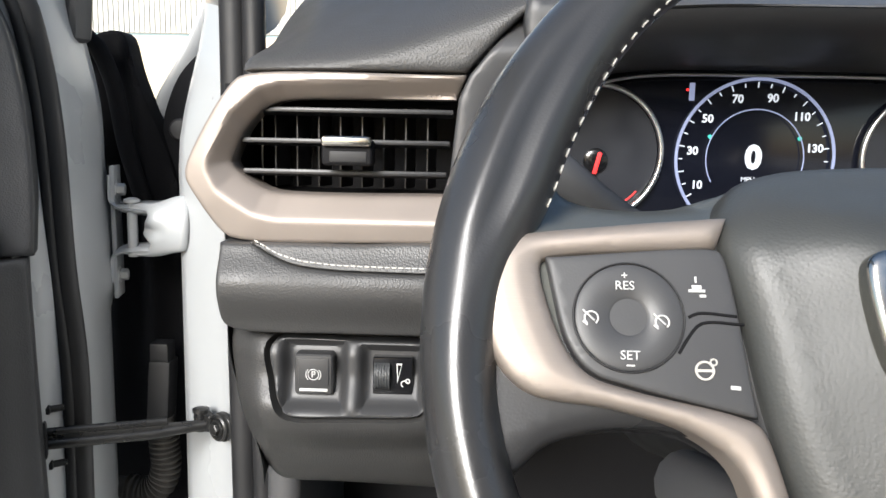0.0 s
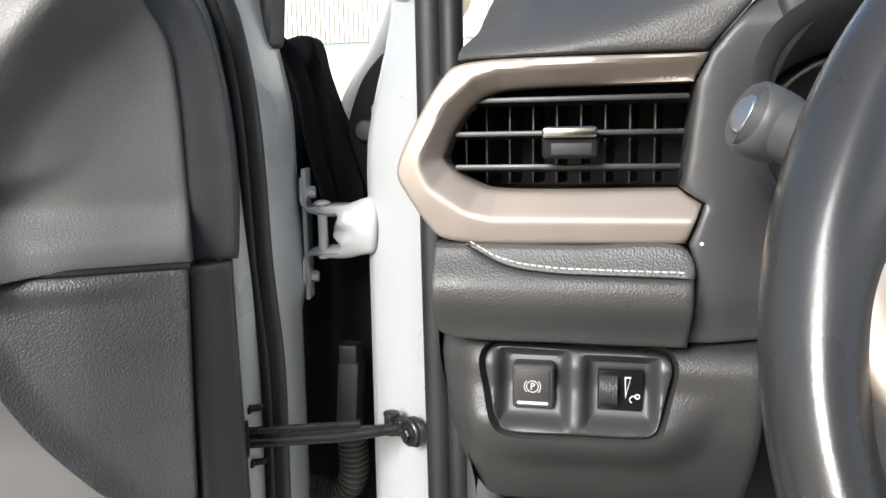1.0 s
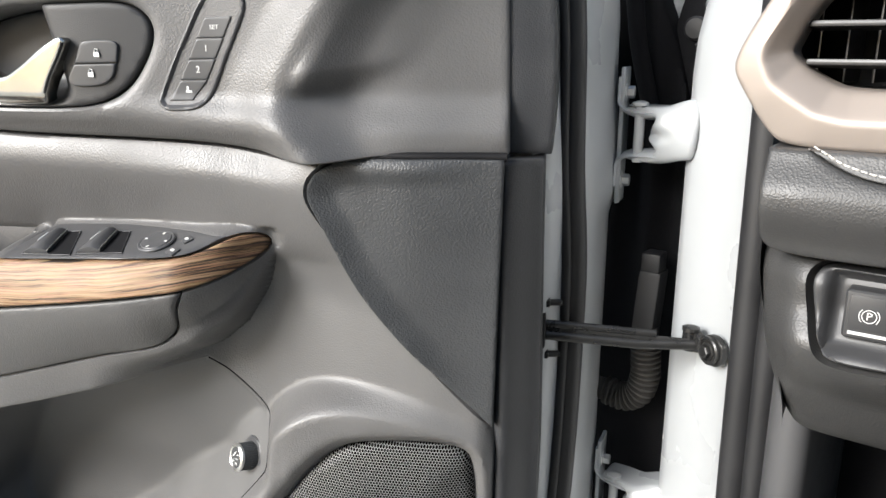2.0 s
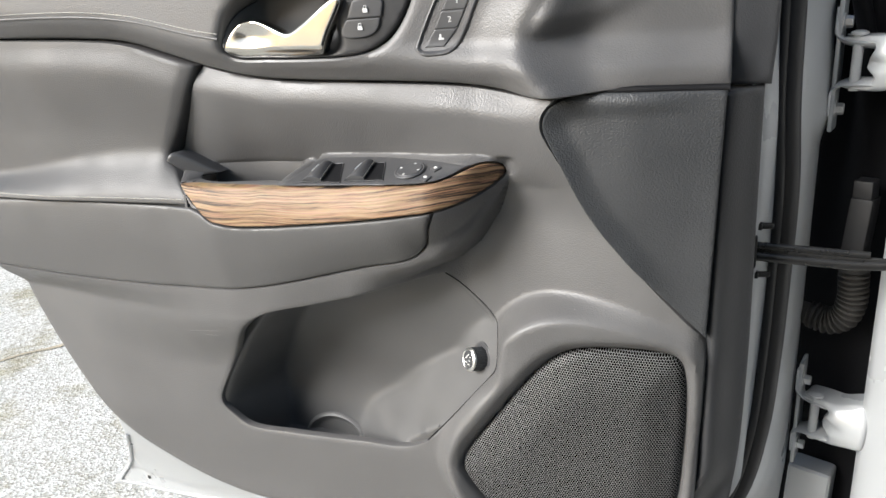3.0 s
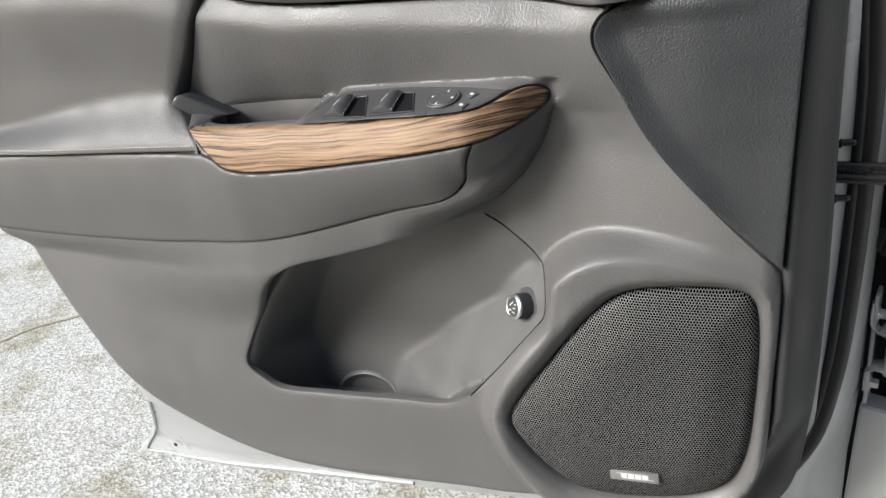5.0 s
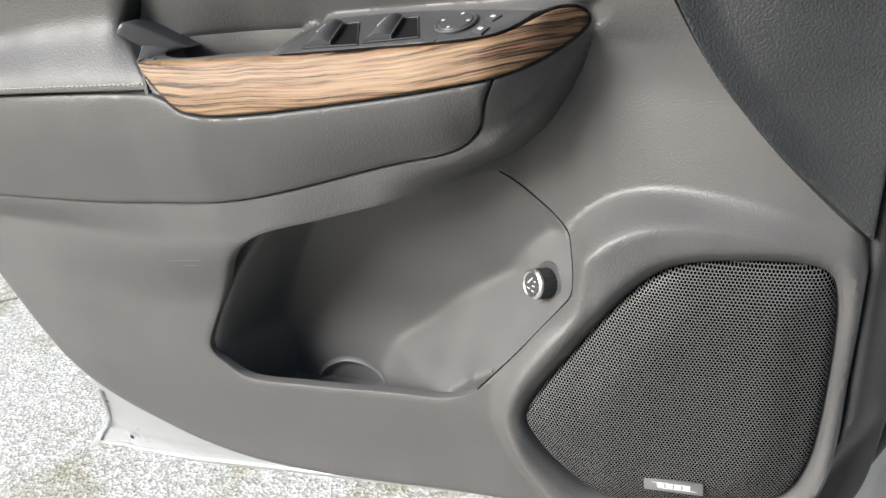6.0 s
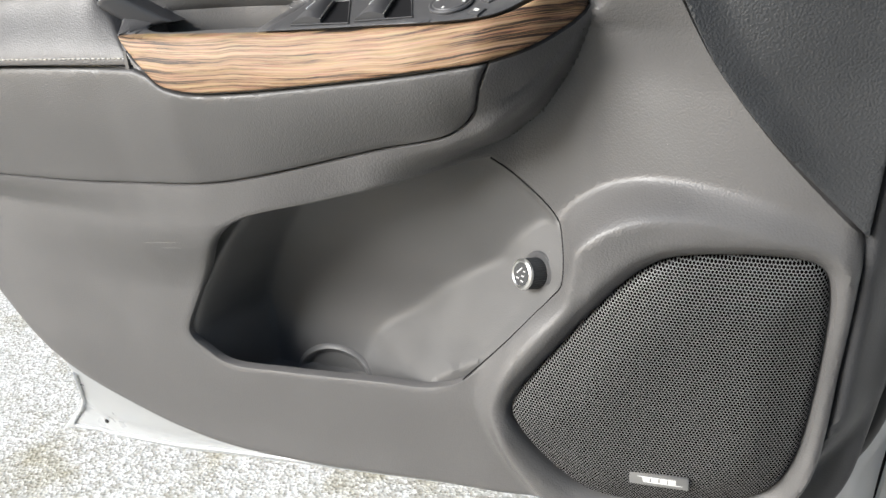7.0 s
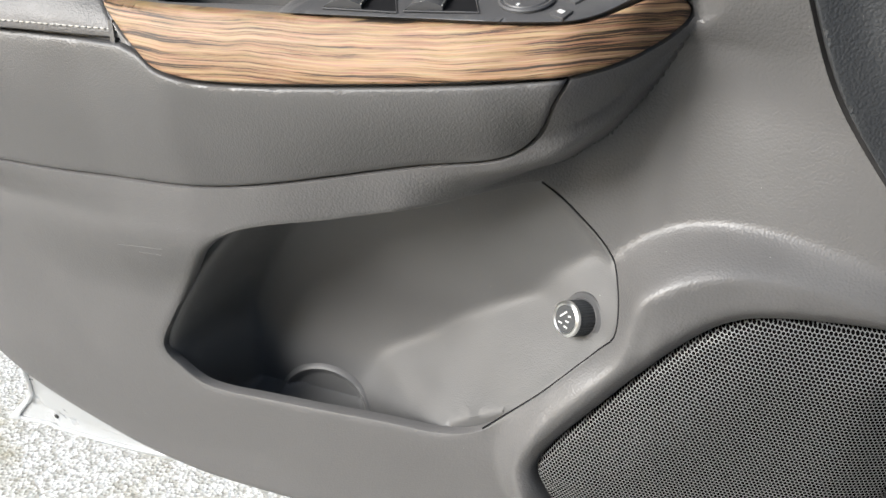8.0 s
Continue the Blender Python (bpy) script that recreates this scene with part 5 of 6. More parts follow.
# the gap behind the door: rubber curtain, liner and cavity, its shade put into their colour
LINER_GAP = curve([(-0.46, 0.40), (-0.46, 0.40), (-0.455, 1.40), (-0.425, 1.49), (-0.40, 1.515), (-0.378, 1.508), (-0.366, 1.47), (-0.345, 1.40), (-0.325, 1.33), (-0.310, 1.25), (-0.27, 1.22), (-0.27, 1.22), (-0.27, 0.40), (-0.27, 0.40)], 0.012)
put("gap_curtain", sheet("gap_curtain", LINER_GAP, lambda p, q: -1.012 + 0.010 * np.sin(p * 130 + 3 * np.sin(q * 4)) * S(1.0, 1.3, q), GAP_SHADE, 0.008, 0.004, 0.03), body, "black rubber curtain in the hinge gap, darkened for the gap's shade")
put("curtain_fold", tube("curtain_fold", curve([(-0.427, 0.985, 1.49), (-0.405, 0.98, 1.50), (-0.385, 0.985, 1.46), (-0.372, 0.99, 1.38), (-0.352, 0.995, 1.30)], 0.015, closed=False), 0.010, GAP_SHADE, 10), body)
put("curtain_cap", block("curtain_cap", (0.045, 0.03, 0.090), SMOOTH, 0.012, at=(-0.402, 0.935, 1.535), turn=(0, 6, -25), segs=3), body, "dark grey plastic cap over the curtain")
# plate coloured near-black as it stands in the gap's shade
holder = put("fender_brace", plate("fender_brace", [(-0.345, 1.395), (-0.335, 1.44), (-0.315, 1.475), (-0.28, 1.50), (-0.265, 1.45), (-0.268, 1.36), (-0.285, 1.30), (-0.31, 1.30), (-0.33, 1.345)], -1.030, GAP_SHADE, 0.008, 0.003, 0.006), body, "black inner fender plate with round plugs")
put("plug", lathe("plug", [(0.0135, 0.0), (0.0135, 0.002), (0.011, 0.004), (0.003, 0.0045)], RUBBER, 24, place=pose(-0.322, 1.028, 1.400, 90)), holder)
put("plug", lathe("plug", [(0.0085, 0.0), (0.0085, 0.002), (0.007, 0.003), (0.003, 0.0032)], SATIN, 20, place=pose(-0.305, 1.028, 1.425, 90)), holder)
put("bead_chain", join("bead_chain", [lathe("b", [(0.0012, -0.0022), (0.0024, 0), (0.0012, 0.0022)], SMOOTH, 8, place=pose(-0.318 + 0.010 * k / 20 + 0.001 * (k % 2), 1.024, 1.382 - 0.0045 * k)) for k in range(20)], SMOOTH), holder)
put("fender_flange", tube("fender_flange", curve([(-0.270, 1.06, 1.62), (-0.290, 1.06, 1.55), (-0.315, 1.055, 1.49), (-0.348, 1.05, 1.43), (-0.358, 1.05, 1.39)], 0.015, closed=False), 0.014, WHITE, 12, flatten=0.4), body, "pale flange of the front fender")
put("sill_end", block("sill_end", (0.056, 0.04, 0.36), WHITE, 0.008, at=(-0.3640, 0.985, 0.560), turn=(0, 2, 8), segs=3), body, "white lower end of the front fender")

boot = thing("wiring_boot", pose(-0.395, 0.965, 0.976), "black ribbed rubber wiring boot between door and body", "cable boot")
bend = curve([(-0.010, 0, -0.006), (0.020, 0, -0.008), (0.044, 0, -0.010), (0.060, 0, 0.000), (0.067, 0, 0.022), (0.066, 0, 0.050), (0.064, 0, 0.085)], 0.0016, closed=False)
put("bellows", tube("bellows", bend, [0.0145 + 0.0035 * (1 if (i // 2) % 2 else -0.4) if 0.18 < i / len(bend) < 0.86 else 0.014 for i in range(len(bend))], DUSTY_RUBBER, 20), boot, "ribbed rubber bellows")
put("socket", block("socket", (0.016, 0.040, 0.058), RUBBER, 0.005, at=(-0.012, 0, 0.002), segs=3), boot)
put("plug_stem", block("plug_stem", (0.026, 0.030, 0.090), RUBBER, 0.004, at=(0.061, 0.004, 0.110), shape=lambda c: Vector((c.x + (0.006 if c.z > 0 else 0), c.y, c.z))), boot)
put("plug_head", block("plug_head", (0.022, 0.026, 0.024), RUBBER, 0.003, at=(0.066, 0.004, 0.164)), boot)

# plain panels added to close the car and keep light out: roof, floor, far side, rear, door openings behind
put("roof_lining", block("roof_lining", (1.55, 1.9, 0.05), CLOTH, 0.02, at=(0.62, -1.30, 1.79)), body, "unseen pale headliner that shades the cabin")
put("floor_pan", block("floor_pan", (1.50, 3.3, 0.06), RUBBER, 0.01, at=(0.60, -0.55, 0.42)), body, "dark carpeted floor")
put("far_side", block("far_side", (0.08, 3.4, 0.80), SMOOTH, 0.02, at=(1.36, -0.55, 0.80)), body, "dark far side of the cabin")
# unseen, full height so that low sun from behind stays off the dash
put("rear_light_block", block("rear_light_block", (1.55, 0.08, 1.40), SMOOTH, 0.02, at=(0.62, -2.24, 1.10)), body, "unseen dark rear of the cabin that keeps low sun out")
put("near_side", block("near_side", (0.08, 1.2, 0.70), SMOOTH, 0.02, at=(-0.22, -1.66, 0.80)), body, "dark side behind the doorway")
# pillar and unseen bonnet are added to hold back light from the front
put("a_pillar", tube("a_pillar", [(-0.235, 1.02, 1.56), (-0.20, 0.72, 1.66), (-0.15, 0.06, 1.80)], (0.060, 0.055, 0.05), WHITE, 16, flatten=0.8), body, "white windscreen pillar added to cut front light")
put("bonnet", block("bonnet", (1.62, 1.30, 0.90), WHITE, 0.08, at=(0.58, 1.74, 0.86), segs=4), body, "unseen white bonnet added to cut front light")
put("bulkhead", block("bulkhead", (1.55, 0.05, 0.95), CAVITY, 0.01, at=(0.60, 0.96, 0.82)), body, "dark bulkhead of the footwell")
put("sill", block("sill", (0.10, 2.0, 0.14), WHITE, 0.02, at=(-0.17, -0.20, 0.42), segs=3), body, "white door sill")

# a pale ribbed wall far beyond the hinge gap
wall = tagged(new("backdrop_wall", block("backdrop_wall", (14, 0.2, 2.5), BUFF, 0.02, at=(-2, 9.1, 1.24))), "buff rendered foot of a house wall", "wall", kind="structure")
ribs = [block("r", (0.044, 0.02, 2.2), RIBBED, 0.008, at=(-5.9 + 0.06 * k, 9.02, 3.62)) for k in range(110)]
ribs.append(block("r", (14, 0.06, 2.2), RIBBED, 0.0, at=(-2, 9.06, 3.62)))
tagged(new("backdrop_panel", join("backdrop_panel", ribs, RIBBED)), "pale ribbed roller door panel", "wall", kind="structure")

# ---- dashboard ----
dash = thing("dashboard", pose(0, 0, 0), "black leather and plastic dashboard with a bronze air vent", "dashboard")
TRIM = curve([(0.022, 1.4365), (0.022, 1.4365), (0.0155, 1.4215), (0.0155, 1.4215), (-0.095, 1.4195), (-0.106, 1.4165), (-0.121, 1.404), (-0.132, 1.383), (-0.1335, 1.378), (-0.129, 1.372), (-0.110, 1.3605), (-0.100, 1.3585), (0.0095, 1.3585), (0.0095, 1.3585),
              (0.0215, 1.3505), (0.0215, 1.3505), (0.0125, 1.3275), (0.0125, 1.3275), (-0.128, 1.3275), (-0.137, 1.331), (-0.154, 1.354), (-0.1615, 1.368), (-0.160, 1.378), (-0.129, 1.430), (-0.121, 1.4345)], 0.003)
CORE = np.array([(0.05, 1.425), (-0.095, 1.4195), (-0.106, 1.4165), (-0.121, 1.404), (-0.132, 1.383), (-0.1335, 1.378), (-0.129, 1.372), (-0.110, 1.3605), (-0.100, 1.3585), (0.05, 1.3585)])


def trim_skin(x, z):
    """A raised surround: a crest along the middle, the inner flank falling into the vent."""
    d = gap_to(np.stack([x, z], 1), CORE, closed=False)
    crest = 0.011 + 0.006 * S(1.39, 1.35, z)
    w = -0.015 * knots(d / crest, (-1, 0, 1, 9), (1, 1, 0, 0), 0.12) - 0.30 * np.maximum(d - crest, 0) ** 1.15 * 1.6
    return -0.595 + w


put("vent_surround", sheet("vent_surround", TRIM, trim_skin, BRONZE, 0.0018, 0.0022, 0.02, smooth=30), dash, "satin bronze vent surround")
# vent walls coloured near-black for the shade inside
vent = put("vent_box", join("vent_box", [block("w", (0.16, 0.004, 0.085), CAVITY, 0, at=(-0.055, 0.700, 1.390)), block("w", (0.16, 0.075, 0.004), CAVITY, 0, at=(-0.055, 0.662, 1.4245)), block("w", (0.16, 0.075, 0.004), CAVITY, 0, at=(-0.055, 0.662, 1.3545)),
                                         block("w", (0.004, 0.075, 0.08), CAVITY, 0, at=(-0.137, 0.655, 1.39)), block("w", (0.004, 0.085, 0.08), CAVITY, 0, at=(0.020, 0.650, 1.39))], CAVITY), dash, "near-black box of the air vent, its inner shade in the colour")
for z, x0, x1 in ((1.4125, -0.117, 0.014), (1.392, -0.128, 0.012), (1.3715, -0.127, 0.010)):
    put("vent_slat", block("vent_slat", (x1 - x0, 0.016, 0.0036), SLAT, 0.0015, at=((x0 + x1) / 2, 0.621, z), turn=(-8, 0, 0)), vent, "thin black vent slat")
for k in range(8):
    put("vent_vane", block("vent_vane", (0.0014, 0.022, 0.056), SLAT, 0.0005, at=(-0.108 + 0.0152 * k, 0.648, 1.389), turn=(0, 0, -14)), vent)
tab = put("vent_tab", block("vent_tab", (0.033, 0.020, 0.0165), CAVITY, 0.003, at=(-0.0545, 0.606, 1.386), segs=3), vent, "black vent tab with a chrome edge")
put("tab_edge", block("tab_edge", (0.032, 0.012, 0.0066), CHROME, 0.0028, at=(-0.0545, 0.5970, 1.3935), segs=3), tab)
put("tab_window", block("tab_window", (0.024, 0.001, 0.007), RUBBER, 0.0006, at=(-0.0535, 0.5958, 1.3835)), tab)


def pad_skin(x, z):
    """The dash top: a front face that leans in below, and a crown falling back above a rising crease."""
    d = z - knots(x, (-0.14, -0.117, -0.0665, -0.018, 0.0295, 0.058, 0.12), (1.437, 1.4395, 1.443, 1.454, 1.4706, 1.482, 1.50), 0.012)
    over = 0.5 * (d + np.sqrt(d * d + 0.00003))
    return -(0.597 + 1.5 * over + 7.0 * over**2 + 0.05 * S(-0.08, -0.13, x) * S(0.0, 0.03, d))


PAD_TOP = curve([(-0.1225, 1.4375), (-0.1225, 1.4375), (-0.05, 1.4385), (0.0215, 1.4385), (0.0215, 1.4385), (0.033, 1.451), (0.047, 1.466), (0.075, 1.490), (0.11, 1.505), (0.11, 1.505), (0.05, 1.520), (-0.125, 1.520), (-0.125, 1.520), (-0.1245, 1.46)], 0.005)
put("dash_pad", sheet("dash_pad", PAD_TOP, pad_skin, DASH_LEATHER, 0.005, 0.004, 0.03), dash, "black grained leather dash top")


def knee_seam(x):
    return knots(x, (-0.14, -0.118, -0.098, -0.082, -0.06, -0.03, 0.02), (1.338, 1.3275, 1.3165, 1.3125, 1.3105, 1.310, 1.3095), 0.004)


def knee_skin(x, z):
    return -(0.588 - 0.010 * S(1.268, 1.296, z) + 0.012 * S(1.300, 1.328, z))


low_edge = [(float(a), float(knee_seam(a))) for a in np.linspace(-0.1165, 0.0165, 12)]
put("knee_bolster", sheet("knee_bolster", curve([(-0.1365, 1.3265), (-0.1365, 1.3265), (-0.1175, 1.3262), (-0.1175, 1.3262)] + low_edge + [low_edge[-1], (0.0165, 1.29), (0.0145, 1.2675), (0.0145, 1.2675), (-0.05, 1.2675), (-0.128, 1.2695), (-0.1345, 1.274), (-0.136, 1.29)], 0.003), knee_skin, SHADED_LEATHER, 0.003, 0.0025, 0.03), dash, "black grained leather bolster")
top_edge = [(a, b + 0.0006) for a, b in reversed(low_edge)]
put("bolster_top", sheet("bolster_top", curve([(-0.1160, 1.3264), (-0.1160, 1.3264), (-0.05, 1.3262), (0.0110, 1.3262), (0.0165, 1.319), (0.0172, 1.3112), (0.0172, 1.3112)] + top_edge, 0.003), lambda x, z: knee_skin(x, z) + 0.0012, DASH_LEATHER, 0.003, 0.0022, 0.03), dash, "black grained leather flap with a pale stitched edge")
xs = np.linspace(-0.1130, 0.0145, 40)
put("stitching", stitches("stitching", np.stack([xs, knee_seam(xs) + 0.0040], 1), lambda x, z: knee_skin(x, z) + 0.0012, length=0.0034, gap=0.0010, radius=0.0005, side=-1, lift=0.0003), dash, "pale thread in a single row")
LOW = curve([(-0.1395, 1.2655), (-0.1395, 1.2655), (-0.06, 1.2645), (0.03, 1.2635), (0.062, 1.2635), (0.062, 1.2635), (0.055, 1.132), (0.055, 1.132), (0.02, 1.133), (-0.055, 1.138), (-0.100, 1.1395), (-0.110, 1.143), (-0.118, 1.158), (-0.128, 1.190), (-0.1365, 1.230)], 0.005)
POD = curve([(-0.1065, 1.2545), (-0.104, 1.2595), (-0.098, 1.262), (-0.05, 1.2615), (0.000, 1.2605), (0.0065, 1.258), (0.0080, 1.2525), (0.001, 1.222), (-0.002, 1.2150), (-0.009, 1.2125), (-0.05, 1.2110), (-0.088, 1.2105), (-0.0955, 1.2135), (-0.100, 1.222)], 0.003)


def low_skin(x, z):
    x, z = np.asarray(x, float), np.asarray(z, float)
    d = depth_in(np.stack([x, z], 1), POD)
    lump = 0.010 * S(-0.035, -0.004, d) * S(1.24, 1.215, z)
    return -(0.600 + 0.10 * np.clip((1.215 - z) / 0.09, 0, 1) ** 1.5 * 0.6 - lump - 0.006 * S(1.266, 1.25, z) + 0.02 * S(-0.11, -0.14, x))


def low_cut(x, z):
    return low_skin(x, z) - 0.014 * S(-0.0030, 0.0012, depth_in(np.stack([x, z], 1), POD))


put("knee_panel", sheet("knee_panel", LOW, low_cut, SHADED_LEATHER, 0.004, 0.006, 0.04, seams=(POD,)), dash, "black grained lower dash panel")
put("dash_end", spread_strip("dash_end", [(-0.150, 0.790), (-0.1480, 0.72), (-0.1450, 0.66), (-0.1420, 0.628), (-0.1390, 0.612)], 1.15, 1.428, PLASTIC, 20, lambda z, f: (0.030 * float(S(1.40, 1.45, z)) + 0.024 * float(S(1.26, 1.15, z)), 0.0)), dash, "grey end cap of the dashboard")


def well(x, z, x0, z0, x1, z1):
    return S(-0.0075, 0.0005, np.minimum(np.minimum(x - x0, x1 - x), np.minimum(z - z0, z1 - z)))


def pod_skin(x, z):
    a = np.maximum(well(x, z, -0.0925, 1.2205, -0.0590, 1.2550), well(x, z, -0.0395, 1.2215, -0.0065, 1.2525))
    return low_skin(x, z) + 0.0008 - 0.010 * a


POD_IN = curve([(-0.1055, 1.2545), (-0.1033, 1.2588), (-0.098, 1.261), (-0.05, 1.2605), (-0.0005, 1.2595), (0.0056, 1.2572), (0.0070, 1.2525), (0.000, 1.2225), (-0.0027, 1.2158), (-0.009, 1.2135), (-0.05, 1.2120), (-0.088, 1.2115), (-0.0948, 1.2142), (-0.099, 1.2225)], 0.003)
pod = put("switch_pod", sheet("switch_pod", POD_IN, pod_skin, POD_BLACK, 0.0022, 0.0015, 0.012), dash, "satin black switch surround with two hollows")
FACE = Matrix.Rotation(radians(90), 4, "X")
pb = put("parking_brake_button", block("parking_brake_button", (0.0258, 0.014, 0.0280), POD_BLACK, 0.0028, at=(-0.0755, 0.5985, 1.2385), segs=3), pod, "square black parking brake button")
put("button_face", block("button_face", (0.0205, 0.0012, 0.0190), POD_BLACK, 0.0006, at=(-0.0755, 0.5912, 1.2405)), pb)
put("button_bar", block("button_bar", (0.0190, 0.0010, 0.0018), INK, 0.0003, at=(-0.0755, 0.5910, 1.2283)), pb)
put("brake_letter", lettering("brake_letter", "P", 0.0062, INK, Matrix.Translation((-0.0755, 0.5904, 1.2390)) @ FACE), pb)


def ring_line(x, y, z, r, thick, a0, a1, n=24):
    return tube("ring", [(x + r * math.cos(radians(a0 + (a1 - a0) * k / n)), y, z + r * math.sin(radians(a0 + (a1 - a0) * k / n))) for k in range(n + 1)], thick, INK, 6)


put("brake_ring", join("brake_ring", [ring_line(-0.0755, 0.5905, 1.2390, 0.0036, 0.00028, 0, 360), ring_line(-0.0755, 0.5905, 1.2390, 0.0050, 0.00028, -45, 45, 8), ring_line(-0.0755, 0.5905, 1.2390, 0.0050, 0.00028, 135, 225, 8)], INK), pb)
dim = put("dimmer_switch", block("dimmer_switch", (0.0270, 0.010, 0.0260), GLOSS_BLACK, 0.0016, at=(-0.0230, 0.601, 1.2375), segs=3), pod, "ribbed thumbwheel beside a printed dimmer plate")
thumb = put("thumbwheel", tube("thumbwheel", [(-0.0355, 0.600, 1.2375), (-0.0350, 0.600, 1.2375), (-0.0252, 0.600, 1.2375), (-0.0247, 0.600, 1.2375)], (0.0095, 0.0102, 0.0102, 0.0095), DARK, 20, up=(0, -1, 0)), dim)
put("wheel_ribs", join("wheel_ribs", [tube("r", [(-0.0345 + 0.0018 * k + 0.0005 * math.cos(0), 0.600 - 0.0104 * math.cos(radians(a)), 1.2375 + 0.0104 * math.sin(radians(a))) for a in range(-60, 61, 10)], 0.00042, DARK, 5) for k in range(6)], DARK), thumb)
put("dimmer_mark", plate("dimmer_mark", [(-0.0205, 1.2465), (-0.0205, 1.2465), (-0.0165, 1.2465), (-0.0165, 1.2465), (-0.0198, 1.2325), (-0.0198, 1.2325)], -0.5958, INK, 0.002, 0.0002, 0.0006), dim)
put("dimmer_mark", plate("dimmer_mark", [(-0.0198, 1.2455), (-0.0198, 1.2455), (-0.0172, 1.2455), (-0.0172, 1.2455), (-0.0194, 1.2365), (-0.0194, 1.2365)], -0.5955, GLOSS_BLACK, 0.002, 0.0002, 0.0006), dim)
put("lamp_mark", join("lamp_mark", [ring_line(-0.0150, 0.5955, 1.2325, 0.0022, 0.0004, 20, 250, 10), ring_line(-0.0128, 0.5955, 1.2345, 0.0014, 0.0004, 0, 360, 10)], INK), dim)

# smooth panel between the vent and the instruments, and the hood over them
SIDE = curve([(0.0235, 1.4365), (0.0235, 1.4365), (0.017, 1.4215), (0.017, 1.4215), (0.011, 1.3590), (0.011, 1.3590), (0.0235, 1.3510), (0.0235, 1.3510), (0.0150, 1.3275), (0.0150, 1.3275), (0.0185, 1.311), (0.0155, 1.2660), (0.0155, 1.2660), (0.09, 1.2650), (0.09, 1.2650),
              (0.085, 1.31), (0.066, 1.345), (0.058, 1.385), (0.060, 1.42), (0.074, 1.447), (0.10, 1.468), (0.10, 1.468), (0.10, 1.500), (0.10, 1.500), (0.07, 1.486), (0.045, 1.4625)], 0.004)


def side_skin(x, z):
    return -(0.598 + 0.02 * S(0.02, 0.075, x) * S(1.46, 1.40, z) + 0.008 * S(1.30, 1.265, z) + 0.05 * np.clip((z - 1.45) / 0.05, 0, 1) ** 1.5)


put("side_bezel", sheet("side_bezel", SIDE, side_skin, SMOOTH, 0.004, 0.003, 0.05), dash, "smooth dark grey dash panel")
put("screw_cap", lathe("screw_cap", [(0.0013, 0), (0.0010, 0.0005), (0.0004, 0.0006)], INK, 10, place=pose(0.0215, 0.597, 1.328, 90)), dash)


def hood():
    """The hollow that holds the instruments: lofted from its mouth back to the dial plate."""
    n = 56
    rows = []
    for k, (y, sx, sz, cz) in enumerate(((0.585, 1.10, 1.18, 1.404), (0.592, 1.06, 1.12, 1.402), (0.61, 1.03, 1.05, 1.398), (0.66, 0.99, 0.98, 1.394), (0.715, 0.965, 0.94, 1.392))):
        row = []
        for i in range(n):
            a = 2 * math.pi * i / n
            c, s = math.cos(a), math.sin(a)
            row.append((0.262 + 0.200 * sx * math.copysign(abs(c) ** 0.55, c), y, cz + 0.064 * sz * math.copysign(abs(s) ** 0.6, s)))
        rows.append(row)
    verts = [v for r in rows for v in r]
    faces = [(k * n + i, (k + 1) * n + i, (k + 1) * n + (i + 1) % n, k * n + (i + 1) % n) for k in range(len(rows) - 1) for i in range(n)]
    return mesh_of("instrument_hood", verts, faces, SMOOTH, 50)


put("instrument_hood", hood(), dash, "dark hood round the instruments")
put("hood_top", sheet("hood_top", curve([(0.062, 1.452), (0.09, 1.470), (0.14, 1.478), (0.262, 1.481), (0.40, 1.478), (0.46, 1.455), (0.48, 1.47), (0.46, 1.53), (0.262, 1.55), (0.10, 1.53), (0.06, 1.49)], 0.006), lambda x, z: -(0.590 + 2.6 * np.clip(z - 1.482, 0, 1)), SMOOTH, 0.006, 0.004, 0.02), dash, "smooth dark grey hood top")
put("dash_front", block("dash_front", (0.90, 0.25, 0.30), SMOOTH, 0.03, at=(0.92, 0.74, 1.34), segs=3), dash, "dark passenger side of the dashboard")
put("dash_back", block("dash_back", (1.50, 0.20, 0.16), SMOOTH, 0.02, at=(0.62, 0.86, 1.41)), dash)

DIAL_FACE = material("dark_dial_face", (0.022, 0.024, 0.030), 0.35, spread=0.2, blotch=40.0)

# ---- instruments ----
cluster = thing("instrument_cluster", pose(0.262, 0.702, 1.388), "lit black instrument cluster with chrome-ringed dials", "instrument cluster")
put("glass_plate", block("glass_plate", (0.40, 0.004, 0.135), SCREEN, 0.001, at=(0, 0.006, 0)), cluster, "black dial plate")
arch = [(-0.150 + 0.30 * k / 40, -0.004, 0.0605 - 0.012 * abs(2 * k / 40 - 1) ** 5) for k in range(41)]
put("chrome_arch", tube("chrome_arch", arch, 0.0013, SATIN, 8), cluster, "thin chrome line over the dials")


def ring_of(name, x, z, r, thick, mat, a0=0, a1=360, y=0.0, n=56):
    return tube(name, [(x + r * math.cos(radians(a0 + (a1 - a0) * k / n)), y, z + r * math.sin(radians(a0 + (a1 - a0) * k / n))) for k in range(n + 1)], thick, mat, 8)


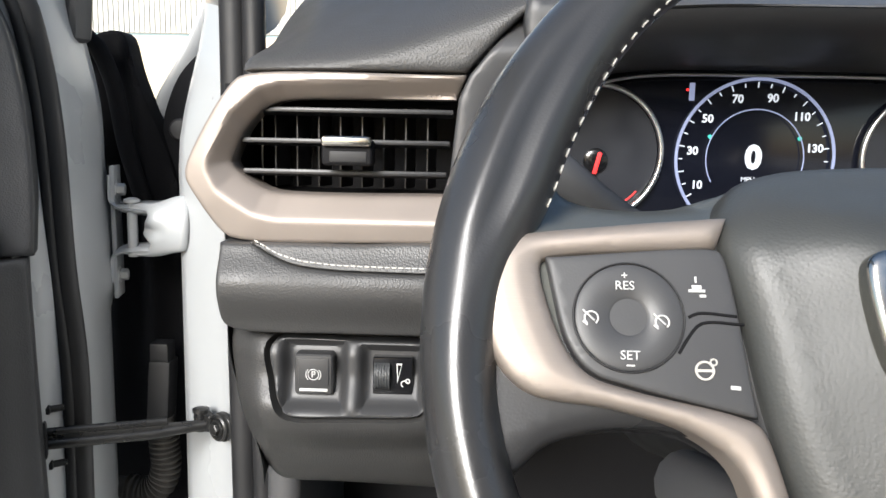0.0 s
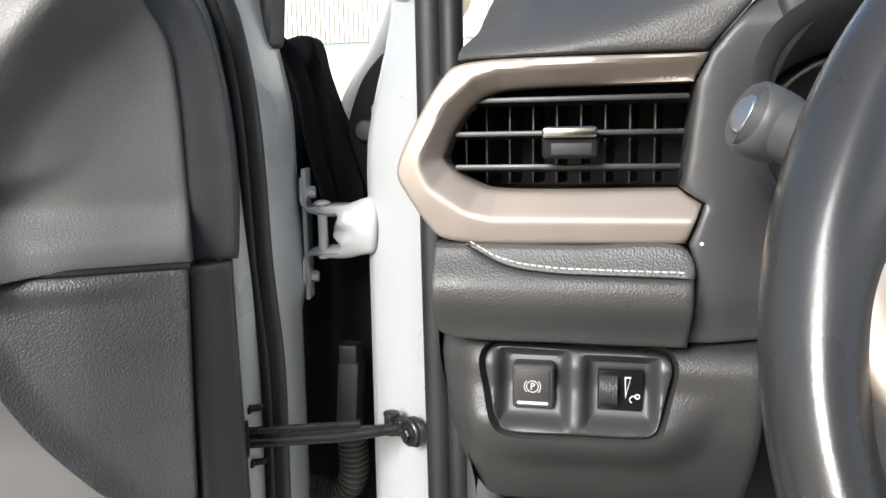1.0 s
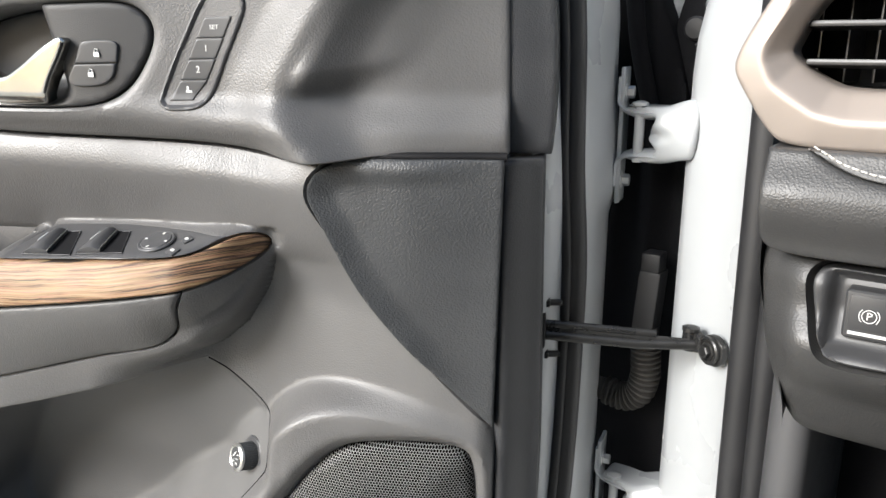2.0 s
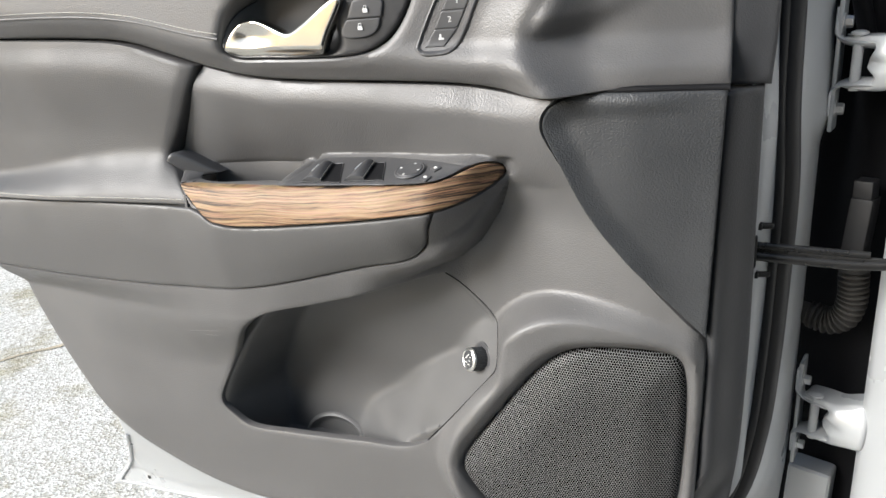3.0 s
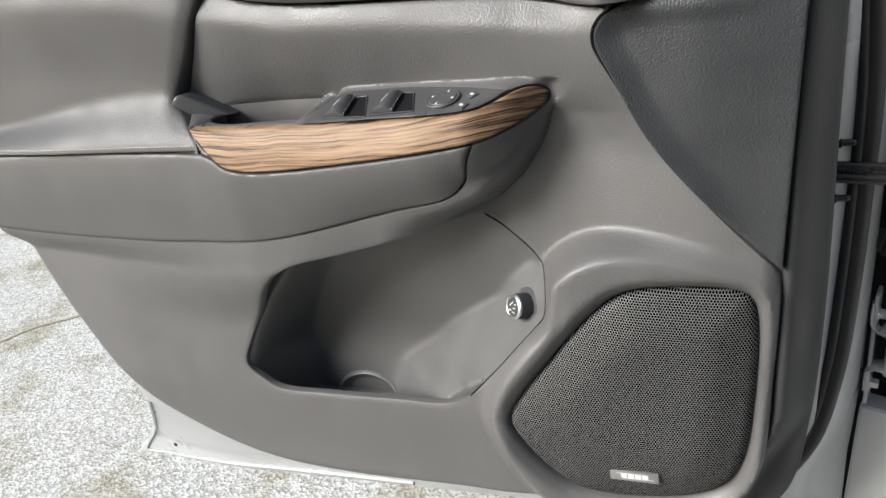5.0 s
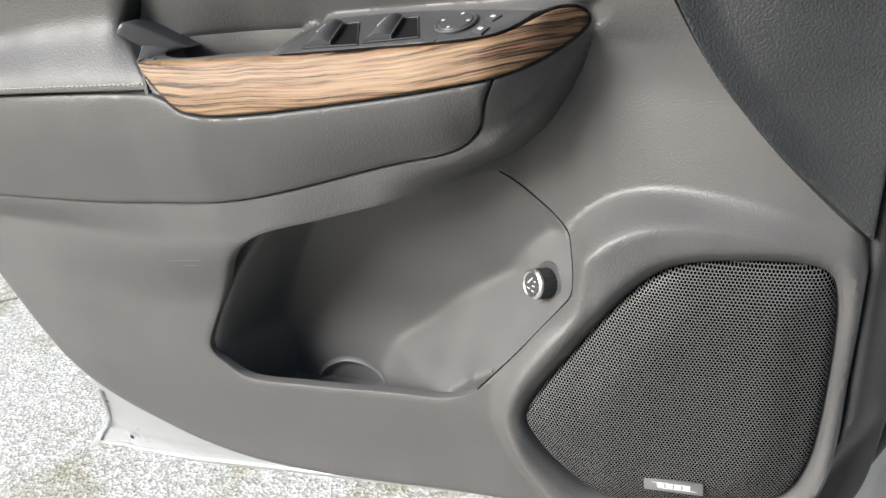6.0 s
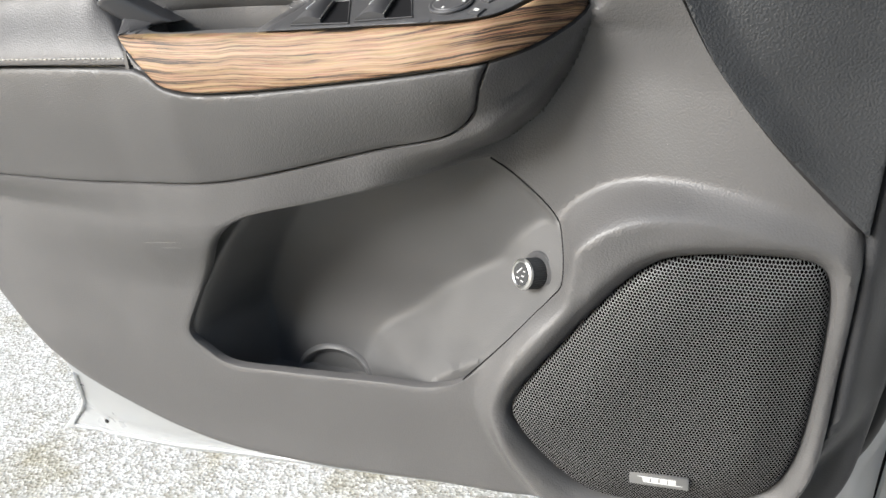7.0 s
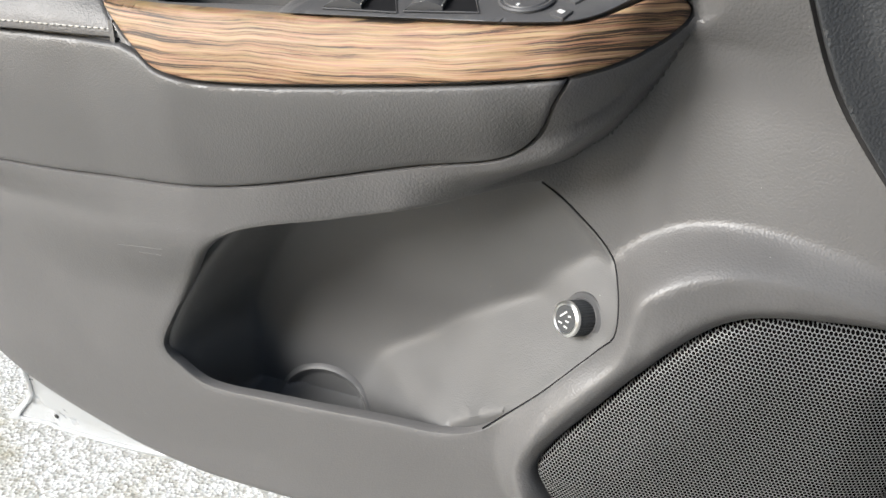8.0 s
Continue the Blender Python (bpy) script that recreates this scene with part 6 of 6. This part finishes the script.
SPEED = (-0.0155, -0.002)
put("speed_ring", ring_of("speed_ring", *SPEED, 0.0605, 0.0013, LIT_RING, -40, 220), cluster, "blue-white ring of the speed dial")
put("inner_ring", ring_of("inner_ring", *SPEED, 0.0375, 0.0005, LIT_RING, -30, 210), cluster)
for k, text in enumerate(("10", "30", "50", "70", "90", "110", "130")):
    a = radians(207 - 32.8 * k)
    x, z = SPEED[0] + 0.0475 * math.cos(a), SPEED[1] + 0.0475 * math.sin(a)
    put("dial_figure", lettering("dial_figure", text, 0.0088, LIT, Matrix.Translation((x, 0.0030, z)) @ FACE, 0.03), cluster)
for k in range(27):
    a = radians(222 - 264 * k / 26)
    c = (SPEED[0] + 0.0562 * math.cos(a), 0.0032, SPEED[1] + 0.0562 * math.sin(a))
    put("dial_tick", block("dial_tick", (0.0045 if k % 2 else 0.003, 0.0004, 0.0009), LIT, 0, at=c, turn=(0, -math.degrees(a), 0)), cluster)
put("speed_figure", lettering("speed_figure", "0", 0.0250, LIT, Matrix.Translation((SPEED[0], 0.0030, SPEED[1])) @ FACE, 0.045), cluster, "large lit white zero")
put("unit_word", lettering("unit_word", "MPH", 0.0055, LIT, Matrix.Translation((SPEED[0] - 0.003, 0.0030, SPEED[1] - 0.0165)) @ FACE), cluster)
for s in (-1, 1):
    put("teal_mark", lathe("teal_mark", [(0.0017, 0), (0.0017, 0.0005), (0.0005, 0.0006)], TEAL, 12, place=pose(SPEED[0] + s * 0.0345, 0.003, SPEED[1] + 0.016, 90)), cluster)
for x0, flipx in ((-0.140, 1), (0.118, -1)):
    dial_ring = put("dial_ring", ring_of("dial_ring", x0, 0.0, 0.0520, 0.0022, SATIN, -75, 150 if flipx > 0 else 255, y=-0.001), cluster, "chrome ring of a side dial")
    hub_x = x0 + 0.002 * flipx
    put("dial_face", lathe("dial_face", [(0.0500, 0.0), (0.0500, 0.0012), (0.046, 0.0014)], DIAL_FACE, 48, place=pose(x0, 0.0042, 0, 90)), cluster)
    put("needle_hub", lathe("needle_hub", [(0.0095, 0), (0.0095, 0.003), (0.007, 0.0042), (0.002, 0.0045)], GLOSS_BLACK, 24, place=pose(hub_x, 0.003, -0.006, 90)), cluster)
    put("needle", block("needle", (0.0032, 0.0008, 0.017), NEEDLE, 0.0003, at=(hub_x + 0.001, -0.0022, -0.008), turn=(0, 14, 0)), cluster, "red needle")
    for k in range(9):
        a = radians(62 - 14 * k if flipx > 0 else 118 + 14 * k)
        put("dial_tick", block("dial_tick", (0.006 if k % 4 == 0 else 0.003, 0.0004, 0.0009), LIT, 0, at=(x0 + 0.0445 * math.cos(a), 0.0032, 0.0445 * math.sin(a)), turn=(0, -math.degrees(a), 0)), cluster)
    for a, wide in ((34, 0.009), (-10, 0.008), (-48, 0.008)):
        a = radians(a if flipx > 0 else 180 - a)
        put("dial_bar", block("dial_bar", (wide, 0.0004, 0.0042), LIT_RING, 0, at=(x0 + 0.0345 * math.cos(a), 0.0032, 0.0345 * math.sin(a))), cluster)
    put("gauge_arc", ring_of("gauge_arc", x0, 0.0, 0.046, 0.0007, NEEDLE, -62 if flipx > 0 else 225, -40 if flipx > 0 else 245, y=0.003, n=8), cluster)
put("readout_bar", join("readout_bar", [block("b", (0.014, 0.0004, 0.0055), LIT_RING, 0, at=(-0.150, 0.0032, 0.031)), block("b", (0.004, 0.0004, 0.005), LIT_RING, 0, at=(-0.138, 0.0032, 0.036))], LIT_RING), cluster)
put("warning_bar", block("warning_bar", (0.0042, 0.0004, 0.0135), LIT_RING, 0.0, at=(-0.066, 0.0032, 0.048)), cluster)
put("warning_dot", block("warning_dot", (0.002, 0.0004, 0.0018), NEEDLE, 0, at=(-0.0695, 0.0032, 0.0495)), cluster)

# ---- steering column and stalk ----
column = thing("steering_column", pose(0.19, 0.341, 1.335), "dark plastic steering column shroud with a stalk", "steering column")
put("shroud", tube("shroud", [(0, 0.03, -0.012), (0, 0.10, -0.030), (0, 0.20, -0.065), (0, 0.32, -0.110)], (0.040, 0.056, 0.064, 0.064), SHADED_PLASTIC, 28), column, "plastic shroud, coloured dark for the shade under the wheel")
put("adjuster", tube("adjuster", [(-0.045, 0.02, -0.072), (-0.055, 0.06, -0.085), (-0.062, 0.10, -0.095)], (0.008, 0.014, 0.016), SMOOTH, 14), column, "grey column lever")
stalk_pts = curve([(-0.030, 0.160, -0.014), (-0.085, 0.163, 0.022), (-0.122, 0.166, 0.046), (-0.161, 0.168, 0.0645)], 0.008, closed=False)
stalk = put("stalk", tube("stalk", stalk_pts, [0.0085 + 0.0055 * float(S(0.45, 0.85, i / len(stalk_pts))) for i in range(len(stalk_pts))], SMOOTH, 24), column, "dark grey lamp stalk")
tip_dir = (Vector(stalk_pts[-1]) - Vector(stalk_pts[-2])).normalized()
tip_dir = (tip_dir + Vector((-0.05, -0.42, 0))).normalized()
tip_m = Matrix.Translation(Vector(stalk_pts[-1]) - tip_dir * 0.006) @ tip_dir.to_track_quat("Z", "Y").to_matrix().to_4x4()
put("stalk_collar", lathe("stalk_collar", [(0.0165, -0.012), (0.0172, -0.002), (0.0168, 0.004), (0.0150, 0.0065), (0.0125, 0.006)], SMOOTH, 32, place=tip_m), stalk)
put("stalk_button", lathe("stalk_button", [(0.0088, 0.003), (0.0088, 0.0078), (0.0076, 0.0092), (0.004, 0.0095)], SATIN, 28, place=tip_m), stalk, "silver end button")
put("lamp_symbol", join("lamp_symbol", [ring_of("r", 0, 0, 0.0024, 0.0004, INK, n=12)] + [block("t", (0.0016, 0.0003, 0.0006), INK, 0, at=(0.0042 * math.cos(k * 0.785), 0, 0.0042 * math.sin(k * 0.785)), turn=(0, -45 * k, 0)) for k in range(8)], INK), stalk, place=pose(-0.138, 0.1525, 0.0530, -8, 0, 10))

# ---- steering wheel: local x to the right, z up in its plane, y away from the driver ----
TILT_W = 24
wheel_place = pose(0.190, 0.343, 1.335, -TILT_W, 0, 0)
wheel = thing("steering_wheel", wheel_place, "black leather steering wheel with bronze spokes and buttons", "steering wheel")


def rim_inner(deg):
    """The inner radius of the rim, narrower where a thumb rests."""
    return knots(deg, (90, 116, 135, 150, 163, 175, 186, 200, 270), (0.1580, 0.1575, 0.1530, 0.1480, 0.1460, 0.1545, 0.1585, 0.1580, 0.1570), 3.0)


def rim():
    n, m = 200, 32
    verts, faces = [], []
    for i in range(n):
        a = 2 * math.pi * i / n
        deg = math.degrees(a) % 360
        deg = 180 - deg if deg < 90 else 540 - deg if deg > 270 else deg
        inner = float(rim_inner(deg))
        grip = float(S(0.155, 0.146, inner))
        for k in range(m):
            b = 2 * math.pi * k / m
            rr = (0.1822 - inner) / 2
            # a soft crease parts the round grip from the thumb rest
            hh = 0.0165 + 0.002 * grip - 0.0042 * grip * math.exp(-((math.cos(b) + 0.15) / 0.22) ** 2)
            r = (0.1822 + inner) / 2 + rr * math.cos(b)
            verts.append((r * math.cos(a), hh * math.sin(b), r * math.sin(a)))
    for i in range(n):
        for k in range(m):
            a, b = i * m + k, ((i + 1) % n) * m + k
            c, d = ((i + 1) % n) * m + (k + 1) % m, i * m + (k + 1) % m
            faces.append((a, b, c, d))
    return mesh_of("rim", verts, faces, RIM_LEATHER, 60)


put("rim", rim(), wheel, "worn glossy black leather rim")
arc = np.array([((float(rim_inner(a)) + 0.0004) * math.cos(radians(a)), (float(rim_inner(a)) + 0.0004) * math.sin(radians(a))) for a in np.linspace(112, 164, 44)])
put("stitching", stitches("stitching", arc, lambda x, z: np.full(np.shape(x), 0.0045), 0.0030, 0.0034, 0.00036, side=-1), wheel, "pale thread in a single row")


def mirrored(me, name):
    m2 = me.copy()
    m2.transform(Matrix.Diagonal((-1, 1, 1, 1)))
    m2.flip_normals()
    m2.name = name
    return m2


def both(name, me, label=""):
    return put(name, me, wheel, label), put(name, mirrored(me, name), wheel, label)


SPOKE = [(-0.164, 0.078), (-0.150, 0.092), (-0.1395, 0.086), (-0.1350, 0.0670), (-0.1315, 0.0592), (-0.1193, 0.0545), (-0.105, 0.0530), (-0.0904, 0.0550), (-0.0736, 0.0602), (-0.0560, 0.0645), (-0.05, 0.0), (-0.055, -0.012), (-0.10, -0.012), (-0.14, -0.008), (-0.158, 0.0), (-0.166, 0.02)]
SPOKE_FOOT = [(-0.165, 0.015), (-0.12, 0.010), (-0.06, 0.0), (-0.055, -0.05), (-0.10, -0.030), (-0.14, -0.034), (-0.160, -0.05), (-0.168, -0.02)]

both("spoke_leather", plate("spoke_leather", SPOKE, lambda x, z: 0.006 + 0.002 * S(-0.13, -0.16, x) - 1.35 * np.sqrt(np.clip(z - 0.030, 0, 0.024) ** 2 + 0.000004) * S(-0.160, -0.135, x), LIT_SPOKE_LEATHER, 0.003, 0.008, 0.022), "worn dark leather spoke cover, paler for the windscreen light")
both("spoke_foot", plate("spoke_foot", SPOKE_FOOT, 0.0035, RIM_LEATHER, 0.004, 0.006, 0.018), "glossy black leather below the spoke trim")
BEZ = [(-0.0835, 0.0385), (-0.0835, 0.0385), (-0.088, 0.0275), (-0.088, 0.0275), (-0.138, 0.0240), (-0.1435, 0.0225), (-0.1440, 0.0180), (-0.1365, -0.0050), (-0.129, -0.0135), (-0.117, -0.0175), (-0.0795, -0.0265), (-0.0765, -0.0300), (-0.068, -0.060), (-0.052, -0.105), (-0.040, -0.140), (-0.040, -0.140),
       (-0.052, -0.140), (-0.052, -0.140), (-0.066, -0.100), (-0.080, -0.055), (-0.0855, -0.040), (-0.0975, -0.0305), (-0.122, -0.0235), (-0.148, -0.0192), (-0.1575, -0.0105), (-0.1635, 0.005), (-0.1658, 0.0195), (-0.1632, 0.0262), (-0.156, 0.0300), (-0.12, 0.0350)]
BEZ_LINE = curve(BEZ, 0.003)


def bez_skin(x, z):
    d = depth_in(np.stack([x, z], 1), BEZ_LINE)
    return 0.0085 + 0.0028 * np.sqrt(np.clip(d / 0.008, 0, 1))


both("spoke_trim", sheet("spoke_trim", BEZ_LINE, bez_skin, BRONZE, 0.0016, 0.0022, 0.012), "satin bronze spoke trim")
PAD_SHAPE = [(-0.1425, 0.0235), (-0.1425, 0.0235), (-0.0885, 0.0270), (-0.0865, 0.0255), (-0.0790, -0.0255), (-0.0790, -0.0255), (-0.1165, -0.0168), (-0.1285, -0.0128), (-0.1355, -0.0045)]
key_pad, _ = both("key_pad", plate("key_pad", PAD_SHAPE, 0.0095, SMOOTH, 0.003, 0.0012, 0.008), "satin black cruise control key pad")
PADC = (-0.1170, 0.0045)
put("key_ring", ring_of("key_ring", PADC[0], PADC[1], 0.0172, 0.00035, RUBBER, y=-0.0100), key_pad)
put("key_disc", lathe("key_disc", [(0.0166, 0), (0.0166, 0.0009), (0.0155, 0.0014), (0.0068, 0.0008), (0.0060, 0.0002), (0.0050, -0.0003), (0.002, -0.0006)], SMOOTH, 48, place=pose(PADC[0], -0.0094, PADC[1], 90)), key_pad)


def wheel_print(text, x, z, size):
    put("key_word", lettering("key_word", text, size, INK, Matrix.Translation((x, -0.0111, z)) @ FACE), key_pad)


wheel_print("RES", PADC[0] - 0.0012, PADC[1] + 0.0096, 0.0040)
wheel_print("+", PADC[0] - 0.0012, PADC[1] + 0.0128, 0.0038)
wheel_print("SET", PADC[0] - 0.0002, PADC[1] - 0.0122, 0.0040)
put("minus_mark", block("minus_mark", (0.0026, 0.0003, 0.0005), INK, 0, at=(PADC[0] - 0.0002, -0.0110, PADC[1] - 0.0152)), key_pad)
for x, z in ((PADC[0] - 0.0118, PADC[1] - 0.0008), (PADC[0] + 0.0100, PADC[1] - 0.0016)):
    put("dial_symbol", join("dial_symbol", [ring_of("r", x, z, 0.0021, 0.0003, INK, -50, 230, y=-0.0111, n=14), tube("t", [(x - 0.0026, -0.0111, z + 0.0026), (x + 0.0010, -0.0111, z - 0.0008)], 0.0003, INK, 5), tube("t", [(x - 0.0027, -0.0111, z - 0.001), (x - 0.0012, -0.0111, z - 0.0022)], 0.0003, INK, 5)], INK), key_pad)
x, z = -0.0955, 0.0145
put("alert_symbol", join("alert_symbol", [block("b", (0.0052, 0.0003, 0.0009), INK, 0, at=(x, -0.0099, z - 0.0012)), block("b", (0.0030, 0.0003, 0.0012), INK, 0, at=(x, -0.0099, z)), block("b", (0.0020, 0.0003, 0.0009), INK, 0, at=(x + 0.0018, -0.0099, z - 0.0028)), block("b", (0.0006, 0.0003, 0.0020), INK, 0, at=(x - 0.0002, -0.0099, z + 0.0024))], INK), key_pad)
x, z = -0.0945, -0.0115
put("heat_symbol", join("heat_symbol", [ring_of("r", x, z, 0.0027, 0.0004, THREAD, y=-0.0099, n=16), block("b", (0.0046, 0.0003, 0.0008), THREAD, 0, at=(x, -0.0099, z)), ring_of("r", x + 0.0028, z + 0.0026, 0.0010, 0.0003, THREAD, y=-0.0099, n=8)], THREAD), key_pad)
put("key_lamp", block("key_lamp", (0.0030, 0.0004, 0.0012), INK, 0.0001, at=(-0.0855, -0.0098, -0.0165), turn=(0, 4, 0)), key_pad)
put("key_groove", tube("key_groove", curve([(-0.0835, -0.0096, 0.0055), (-0.0955, -0.0096, 0.0062), (-0.0985, -0.0096, 0.0048)], 0.002, closed=False), 0.0005, CAVITY, 6), key_pad)
put("key_groove", tube("key_groove", curve([(-0.0815, -0.0096, 0.0030), (-0.0945, -0.0096, 0.0030), (-0.0985, -0.0096, -0.0010), (-0.102, -0.0096, -0.0065)], 0.002, closed=False), 0.0005, CAVITY, 6), key_pad)
HUB = [(-0.0860, 0.0330), (-0.0800, 0.0480), (-0.0710, 0.0590), (-0.0560, 0.0655), (-0.026, 0.0690), (0.026, 0.0690), (0.056, 0.0655), (0.071, 0.0590), (0.080, 0.0480), (0.086, 0.033), (0.080, 0.0), (0.0745, -0.030), (0.062, -0.065), (0.040, -0.085), (-0.040, -0.085), (-0.062, -0.065), (-0.0745, -0.030), (-0.080, 0.0)]
HUB_LINE = curve(HUB, 0.004)
hub = put("hub_cover", sheet("hub_cover", HUB_LINE, lambda x, z: 0.014 + 0.012 * S(0.0, 0.05, depth_in(np.stack([x, z], 1), HUB_LINE)) - 0.030 * S(0.018, 0.072, z) ** 1.4, HUB_SKIN, 0.004, 0.009, 0.025), wheel, "grained black hub cover")
put("hub_back", lathe("hub_back", [(0.050, 0.02), (0.048, 0.035), (0.040, 0.05)], CAVITY, 32, place=pose(0, 0.0, 0, -90)), wheel)
badge_line = [(-0.0375, 0.016), (-0.0350, 0.0195), (-0.030, 0.0205), (0.030, 0.0205), (0.035, 0.0195), (0.0375, 0.016), (0.0345, -0.014), (0.032, -0.0175), (0.027, -0.0185), (-0.027, -0.0185), (-0.032, -0.0175), (-0.0345, -0.014)]
badge_line = [(a * 1.36, b * 1.05 + 0.002) for a, b in badge_line]
emblem = put("emblem", plate("emblem", badge_line, 0.0290, CHROME, 0.003, 0.0025, 0.008), wheel, "chrome emblem with a red field")
put("emblem_field", plate("emblem_field", [(p[0] * 0.86, (p[1] - 0.002) * 0.80 + 0.002) for p in badge_line], 0.0294, RED, 0.003, 0.0006, 0.003), emblem)

# ---- cracks in the concrete, last ----
for pts, wd in (([(-3.44, -0.6), (-3.47, 0.1), (-3.50, 0.45), (-3.53, 0.62), (-3.50, 0.85), (-3.36, 1.4), (-3.3, 2.2)], 0.013), ([(-5.0, 0.2), (-5.1, 0.83), (-5.15, 1.04), (-5.0, 1.8)], 0.015)):
    tagged(new("ground_crack", crack("ground_crack", pts, wd)), "dirt-filled crack in the concrete", "crack", kind="structure")
